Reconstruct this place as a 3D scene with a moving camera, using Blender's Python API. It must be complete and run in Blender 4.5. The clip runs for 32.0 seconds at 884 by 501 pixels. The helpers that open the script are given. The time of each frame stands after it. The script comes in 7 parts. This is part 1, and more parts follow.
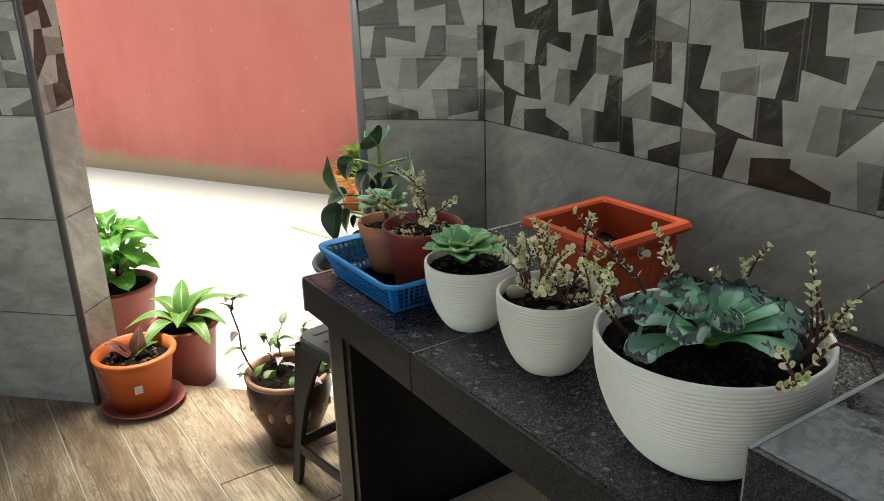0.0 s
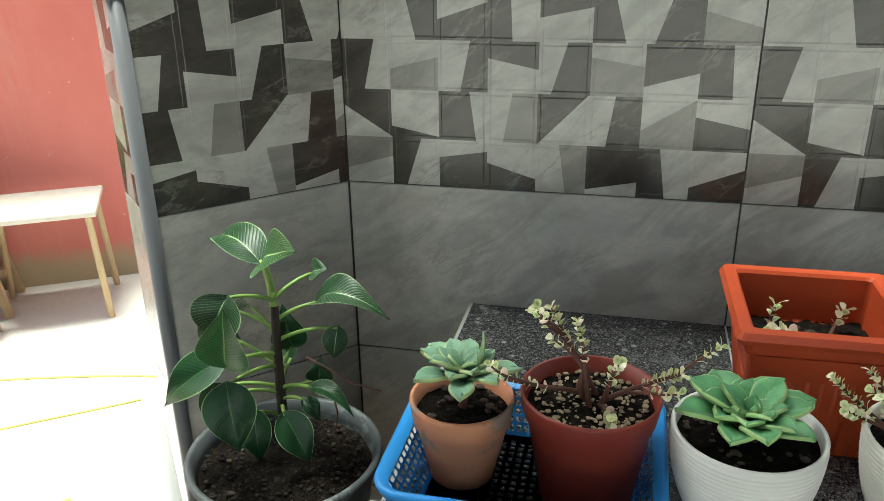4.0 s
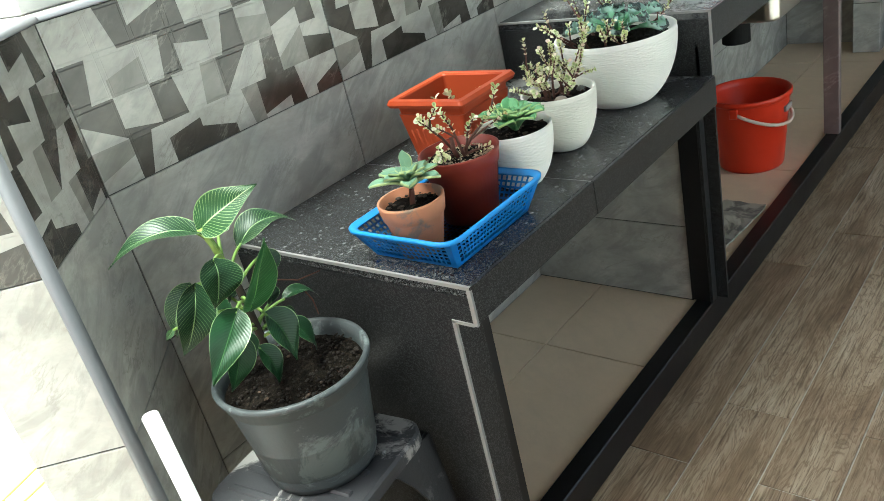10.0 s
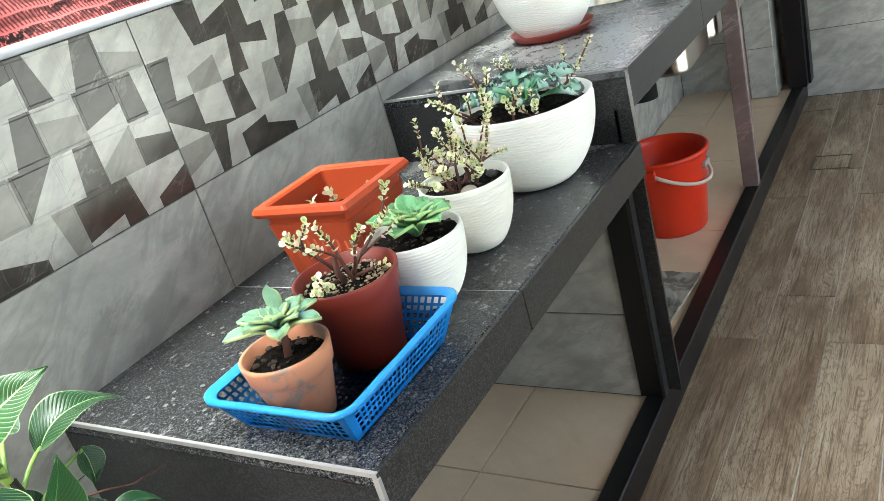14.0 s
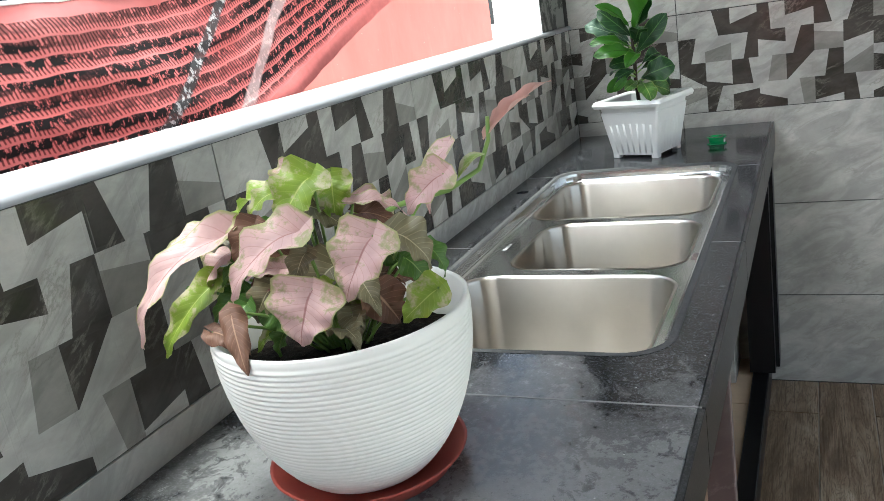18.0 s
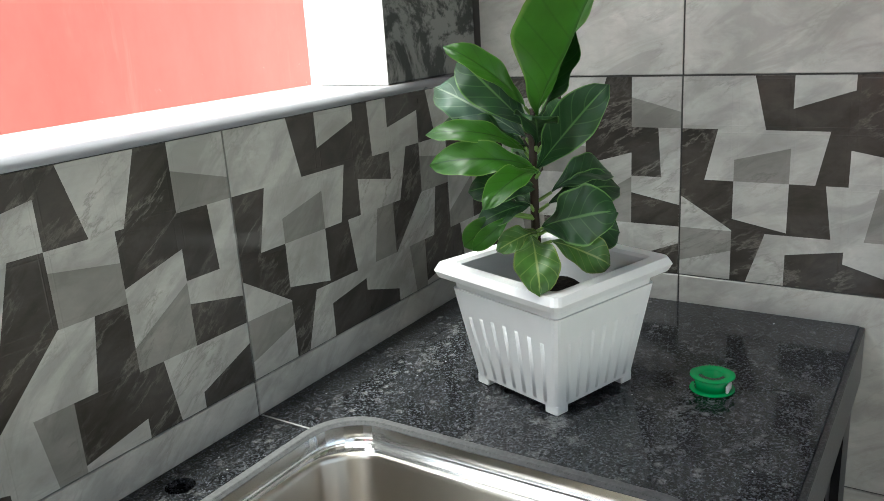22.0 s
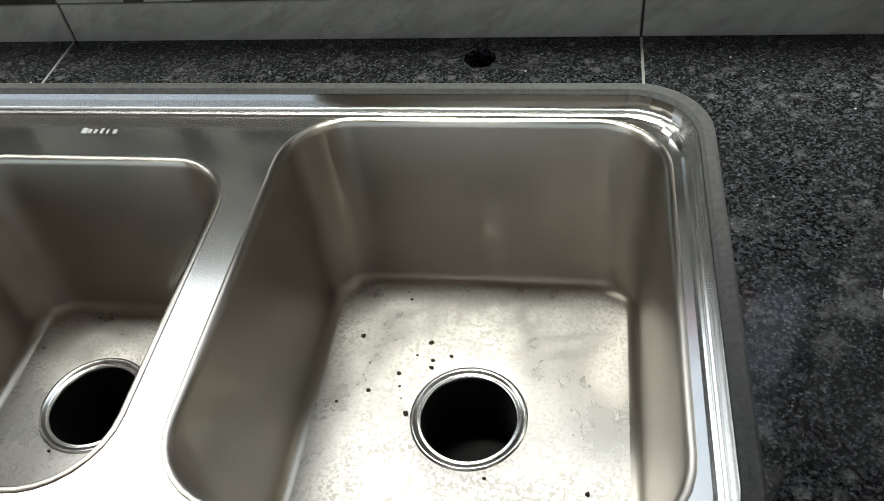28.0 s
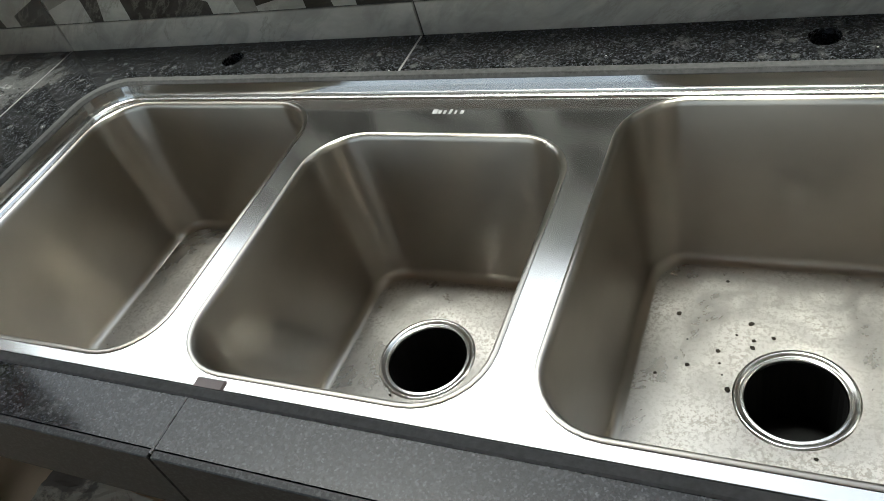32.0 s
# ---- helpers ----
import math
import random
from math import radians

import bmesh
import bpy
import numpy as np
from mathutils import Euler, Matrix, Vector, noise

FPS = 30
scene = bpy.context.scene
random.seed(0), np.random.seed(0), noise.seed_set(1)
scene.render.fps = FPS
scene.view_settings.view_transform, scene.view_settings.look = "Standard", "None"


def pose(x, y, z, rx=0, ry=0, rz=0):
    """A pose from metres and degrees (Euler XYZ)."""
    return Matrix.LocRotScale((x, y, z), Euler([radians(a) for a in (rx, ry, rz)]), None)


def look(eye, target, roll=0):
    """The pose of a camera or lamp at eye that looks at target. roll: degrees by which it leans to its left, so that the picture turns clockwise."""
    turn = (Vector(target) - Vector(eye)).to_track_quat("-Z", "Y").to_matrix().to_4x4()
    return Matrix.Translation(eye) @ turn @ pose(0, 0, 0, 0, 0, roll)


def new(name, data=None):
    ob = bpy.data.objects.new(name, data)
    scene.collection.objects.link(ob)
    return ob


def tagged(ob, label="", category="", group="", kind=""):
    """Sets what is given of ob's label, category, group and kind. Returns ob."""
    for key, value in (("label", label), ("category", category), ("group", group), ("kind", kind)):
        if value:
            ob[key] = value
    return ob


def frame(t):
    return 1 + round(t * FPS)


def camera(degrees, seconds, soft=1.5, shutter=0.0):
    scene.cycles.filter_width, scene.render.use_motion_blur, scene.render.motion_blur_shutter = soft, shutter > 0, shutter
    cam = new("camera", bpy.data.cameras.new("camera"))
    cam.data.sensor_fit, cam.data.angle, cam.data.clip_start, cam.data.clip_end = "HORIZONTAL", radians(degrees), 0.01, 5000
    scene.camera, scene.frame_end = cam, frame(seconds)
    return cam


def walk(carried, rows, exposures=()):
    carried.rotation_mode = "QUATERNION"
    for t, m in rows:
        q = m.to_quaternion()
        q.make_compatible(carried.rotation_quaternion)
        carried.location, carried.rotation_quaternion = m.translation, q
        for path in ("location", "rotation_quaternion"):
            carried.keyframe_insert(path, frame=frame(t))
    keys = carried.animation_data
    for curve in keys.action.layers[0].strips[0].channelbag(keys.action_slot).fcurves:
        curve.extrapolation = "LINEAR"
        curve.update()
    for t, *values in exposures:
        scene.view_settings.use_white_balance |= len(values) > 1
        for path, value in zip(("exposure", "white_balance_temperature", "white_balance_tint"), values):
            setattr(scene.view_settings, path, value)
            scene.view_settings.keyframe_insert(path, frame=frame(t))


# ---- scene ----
cam = camera(57.2, 32.0, soft=0.8)
PATH = [
    (0, (1.577, -1.166, 1.289), (0.006, -0.14, 0.596), -1.8),
    (0.5, (1.417, -1.129, 1.287), (-0.005, 0.053, 0.526), -1.8),
    (1, (1.27, -1.133, 1.257), (0.013, 0.201, 0.456), -1.1),
    (1.5, (1.112, -1.135, 1.254), (0.032, 0.32, 0.407), -1.0),
    (2, (0.982, -1.129, 1.24), (0.031, 0.41, 0.387), -1.0),
    (2.5, (0.857, -1.096, 1.236), (-0.022, 0.501, 0.414), -1.1),
    (3, (0.727, -1.083, 1.245), (-0.027, 0.588, 0.445), -0.8),
    (3.5, (0.568, -1.117, 1.277), (-0.039, 0.619, 0.491), -1.1),
    (5.5, (0.113, -1.373, 1.304), (0.322, 0.489, 0.605), 1.4),
    (6, (-0.011, -1.397, 1.308), (0.387, 0.434, 0.608), 1.8),
    (6.5, (-0.113, -1.411, 1.294), (0.48, 0.372, 0.609), 2.1),
    (7, (-0.252, -1.41, 1.299), (0.559, 0.294, 0.636), 2.3),
    (7.5, (-0.392, -1.357, 1.296), (0.595, 0.269, 0.678), 1.4),
    (8, (-0.524, -1.344, 1.312), (0.599, 0.202, 0.721), 0.1),
    (8.5, (-0.585, -1.353, 1.32), (0.645, 0.102, 0.71), -2.0),
    (9, (-0.608, -1.346, 1.31), (0.683, 0.021, 0.63), -5.5),
    (9.5, (-0.612, -1.337, 1.31), (0.698, -0.042, 0.531), -9.9),
    (10, (-0.611, -1.336, 1.304), (0.688, -0.087, 0.437), -13.7),
    (10.5, (-0.61, -1.339, 1.305), (0.671, -0.132, 0.355), -17.4),
    (11, (-0.61, -1.342, 1.304), (0.664, -0.165, 0.308), -20.1),
    (11.5, (-0.605, -1.336, 1.297), (0.695, -0.178, 0.313), -21.3),
    (12, (-0.588, -1.32, 1.287), (0.766, -0.181, 0.354), -20.8),
    (12.5, (-0.565, -1.302, 1.273), (0.849, -0.187, 0.401), -19.7),
    (13, (-0.54, -1.29, 1.263), (0.911, -0.194, 0.431), -18.5),
    (13.5, (-0.446, -1.226, 1.239), (1.026, -0.133, 0.439), -17.5),
    (15.5, (0.136, -0.896, 1.269), (1.747, 0.082, 0.6), -12.9),
    (16, (0.288, -0.863, 1.281), (1.941, 0.077, 0.661), -11.7),
    (16.5, (0.46, -0.844, 1.292), (2.146, 0.065, 0.716), -10.7),
    (17, (0.621, -0.817, 1.301), (2.322, 0.068, 0.732), -9.9),
    (17.5, (0.814, -0.725, 1.291), (2.537, 0.123, 0.735), -9.7),
    (18, (0.968, -0.714, 1.314), (2.691, 0.134, 0.759), -9.2),
    (18.5, (1.176, -0.723, 1.288), (2.91, 0.13, 0.774), -8.9),
    (19, (1.352, -0.722, 1.298), (3.096, 0.109, 0.783), -7.9),
    (19.5, (1.524, -0.686, 1.293), (3.276, 0.12, 0.764), -7.3),
    (20, (1.71, -0.65, 1.307), (3.448, 0.168, 0.747), -6.8),
    (20.5, (1.869, -0.638, 1.294), (3.584, 0.209, 0.708), -6.2),
    (21, (2.035, -0.69, 1.307), (3.71, 0.218, 0.697), -5.3),
    (21.5, (2.198, -0.685, 1.291), (3.862, 0.252, 0.698), -4.4),
    (22, (2.387, -0.682, 1.309), (3.988, 0.375, 0.744), -3.6),
    (22.5, (2.531, -0.671, 1.32), (4.034, 0.522, 0.759), -2.5),
    (23, (2.662, -0.691, 1.325), (4.029, 0.65, 0.749), -1.0),
    (23.5, (2.787, -0.71, 1.336), (3.918, 0.813, 0.7), 0.1),
    (24, (2.871, -0.657, 1.326), (3.771, 0.989, 0.632), 0.6),
    (24.5, (2.922, -0.652, 1.32), (3.483, 1.126, 0.596), 0.6),
    (25, (3.003, -0.67, 1.322), (3.177, 1.168, 0.553), 0.0),
    (25.5, (3.02, -0.685, 1.324), (2.877, 1.117, 0.469), -0.5),
    (26, (3.007, -0.691, 1.322), (2.74, 1.039, 0.355), -1.4),
    (26.5, (2.997, -0.687, 1.328), (2.67, 0.929, 0.195), -3.1),
    (28.5, (2.93, -0.707, 1.301), (2.595, 0.575, -0.197), -9.6),
    (29, (2.926, -0.713, 1.3), (2.543, 0.548, -0.204), -11.3),
    (29.5, (2.922, -0.718, 1.305), (2.473, 0.531, -0.191), -13.1),
    (30, (2.908, -0.727, 1.309), (2.382, 0.504, -0.177), -15.1),
    (30.5, (2.898, -0.733, 1.314), (2.287, 0.489, -0.146), -17.2),
    (31, (2.887, -0.742, 1.326), (2.186, 0.47, -0.102), -19.3),
    (31.5, (2.864, -0.757, 1.338), (2.108, 0.449, -0.067), -20.0),
    (32, (2.859, -0.785, 1.327), (2.012, 0.439, -0.01), -20.3),
]
EXPOSURES = [(0, 0.95, 6350, -1), (0.5, 0.9, 6300, -1), (1, 1.03, 6300, -1), (2, 1.65, 6200, -2), (3, 1.55, 6200, -3), (5, 1.3, 6200, -2), (8, 1.45, 6150, -2), (9, 1.58, 6100, -3), (10, 2.0, 6000, -5), (12, 2.2, 6000, -6), (13, 2.6, 6000, -2), (15, 2.3, 5900, 0), (17, 1.92, 5750, 2), (18, 1.8, 5800, 2), (22, 1.74, 5950, 2), (26, 1.75, 6250, 5), (29, 0.7, 6150, 0), (31, 0.8, 6150, 0), (32, 1.0, 6150, 0)]
walk(cam, [(t, look(eye, target, roll)) for t, eye, target, roll in PATH], EXPOSURES)

# ---- light ----
world = bpy.data.worlds.new("world")
scene.world = world
world.use_nodes = True
wn = world.node_tree
sky = wn.nodes.new("ShaderNodeTexSky")
sky.sky_type = "NISHITA"
sky.sun_disc = False
sky.sun_elevation = radians(65)
sky.sun_rotation = radians(-69)
sky.dust_density = 4.0
haze = wn.nodes.new("ShaderNodeHueSaturation")     # thin bright cloud takes most of the blue out
haze.inputs["Saturation"].default_value = 0.45
wn.links.new(sky.outputs[0], haze.inputs["Color"])
wn.links.new(haze.outputs[0], wn.nodes["Background"].inputs[0])
wn.nodes["Background"].inputs[1].default_value = 0.15
sun = new("sun", bpy.data.lights.new("sun", "SUN"))
sun.data.energy = 4.5
sun.data.angle = radians(18)
sun.data.color = (1.0, 0.95, 0.86)
sun.matrix_world = look((-0.9, 0.5, 7), (0, 0, 0))


# ---- materials ----
def ramp(nt, src, stops):
    n = nt.nodes.new("ShaderNodeValToRGB")
    el = n.color_ramp.elements
    while len(el) < len(stops):
        el.new(0.5)
    for e, (p, c) in zip(el, stops):
        e.position = p
        e.color = (*c, 1) if len(c) == 3 else c
    nt.links.new(src, n.inputs[0])
    return n.outputs[0]


def noisy(nt, scale, detail=4.0, rough=0.55, vec=None, kind="ShaderNodeTexNoise", stretch=None, dist=0.0):
    n = nt.nodes.new(kind)
    n.inputs["Scale"].default_value = scale
    if kind == "ShaderNodeTexNoise":
        n.inputs["Detail"].default_value = detail
        n.inputs["Roughness"].default_value = rough
        n.inputs["Distortion"].default_value = dist
    if vec is not None:
        if stretch:
            m = nt.nodes.new("ShaderNodeMapping")
            m.inputs["Scale"].default_value = stretch
            nt.links.new(vec, m.inputs[0])
            vec = m.outputs[0]
        nt.links.new(vec, n.inputs["Vector"])
    return n.outputs[0]


def mixc(nt, fac, a, b, blend="MIX"):
    n = nt.nodes.new("ShaderNodeMix")
    n.data_type = "RGBA"
    n.blend_type = blend
    for sock, v in ((n.inputs[0], fac), (n.inputs[6], a), (n.inputs[7], b)):
        if isinstance(v, bpy.types.NodeSocket):
            nt.links.new(v, sock)
        elif isinstance(v, (int, float)):
            sock.default_value = v
        else:
            sock.default_value = (*v, 1)
    return n.outputs[2]


def math_node(nt, op, a, b=0.0):
    n = nt.nodes.new("ShaderNodeMath")
    n.operation = op
    for sock, v in ((n.inputs[0], a), (n.inputs[1], b)):
        if isinstance(v, bpy.types.NodeSocket):
            nt.links.new(v, sock)
        else:
            sock.default_value = v
    return n.outputs[0]


class Mat:
    """A node material with a Principled shader and a few shortcuts."""

    def __init__(self, name, color=(0.5, 0.5, 0.5), rough=0.5, metal=0.0, coat=0.0):
        self.m = bpy.data.materials.new(name)
        self.m.use_nodes = True
        self.nt = self.m.node_tree
        self.b = self.nt.nodes["Principled BSDF"]
        self.b.inputs["Base Color"].default_value = (*color, 1)
        self.b.inputs["Roughness"].default_value = rough
        self.b.inputs["Metallic"].default_value = metal
        self.b.inputs["Coat Weight"].default_value = coat
        self.b.inputs["Specular IOR Level"].default_value = 0.32
        self.tc = self.nt.nodes.new("ShaderNodeTexCoord")

    def coord(self, which="Object"):
        return self.tc.outputs[which]

    def place(self):
        return self.nt.nodes.new("ShaderNodeNewGeometry").outputs["Position"]

    def rand(self):
        return self.nt.nodes.new("ShaderNodeObjectInfo").outputs["Random"]

    def color(self, socket):
        self.nt.links.new(socket, self.b.inputs["Base Color"])

    def rough(self, socket):
        self.nt.links.new(socket, self.b.inputs["Roughness"])

    def bump(self, socket, strength=0.2, distance=0.002):
        n = self.nt.nodes.new("ShaderNodeBump")
        n.inputs["Strength"].default_value = strength
        n.inputs["Distance"].default_value = distance
        self.nt.links.new(socket, n.inputs["Height"])
        self.nt.links.new(n.outputs[0], self.b.inputs["Normal"])


def plain(name, color, rough=0.5, metal=0.0, vary=0.12, scale=30.0, bump=0.1, coat=0.0, big=4.0):
    """Painted, moulded or earthen surface: fine grain and broad blotches."""
    k = Mat(name, color, rough, metal, coat)
    n1 = noisy(k.nt, scale, vec=k.coord())
    n2 = noisy(k.nt, big, vec=k.coord())
    lo = tuple(c * (1 - vary) for c in color)
    hi = tuple(min(1, c * (1 + vary)) for c in color)
    f = math_node(k.nt, "ADD", math_node(k.nt, "MULTIPLY", n1, 0.4), math_node(k.nt, "MULTIPLY", n2, 0.6))
    k.color(ramp(k.nt, f, [(0.3, lo), (0.7, hi)]))
    k.rough(ramp(k.nt, n2, [(0.3, (rough * 0.85,) * 3), (0.75, (min(1, rough * 1.2),) * 3)]))
    k.bump(n1, bump, 0.001)
    return k.m


def marble(name, base, vein, rough=0.15, cells=False, contrast=1.0, vein_amount=0.5):
    """Glazed tile printed like marble; cells: a fine raised line inside each small square."""
    k = Mat(name, base, rough)
    p = k.place()
    warp = noisy(k.nt, 5.0, 6, 0.6, p, stretch=(1.0, 1.0, 1.7), dist=0.3)
    fine = noisy(k.nt, 45.0, 6, 0.68, p, stretch=(1.0, 1.0, 1.8), dist=0.3)
    lo = tuple(c * (1 - 0.20 * contrast) for c in base)
    hi = tuple(min(1, c * (1 + 0.14 * contrast)) for c in base)
    c1 = ramp(k.nt, warp, [(0.3, lo), (0.68, hi)])
    turn = k.nt.nodes.new("ShaderNodeMapping")
    turn.inputs["Rotation"].default_value = (0.5, 0.6, 0.3)
    k.nt.links.new(p, turn.inputs[0])
    tv = turn.outputs[0]
    ridge = math_node(k.nt, "ABSOLUTE", math_node(k.nt, "SUBTRACT", noisy(k.nt, 10.0, 8, 0.66, tv, stretch=(0.6, 0.6, 2.0), dist=0.25), 0.5))
    gate = ramp(k.nt, noisy(k.nt, 9.0, 3, 0.5, tv), [(0.46, (0,) * 3), (0.60, (1,) * 3)])
    vfac = math_node(k.nt, "MULTIPLY", ramp(k.nt, ridge, [(0.0, (vein_amount,) * 3), (0.008, (vein_amount * 0.5,) * 3), (0.03, (0, 0, 0))]), gate)
    band = noisy(k.nt, 13.0, 6, 0.62, tv, stretch=(0.5, 0.5, 1.7), dist=0.9)
    c1 = mixc(k.nt, ramp(k.nt, band, [(0.40, (0.45 * min(1.0, contrast * 0.6),) * 3), (0.54, (0,) * 3)]), c1, tuple(c * 0.62 for c in lo))
    c2 = mixc(k.nt, vfac, c1, vein)
    c3 = mixc(k.nt, ramp(k.nt, fine, [(0.35, (0.0,) * 3), (0.75, (0.40,) * 3)]), c2, lo)
    c4 = mixc(k.nt, math_node(k.nt, "MULTIPLY", k.rand(), 0.10), c3, lo)
    k.color(c4)
    if cells:
        sep = k.nt.nodes.new("ShaderNodeSeparateXYZ")
        k.nt.links.new(k.coord("UV"), sep.inputs[0])
        hs = []
        for n_out, cnt in ((sep.outputs[0], 8.0), (sep.outputs[1], 4.0)):
            fr = math_node(k.nt, "FRACT", math_node(k.nt, "MULTIPLY", n_out, cnt))
            ed = math_node(k.nt, "ABSOLUTE", math_node(k.nt, "SUBTRACT", fr, 0.5))
            hs.append(ramp(k.nt, ed, [(0.420, (0, 0, 0)), (0.434, (1, 1, 1)), (0.448, (0, 0, 0))]))
        h = math_node(k.nt, "MAXIMUM", hs[0], hs[1])
        h = math_node(k.nt, "ADD", h, math_node(k.nt, "MULTIPLY", fine, 0.06))
        k.bump(h, 0.24, 0.0010)
        k.b.inputs["Specular IOR Level"].default_value = 0.40
    else:
        k.bump(warp, 0.05, 0.004)
    return k.m


def granite(name, dusty=0.5, rough=0.09, base=(0.010, 0.0105, 0.0115)):
    """Dark speckled stone tile with dried water marks."""
    k = Mat(name, base, rough)
    p = k.place()
    grain = k.nt.nodes.new("ShaderNodeTexVoronoi")
    grain.inputs["Scale"].default_value = 620.0
    k.nt.links.new(p, grain.inputs["Vector"])
    chip = k.nt.nodes.new("ShaderNodeTexVoronoi")
    chip.inputs["Scale"].default_value = 75.0
    k.nt.links.new(p, chip.inputs["Vector"])
    sep = k.nt.nodes.new("ShaderNodeSeparateXYZ")
    k.nt.links.new(grain.outputs["Color"], sep.inputs[0])
    sep2 = k.nt.nodes.new("ShaderNodeSeparateXYZ")
    k.nt.links.new(chip.outputs["Color"], sep2.inputs[0])
    blob = noisy(k.nt, 26.0, 5, 0.62, p, dist=0.3)
    film = noisy(k.nt, 2.6, 6, 0.6, p, dist=0.4)
    rub = noisy(k.nt, 90.0, 5, 0.7, p)
    c = ramp(k.nt, sep.outputs[0], [(0.0, tuple(v * 0.35 for v in base)), (0.45, base), (0.70, tuple(v * 2.4 for v in base)), (0.86, tuple(v * 3.6 for v in base)), (1.0, tuple(v * (8.0 if dusty else 3.6) for v in base))])
    flake = k.nt.nodes.new("ShaderNodeTexVoronoi")
    flake.inputs["Scale"].default_value = 380.0
    k.nt.links.new(p, flake.inputs["Vector"])
    sep3 = k.nt.nodes.new("ShaderNodeSeparateXYZ")
    k.nt.links.new(flake.outputs["Color"], sep3.inputs[0])
    c = mixc(k.nt, ramp(k.nt, sep3.outputs[0], [(0.55, (0,) * 3), (1.0, (0.55 if dusty else 0.18,) * 3)]), c, tuple(v * 5.0 for v in base))
    c = mixc(k.nt, ramp(k.nt, sep3.outputs[1], [(0.60, (0,) * 3), (0.75, (0.7,) * 3)]), c, tuple(v * 0.4 for v in base))
    pale = math_node(k.nt, "MULTIPLY", ramp(k.nt, blob, [(0.54, (0,) * 3), (0.68, (0.36,) * 3)]), ramp(k.nt, film, [(0.38, (0.25,) * 3), (0.58, (1,) * 3)]))
    spot = k.nt.nodes.new("ShaderNodeVectorMath")
    spot.operation = "DISTANCE"
    spot.inputs[1].default_value = (1.52, -0.36, 0.856)
    k.nt.links.new(p, spot.inputs[0])
    wash = math_node(k.nt, "ADD", math_node(k.nt, "SUBTRACT", film, math_node(k.nt, "MULTIPLY", spot.outputs["Value"], 0.62)), 0.15)
    wash = math_node(k.nt, "ADD", wash, math_node(k.nt, "MULTIPLY", math_node(k.nt, "SUBTRACT", noisy(k.nt, 14.0, 7, 0.7, p, dist=0.8), 0.5), 0.45))
    haze = math_node(k.nt, "MULTIPLY", ramp(k.nt, wash, [(0.41, (0,) * 3), (0.47, (0.36,) * 3), (0.62, (0.72,) * 3)]), ramp(k.nt, rub, [(0.30, (0.50,) * 3), (0.70, (1,) * 3)]))
    lump = ramp(k.nt, noisy(k.nt, 150.0, 4, 0.7, p, dist=0.6), [(0.40, (0.12,) * 3), (0.52, (0.75,) * 3), (0.64, (1,) * 3)])
    disc = math_node(k.nt, "MULTIPLY", ramp(k.nt, chip.outputs["Distance"], [(0.22, (0.34,) * 3), (0.46, (0,) * 3)]), ramp(k.nt, sep2.outputs[1], [(0.80, (0,) * 3), (0.84, (1,) * 3)]))
    island = ramp(k.nt, noisy(k.nt, 24.0, 6, 0.72, p, dist=0.5), [(0.36, (0.10,) * 3), (0.44, (1,) * 3)])
    dust = math_node(k.nt, "MAXIMUM", math_node(k.nt, "MULTIPLY", math_node(k.nt, "MAXIMUM", pale, disc), lump), math_node(k.nt, "MULTIPLY", haze, island))
    c = mixc(k.nt, math_node(k.nt, "MULTIPLY", dust, dusty), c, (0.34, 0.34, 0.33))
    bit = math_node(k.nt, "MULTIPLY", ramp(k.nt, chip.outputs["Distance"], [(0.05, (1,) * 3), (0.10, (0,) * 3)]), ramp(k.nt, sep2.outputs[0], [(0.88, (0,) * 3), (0.90, (1,) * 3)]))
    c = mixc(k.nt, math_node(k.nt, "MULTIPLY", bit, min(1.0, dusty * 1.2)), c, (0.50, 0.50, 0.48))
    k.color(c)
    if dusty:
        k.rough(ramp(k.nt, dust, [(0.0, (rough,) * 3), (0.8, (min(1, rough + 0.36),) * 3)]))
    k.b.inputs["Specular IOR Level"].default_value = 0.36 if dusty else 0.28
    if dusty:
        k.bump(sep.outputs[0], 0.05, 0.0005)
    return k.m


M_LIGHT = marble("pale_glazed_marble", (0.435, 0.425, 0.39), (0.23, 0.22, 0.195), cells=True, contrast=1.7, vein_amount=0.8)
M_MID = marble("mid_glazed_marble", (0.250, 0.24, 0.215), (0.14, 0.135, 0.12), cells=True, contrast=1.6, vein_amount=0.7)
M_DARK = marble("dark_glazed_marble", (0.060, 0.053, 0.045), (0.20, 0.185, 0.16), cells=True, vein_amount=0.75, contrast=2.6)
M_PLAIN = marble("grey_glazed_tile", (0.48, 0.466, 0.425), (0.30, 0.287, 0.255), rough=0.20, contrast=1.6, vein_amount=0.8)
M_LEDGE = marble("white_ledge_tile", (0.82, 0.82, 0.80), (0.55, 0.55, 0.53), rough=0.18)
M_GROUT = plain("dark_grout", (0.06, 0.058, 0.055), 0.9)
M_TRIM_LEDGE = plain("pale_grey_plastic_trim", (0.30, 0.305, 0.32), 0.32, vary=0.06)
M_TRIM = plain("grey_plastic_trim", (0.11, 0.114, 0.122), 0.38, vary=0.06)
M_GRANITE = granite("dark_granite_tile", 0.75, base=(0.0135, 0.014, 0.0155))
M_GRANITE_BENCH = granite("worn_granite_bench_top", 0.75, rough=0.20, base=(0.022, 0.0222, 0.023))
M_GRANITE_SIDE = granite("dark_granite_side", 0.0, rough=0.28, base=(0.0165, 0.0166, 0.017))
M_GRANITE_EDGE = plain("cut_granite_edge", (0.24, 0.235, 0.23), 0.7)
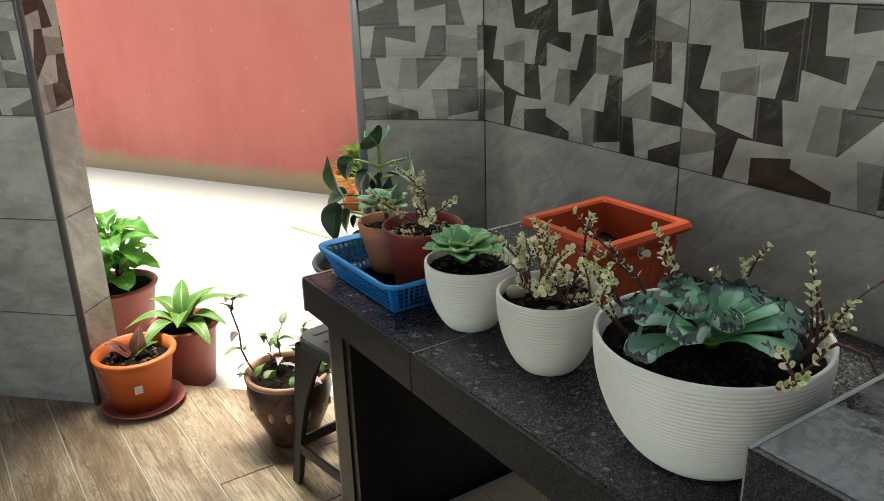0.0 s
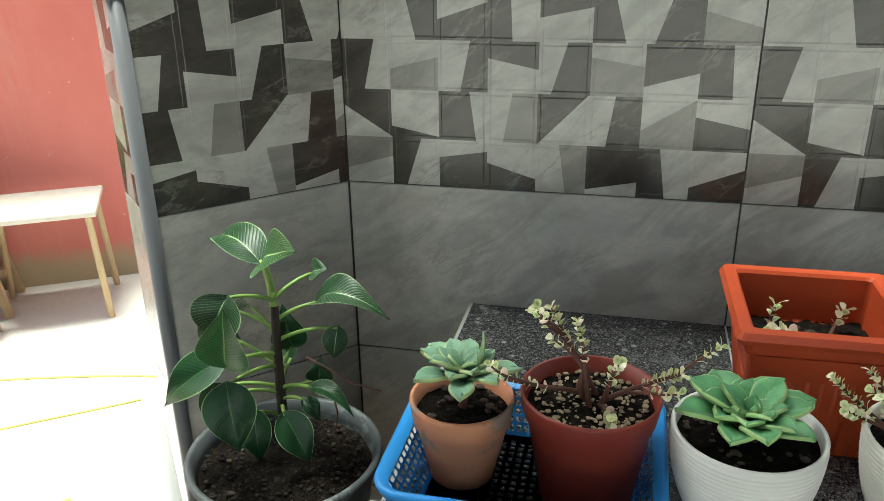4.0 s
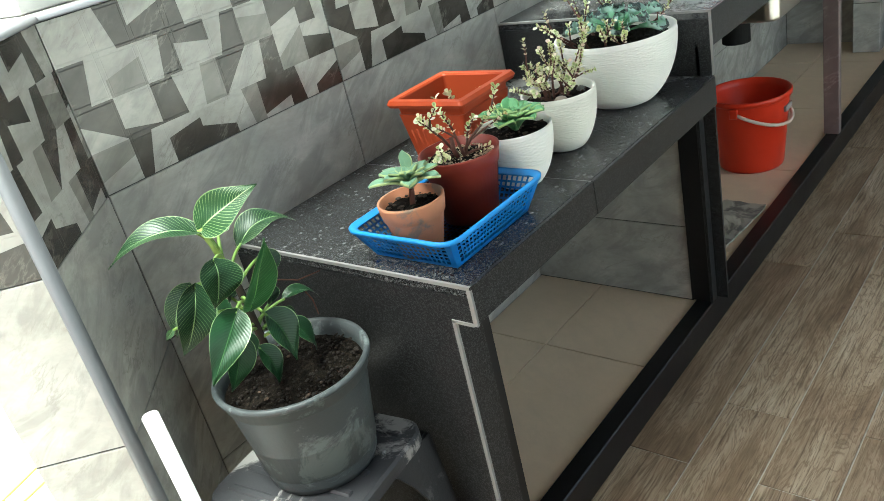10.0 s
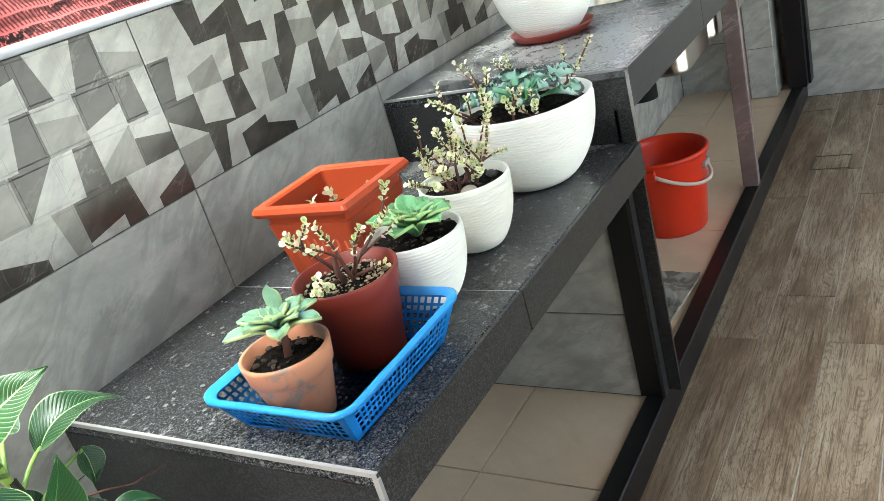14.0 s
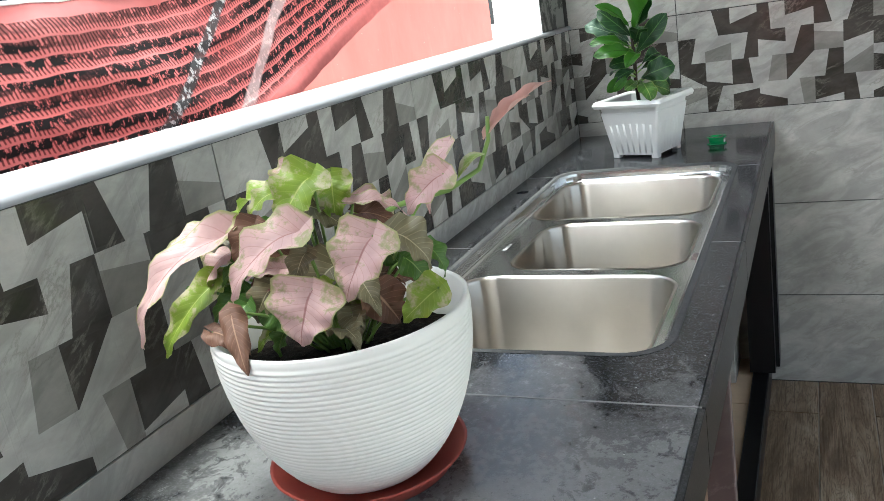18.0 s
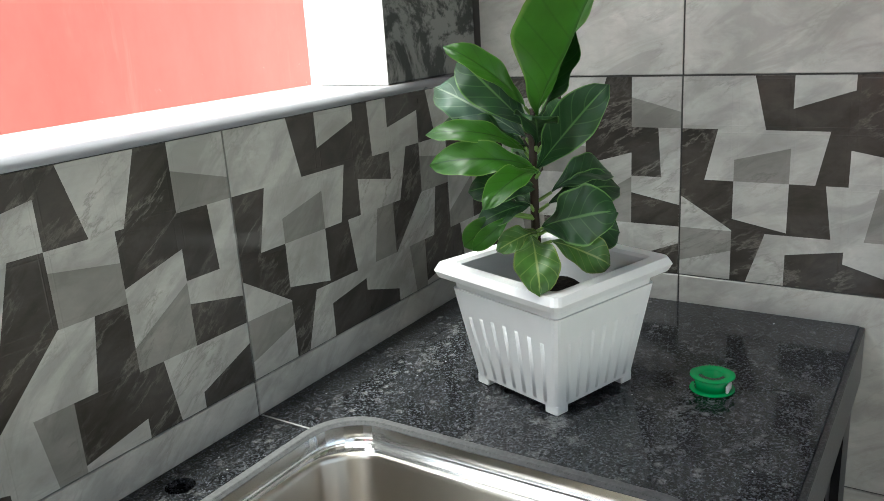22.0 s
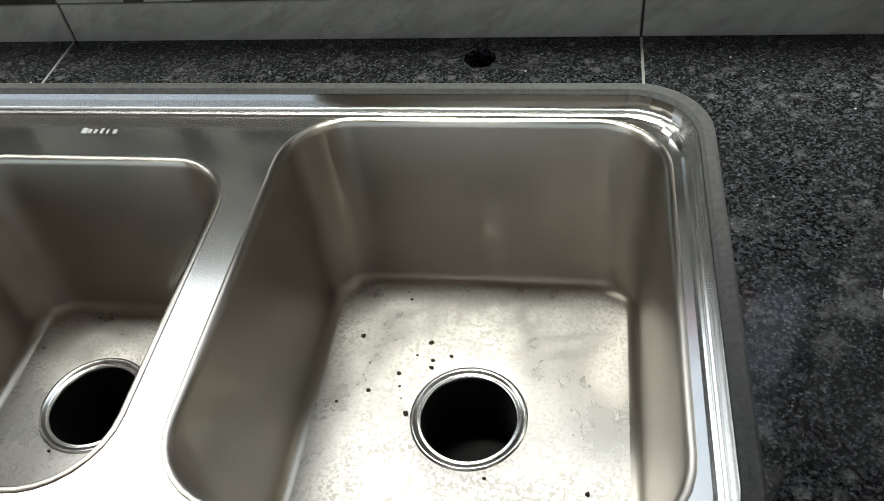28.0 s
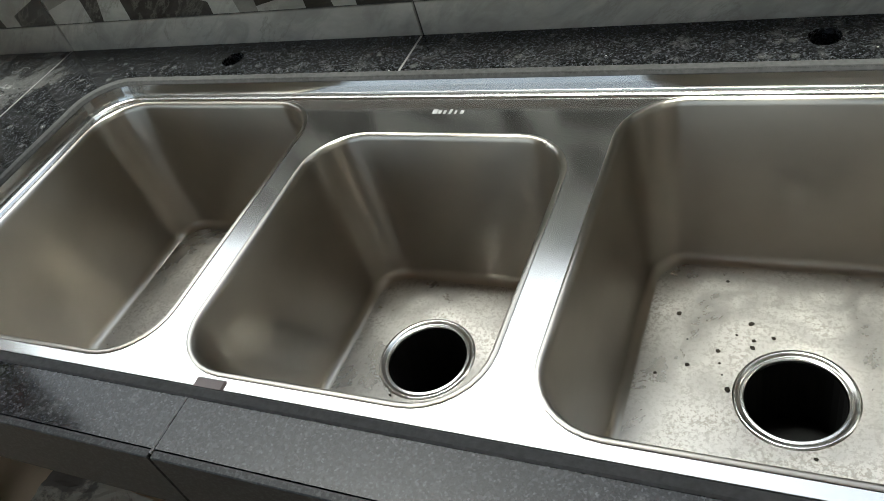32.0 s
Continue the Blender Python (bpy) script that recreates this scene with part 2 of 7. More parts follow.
M_BLACK = plain("black_painted_frame", (0.007, 0.007, 0.008), 0.35, bump=0.3)
M_BEIGE = marble("beige_floor_tile", (0.68, 0.53, 0.37), (0.46, 0.37, 0.27), rough=0.35, contrast=0.4, vein_amount=0.15)
M_CONCRETE = plain("pale_concrete", (0.60, 0.59, 0.54), 0.9, scale=60, big=1.2, vary=0.10, bump=0.25)
M_CEIL = plain("dark_unseen_ceiling", (0.12, 0.10, 0.085), 0.8, vary=0.20)
M_COLPAINT = plain("white_column_paint", (0.60, 0.60, 0.60), 0.7, vary=0.05)


def stained_plaster(name, paint, under, amount, rough=0.8):
    k = Mat(name, paint, rough)
    p = k.place()
    a = noisy(k.nt, 9.0, 8, 0.7, p, dist=0.5)
    b = noisy(k.nt, 2.2, 4, 0.6, p)
    c = ramp(k.nt, b, [(0.3, tuple(v * 0.86 for v in paint)), (0.7, paint)])
    f = ramp(k.nt, a, [(amount, (1, 1, 1)), (amount + 0.06, (0, 0, 0))])
    k.color(mixc(k.nt, f, c, under))
    k.bump(a, 0.5, 0.004)
    return k.m


M_CEMENT = stained_plaster("bare_peeling_cement", (0.20, 0.20, 0.185), (0.045, 0.047, 0.042), 0.47)
M_PILLAR = stained_plaster("stained_white_plaster", (0.46, 0.455, 0.44), (0.12, 0.125, 0.11), 0.39)


def red_paint(name="red_exterior_paint", run_x=None):
    k = Mat(name, (0.55, 0.09, 0.06), 0.75)
    p = k.place()
    a = noisy(k.nt, 1.3, 6, 0.65, p, stretch=(1, 1, 0.5))
    streak = noisy(k.nt, 5.0, 6, 0.7, p, stretch=(1, 1, 0.12), dist=0.5)
    chips = noisy(k.nt, 26.0, 4, 0.6, p)
    c = ramp(k.nt, a, [(0.3, (0.50, 0.135, 0.110)), (0.7, (0.62, 0.205, 0.170))])
    c = mixc(k.nt, ramp(k.nt, streak, [(0.58, (0,) * 3), (0.75, (0.35,) * 3)]), c, (0.62, 0.33, 0.26))
    c = mixc(k.nt, ramp(k.nt, chips, [(0.70, (0,) * 3), (0.73, (0.5,) * 3)]), c, (0.62, 0.5, 0.42))
    sep = k.nt.nodes.new("ShaderNodeSeparateXYZ")
    k.nt.links.new(p, sep.inputs[0])
    damp = math_node(k.nt, "ADD", sep.outputs[2], math_node(k.nt, "MULTIPLY", noisy(k.nt, 7.0, 5, 0.7, p), 0.18))
    c = mixc(k.nt, ramp(k.nt, damp, [(0.12, (0.75,) * 3), (0.20, (0,) * 3)]), c, (0.36, 0.36, 0.22))
    if run_x is not None:
        off = math_node(k.nt, "ABSOLUTE", math_node(k.nt, "SUBTRACT", math_node(k.nt, "ADD", sep.outputs[0], math_node(k.nt, "MULTIPLY", noisy(k.nt, 9.0, 5, 0.7, p, stretch=(1, 1, 0.5)), 0.03)), run_x + 0.015))
        run = math_node(k.nt, "MULTIPLY", ramp(k.nt, off, [(0.012, (0.85,) * 3), (0.06, (0,) * 3)]), ramp(k.nt, noisy(k.nt, 18.0, 5, 0.7, p, stretch=(1, 1, 0.3)), [(0.3, (0.3,) * 3), (0.6, (1,) * 3)]))
        c = mixc(k.nt, run, c, (0.13, 0.055, 0.03))
    k.color(c)
    k.bump(a, 0.4, 0.01)
    return k.m


M_RED = red_paint()
M_RED_RUN = red_paint("red_paint_with_rust_run", 3.70)


def wood_plank():
    k = Mat("wood_look_floor_tile", (0.3, 0.24, 0.18), 0.30)
    p = k.place()
    off = k.nt.nodes.new("ShaderNodeCombineXYZ")
    k.nt.links.new(math_node(k.nt, "MULTIPLY", k.rand(), 37.0), off.inputs[0])
    k.nt.links.new(math_node(k.nt, "MULTIPLY", k.rand(), 11.0), off.inputs[1])
    add = k.nt.nodes.new("ShaderNodeVectorMath")
    k.nt.links.new(p, add.inputs[0])
    k.nt.links.new(off.outputs[0], add.inputs[1])
    v = add.outputs[0]
    g1 = noisy(k.nt, 6.0, 5, 0.6, v, stretch=(0.30, 2.4, 1), dist=0.9)
    g2 = noisy(k.nt, 60.0, 5, 0.7, v, stretch=(0.10, 3.0, 1), dist=0.8)
    rings = math_node(k.nt, "ABSOLUTE", math_node(k.nt, "SUBTRACT", math_node(k.nt, "FRACT", math_node(k.nt, "MULTIPLY", g1, 17.0)), 0.5))
    g3 = noisy(k.nt, 5.0, 6, 0.7, v, stretch=(0.5, 2.0, 1), dist=0.5)
    c = ramp(k.nt, g3, [(0.30, (0.115, 0.080, 0.054)), (0.44, (0.24, 0.185, 0.135)), (0.56, (0.38, 0.325, 0.255)), (0.72, (0.54, 0.49, 0.42))])
    c = mixc(k.nt, ramp(k.nt, rings, [(0.0, (0.75,) * 3), (0.10, (0.35,) * 3), (0.26, (0,) * 3)]), c, (0.13, 0.090, 0.060))
    c = mixc(k.nt, ramp(k.nt, g2, [(0.34, (0.9,) * 3), (0.50, (0,) * 3)]), c, (0.085, 0.058, 0.038))
    c = mixc(k.nt, ramp(k.nt, g2, [(0.58, (0,) * 3), (0.72, (0.5,) * 3)]), c, (0.60, 0.55, 0.47))
    c = mixc(k.nt, math_node(k.nt, "MULTIPLY", k.rand(), 0.28), c, (0.20, 0.15, 0.105))
    c = mixc(k.nt, 1.0, c, (1.0, 0.93, 0.83), "MULTIPLY")
    k.color(c)
    k.rough(ramp(k.nt, g2, [(0.3, (0.42,) * 3), (0.7, (0.24,) * 3)]))
    k.bump(g2, 0.12, 0.001)
    return k.m


M_WOOD = wood_plank()
M_FLOORGROUT = plain("pale_grout", (0.52, 0.49, 0.44), 0.9)

# ---- builders ----
def link(name, bm, mats, parent=None, label="", smooth=False):
    me = bpy.data.meshes.new(name)
    bm.to_mesh(me)
    bm.free()
    for m in mats if isinstance(mats, (list, tuple)) else [mats]:
        me.materials.append(m)
    if smooth:
        me.polygons.foreach_set("use_smooth", [True] * len(me.polygons))
    ob = new(name, me)
    ob.parent = parent
    if label:
        ob["label"] = label
    return ob


def part(name, bm, material, parent, label="", smooth=False):
    """One mesh under a thing, in the thing's own coordinates."""
    return link(name, bm, material, parent, label, smooth)


def empty(name, m, label="", category="", group="", kind=""):
    ob = new(name)
    ob.empty_display_size = 0.05
    ob.matrix_world = m
    return tagged(ob, label, category, group, kind)


def box_bm(x0, x1, y0, y1, z0, z1, bevel=0.0, seg=1, bm=None):
    bm = bm or bmesh.new()
    g = bmesh.ops.create_cube(bm, size=1.0)
    for v in g["verts"]:
        v.co = ((x0 + x1) / 2 + v.co.x * (x1 - x0), (y0 + y1) / 2 + v.co.y * (y1 - y0), (z0 + z1) / 2 + v.co.z * (z1 - z0))
    if bevel:
        es = list({e for v in g["verts"] for e in v.link_edges})
        bmesh.ops.bevel(bm, geom=es, offset=bevel, segments=seg, affect="EDGES", profile=0.6)
    return bm


def prism_bm(poly, z0, z1, bevel=0.0, bm=None):
    """Upright prism over a plan polygon (counter-clockwise)."""
    bm = bm or bmesh.new()
    lo = [bm.verts.new((x, y, z0)) for x, y in poly]
    hi = [bm.verts.new((x, y, z1)) for x, y in poly]
    bm.faces.new(lo[::-1])
    bm.faces.new(hi)
    n = len(poly)
    for i in range(n):
        bm.faces.new((lo[i], lo[(i + 1) % n], hi[(i + 1) % n], hi[i]))
    if bevel:
        bmesh.ops.bevel(bm, geom=bm.edges[:], offset=bevel, segments=1, affect="EDGES")
    return bm


def lathe_bm(profile, seg=48, bm=None, close=False):
    """Turn a profile of (radius, height) about z."""
    bm = bm or bmesh.new()
    rings = []
    for r, z in profile:
        if r < 1e-5:
            rings.append([bm.verts.new((0, 0, z))])
        else:
            rings.append([bm.verts.new((r * math.cos(2 * math.pi * i / seg), r * math.sin(2 * math.pi * i / seg), z)) for i in range(seg)])
    for a, b in zip(rings, rings[1:]):
        for i in range(seg):
            j = (i + 1) % seg
            if len(a) == 1 and len(b) == 1:
                continue
            if len(a) == 1:
                bm.faces.new((a[0], b[j], b[i]))
            elif len(b) == 1:
                bm.faces.new((a[i], a[j], b[0]))
            else:
                bm.faces.new((a[i], a[j], b[j], b[i]))
    bmesh.ops.recalc_face_normals(bm, faces=bm.faces[:])
    return bm


def tube_bm(points, radius, seg=8, bm=None, taper=1.0):
    """A round rod along points; taper: the end's radius over the start's."""
    bm = bm or bmesh.new()
    pts = [Vector(p) for p in points]
    rings, side = [], None
    for i, p in enumerate(pts):
        d = (pts[min(i + 1, len(pts) - 1)] - pts[max(i - 1, 0)]).normalized()
        if side is None:
            side = d.orthogonal().normalized()
        side = (side - d * side.dot(d)).normalized()
        up = d.cross(side)
        r = radius * (1 + (taper - 1) * i / max(1, len(pts) - 1))
        rings.append([bm.verts.new(p + r * (math.cos(2 * math.pi * k / seg) * side + math.sin(2 * math.pi * k / seg) * up)) for k in range(seg)])
    for a, b in zip(rings, rings[1:]):
        for k in range(seg):
            bm.faces.new((a[k], a[(k + 1) % seg], b[(k + 1) % seg], b[k]))
    bm.faces.new(rings[0][::-1])
    bm.faces.new(rings[-1])
    return bm


# ---- wall tiles ----
TW, TH, GAP, TT = 0.6, 0.3, 0.0024, 0.007
ZP = 0.9  # foot of the patterned row

# The print of one tile: per square the cut from edge to edge (u, v from the upper left) and the tones on its two sides.
# "x": cut from top u to bottom u, tones left and right; "y": cut from left v to right v, tones above and below.
CELLS = [
    [("x", 1, 1, "L", "L"), ("x", .32, .55, "L", "D"), ("y", .6, .27, "L", "D"), ("x", .43, .48, "D", "L"), ("y", .55, .35, "D", "L"), ("x", .35, .62, "D", "L"), ("x", .47, .14, "L", "D"), ("y", .4, .68, "L", "M")],
    [("x", .68, .45, "D", "L"), ("y", .58, .33, "L", "M"), ("x", .65, .45, "L", "D"), ("y", .33, .53, "D", "L"), ("x", .55, .25, "L", "D"), ("y", .27, .43, "L", "M"), ("y", .8, .52, "D", "L"), ("x", .55, .62, "D", "L")],
    [("y", .35, .98, "D", "L"), ("y", .75, .95, "L", "D"), ("x", .63, .77, "D", "L"), ("x", .5, .32, "L", "M"), ("x", .98, .02, "D", "L"), ("x", .5, .35, "L", "D"), ("y", .65, .02, "L", "M"), ("y", .35, .55, "L", "D")],
    [("y", .7, .4, "M", "L"), ("x", .62, .3, "D", "L"), ("y", .38, .22, "L", "D"), ("y", .45, .75, "L", "D"), ("x", .45, .6, "L", "M"), ("y", .9, .7, "D", "L"), ("x", .4, .55, "D", "L"), ("y", .75, .35, "L", "D")],
]
TONE = {"L": 0, "M": 1, "D": 2}


def clip_u(poly, u, keep_right):
    out = []
    for i, a in enumerate(poly):
        b = poly[(i + 1) % len(poly)]
        ia, ib = (a[0] >= u) == keep_right, (b[0] >= u) == keep_right
        if ia:
            out.append(a)
        if ia != ib and abs(b[0] - a[0]) > 1e-9:
            w = (u - a[0]) / (b[0] - a[0])
            out.append((u, a[1] + w * (b[1] - a[1])))
    return out


_tile_meshes = {}


def pattern_mesh(u0, u1, flip=False):
    """Patterned tile, its face in the plane y = 0 looking to -y, lower left corner at the origin."""
    key = (round(u0, 4), round(u1, 4), flip)
    if key in _tile_meshes:
        return _tile_meshes[key]
    bm = bmesh.new()
    uvl = bm.loops.layers.uv.new("UVMap")
    w = (u1 - u0) * TW

    def put(poly, tone):
        poly = clip_u(clip_u(poly, u0, True), u1, False)
        if len(poly) < 3:
            return
        area = sum(poly[i][0] * poly[(i + 1) % len(poly)][1] - poly[(i + 1) % len(poly)][0] * poly[i][1] for i in range(len(poly)))
        if abs(area) < 1e-6:
            return
        vs = [bm.verts.new((GAP / 2 + (w - GAP) * ((u - u0) / (u1 - u0) if not flip else (u1 - u) / (u1 - u0)), 0, GAP / 2 + (TH - GAP) * ((1 - v) if not flip else v))) for u, v in poly]
        f = bm.faces.new(vs)
        f.normal_update()
        if f.normal.y > 0:
            f.normal_flip()
        f.material_index = TONE[tone]
        for lp in f.loops:
            uu = (lp.vert.co.x - GAP / 2) / (w - GAP)
            uu = u0 + uu * (u1 - u0) if not flip else u1 - uu * (u1 - u0)
            lp[uvl].uv = (uu, (lp.vert.co.z - GAP / 2) / (TH - GAP))

    for r, row in enumerate(CELLS):
        for c, (kind, a, b, t1, t2) in enumerate(row):
            x0, x1, y0, y1 = c / 8, (c + 1) / 8, r / 4, (r + 1) / 4
            if kind == "x":
                xa, xb = x0 + a / 8, x0 + b / 8
                put([(x0, y0), (xa, y0), (xb, y1), (x0, y1)], t1)
                if min(a, b) < 1:
                    put([(xa, y0), (x1, y0), (x1, y1), (xb, y1)], t2)
            else:
                ya, yb = y0 + a / 4, y0 + b / 4
                put([(x0, y0), (x1, y0), (x1, yb), (x0, ya)], t1)
                put([(x0, ya), (x1, yb), (x1, y1), (x0, y1)], t2)
    rim(bm, w)
    me = bpy.data.meshes.new("tile")
    bm.to_mesh(me)
    bm.free()
    for m in (M_LIGHT, M_MID, M_DARK):
        me.materials.append(m)
    _tile_meshes[key] = me
    return me


def rim(bm, w, h=TH):
    """The four thin sides of a tile."""
    x0, x1, z0, z1 = GAP / 2, w - GAP / 2, GAP / 2, h - GAP / 2
    a = [bm.verts.new((x, 0, z)) for x, z in ((x0, z0), (x1, z0), (x1, z1), (x0, z1))]
    b = [bm.verts.new((x, TT, z)) for x, z in ((x0, z0), (x1, z0), (x1, z1), (x0, z1))]
    for i in range(4):
        j = (i + 1) % 4
        bm.faces.new((a[i], b[i], b[j], a[j]))


def plain_mesh(w, h, mat=None):
    key = (round(w, 4), round(h, 4), mat.name if mat else "")
    if key not in _tile_meshes:
        bm = bmesh.new()
        x0, x1, z0, z1, e = GAP / 2, w - GAP / 2, GAP / 2, h - GAP / 2, 0.0012
        a = [bm.verts.new((x, 0, z)) for x, z in ((x0 + e, z0 + e), (x1 - e, z0 + e), (x1 - e, z1 - e), (x0 + e, z1 - e))]
        b = [bm.verts.new((x, e, z)) for x, z in ((x0, z0), (x1, z0), (x1, z1), (x0, z1))]
        c = [bm.verts.new((x, TT, z)) for x, z in ((x0, z0), (x1, z0), (x1, z1), (x0, z1))]
        bm.faces.new(a)
        for p, q in ((a, b), (b, c)):
            for i in range(4):
                j = (i + 1) % 4
                bm.faces.new((p[j], p[i], q[i], q[j]))
        me = bpy.data.meshes.new("tile")
        bm.to_mesh(me)
        bm.free()
        me.materials.append(mat or M_PLAIN)
        _tile_meshes[key] = me
    return _tile_meshes[key]


TILES = []  # (parent, mesh, matrix), linked last


def tile_field(parent, origin, heading, length, z0, z1, u_start=0.0, pattern_row=True, mat=None):
    """Lay tiles on a wall seen from the room: origin at its left end, heading the way to the right in degrees.
    u_start: how far into a tile the left end cuts."""
    base = pose(origin[0], origin[1], 0, 0, 0, heading)
    z = z0
    while z < z1 - 1e-4:
        h = min(TH - (z - ZP) % TH if (z - ZP) % TH > 1e-4 and (z - ZP) % TH < TH - 1e-4 else TH, z1 - z)
        x, u = 0.0, u_start
        while x < length - 1e-4:
            w = min((1 - u) * TW, length - x)
            is_pat = pattern_row and abs(z - ZP) < 1e-3 and h > TH - 1e-3
            me = pattern_mesh(u, u + w / TW) if is_pat else plain_mesh(w, h, mat)
            TILES.append((parent, me, base @ Matrix.Translation((x, 0, z))))
            x += w
            u = 0.0
        z += h


# ---- setting: walls, ledge, columns ----
XR, YT = 3.57, 0.155      # right wall's face, parapet's outer face
ZL = 1.213                # top of the ledge
HALL = 2.75               # ceiling height
Y_BACK, X_LEFT = -2.9, -2.1
D = Vector((-1, -1, 0)).normalized()   # along the slanted wall, away from the corner
N = Vector((1, -1, 0)).normalized()    # from the slanted wall into the room
S1, S2, S3 = 0.315, 1.222, 2.97        # door opening's two sides, far end
GR = 0.003


def slant(s, out):
    """A plan point s along the slanted wall and out behind its face."""
    p = D * s - N * out
    return (p.x, p.y)


wall_back = tagged(link("wall_back", prism_bm([(0, GR), (XR, GR), (XR, YT), (0.064, YT)], -0.02, 1.2), M_GROUT), "low outer wall clad in grey patterned tiles", "wall", kind="structure")
wall_wing = tagged(link("wall_wing", prism_bm([slant(S1 - GR, GR), slant(0, GR), (0.064, YT), slant(S1 - GR, YT)], -0.02, 1.2), M_GROUT), "short slanted tiled wall beside the doorway", "wall", kind="structure")
wall_slant = tagged(link("wall_slant", prism_bm([slant(S3, GR), slant(S2 + GR, GR), slant(S2 + GR, YT), slant(S3, YT)], -0.02, HALL), M_GROUT), "slanted tiled wall on the far side of the doorway", "wall", kind="structure")
wall_right = tagged(link("wall_right", box_bm(XR + GR, XR + 0.15, Y_BACK, YT, -0.02, HALL), M_GROUT), "tall end wall clad in grey tiles", "wall", kind="structure")

tile_field(wall_back, (0, 0), 0, XR, 0.0, 1.2)
tile_field(wall_wing, slant(S1, 0), 45, S1, 0.0, 1.2, u_start=0.25)
tile_field(wall_wing, slant(S1, YT), -45, YT, 0.0, 1.2, u_start=0.12)
tile_field(wall_slant, slant(S3, 0), 45, S3 - S2, 0.0, HALL, u_start=0.1)
tile_field(wall_slant, slant(S2, 0), 135, YT, 0.0, HALL, u_start=0.5)
tile_field(wall_right, (XR, 0), -90, 2.9, 0.0, HALL, u_start=1 - 0.333 / 0.6)

# white ledge tiles on the parapet, with a rounded grey trim along the room side
ledge = tagged(link("ledge", prism_bm([(0.0, 0.004), (XR, 0.004), (XR, YT + 0.01), (0.06, YT + 0.01)], 1.2, ZL - 0.004), M_GROUT), "white tiled ledge on top of the low wall", "ledge", kind="structure")
x = 0.0
while x < XR - 0.01:
    w = min(0.6, XR - x)
    x0 = x + 0.001
    part("ledge_tile", prism_bm([(x0, -0.004), (x + w - 0.001, -0.004), (x + w - 0.001, YT + 0.012), (x0 + (0.06 if x == 0 else 0), YT + 0.012)], ZL - 0.008, ZL, 0.001), M_LEDGE, ledge)
    x += w
ledge_wing = tagged(link("ledge_wing", prism_bm([slant(S1 + 0.004, -0.002), slant(-0.0, -0.002), (0.062, YT + 0.012), slant(S1 + 0.004, YT + 0.012)], 1.2, ZL, 0.001), M_LEDGE), "white tiled ledge on the slanted wall", "ledge", kind="structure")


def trim_bm(a, b, outward, z_top=ZL + 0.001, r=0.010):
    """Quarter-round trim along a to b, its bulge towards outward."""
    bm = bmesh.new()
    a, b, o = Vector((*a, 0)), Vector((*b, 0)), Vector((*outward, 0)).normalized()
    rows = []
    for p in (a, b):
        row = []
        for i in range(9):
            q = math.pi / 2 * i / 8
            row.append(bm.verts.new(p + o * (r * math.sin(q)) + Vector((0, 0, z_top - r + r * math.cos(q)))))
        row.append(bm.verts.new(p + o * r + Vector((0, 0, z_top - 0.0126))))
        row.append(bm.verts.new(p - o * 0.004 + Vector((0, 0, z_top - 0.0126))))
        rows.append(row)
    for i in range(len(rows[0]) - 1):
        bm.faces.new((rows[0][i], rows[0][i + 1], rows[1][i + 1], rows[1][i]))
    bm.faces.new(rows[0])
    bm.faces.new(rows[1][::-1])
    bmesh.ops.recalc_face_normals(bm, faces=bm.faces[:])
    return bm


tagged(link("trim_ledge", trim_bm((0, 0), (XR, 0), (0, -1)), M_TRIM_LEDGE, smooth=True), "grey rounded tile trim along the ledge", "trim", kind="structure")
tagged(link("trim_ledge_wing", trim_bm(slant(S1 + 0.012, 0), slant(0, 0), (N.x, N.y)), M_TRIM_LEDGE, smooth=True), "grey rounded tile trim along the ledge", "trim", kind="structure")
bm = bmesh.new()
tube_bm([(*slant(S1 - 0.002, 0.002), 0.0), (*slant(S1 - 0.002, 0.002), 1.2)], 0.0115, 12, bm)
tagged(link("trim_corner", bm, M_TRIM, smooth=True), "grey rounded corner trim up the slanted wall", "trim", kind="structure")
bm = bmesh.new()
tube_bm([(*slant(S2 + 0.002, 0.002), 0.0), (*slant(S2 + 0.002, 0.002), HALL)], 0.0115, 12, bm)
tagged(link("trim_door", bm, M_TRIM, smooth=True), "grey rounded corner trim at the doorway", "trim", kind="structure")

column_1 = tagged(link("column_1", box_bm(3.325, XR, 0.010, YT - 0.002, ZL + 0.001, HALL), [M_COLPAINT, M_CEMENT]), "corner column, white paint and bare peeling cement", "column", kind="structure")
for f in column_1.data.polygons:
    f.material_index = 1 if f.normal.y < -0.5 else 0
column_2 = tagged(link("column_2", box_bm(0.0, 0.25, 0.035, YT + 0.05, ZL + 0.001, HALL, 0.004), M_PILLAR), "stained white plaster column standing on the ledge", "column", kind="structure")

# room shell out of sight
WX0, WX1, WZ0, WZ1 = -0.8, 3.2, 0.02, 2.5   # rear window opening
bm = prism_bm([(X_LEFT, Y_BACK - 0.15), (WX0, Y_BACK - 0.15), (WX0, Y_BACK), (X_LEFT, Y_BACK)], -0.02, HALL)
prism_bm([(WX1, Y_BACK - 0.15), (XR + 0.15, Y_BACK - 0.15), (XR + 0.15, Y_BACK), (WX1, Y_BACK)], -0.02, HALL, bm=bm)
for z0, z1 in ((-0.02, WZ0), (WZ1, HALL)):
    prism_bm([(WX0, Y_BACK - 0.15), (WX1, Y_BACK - 0.15), (WX1, Y_BACK), (WX0, Y_BACK)], z0, z1, bm=bm)
tagged(link("wall_rear", bm, M_COLPAINT), "plain white rear wall with a wide open front", "wall", kind="structure")
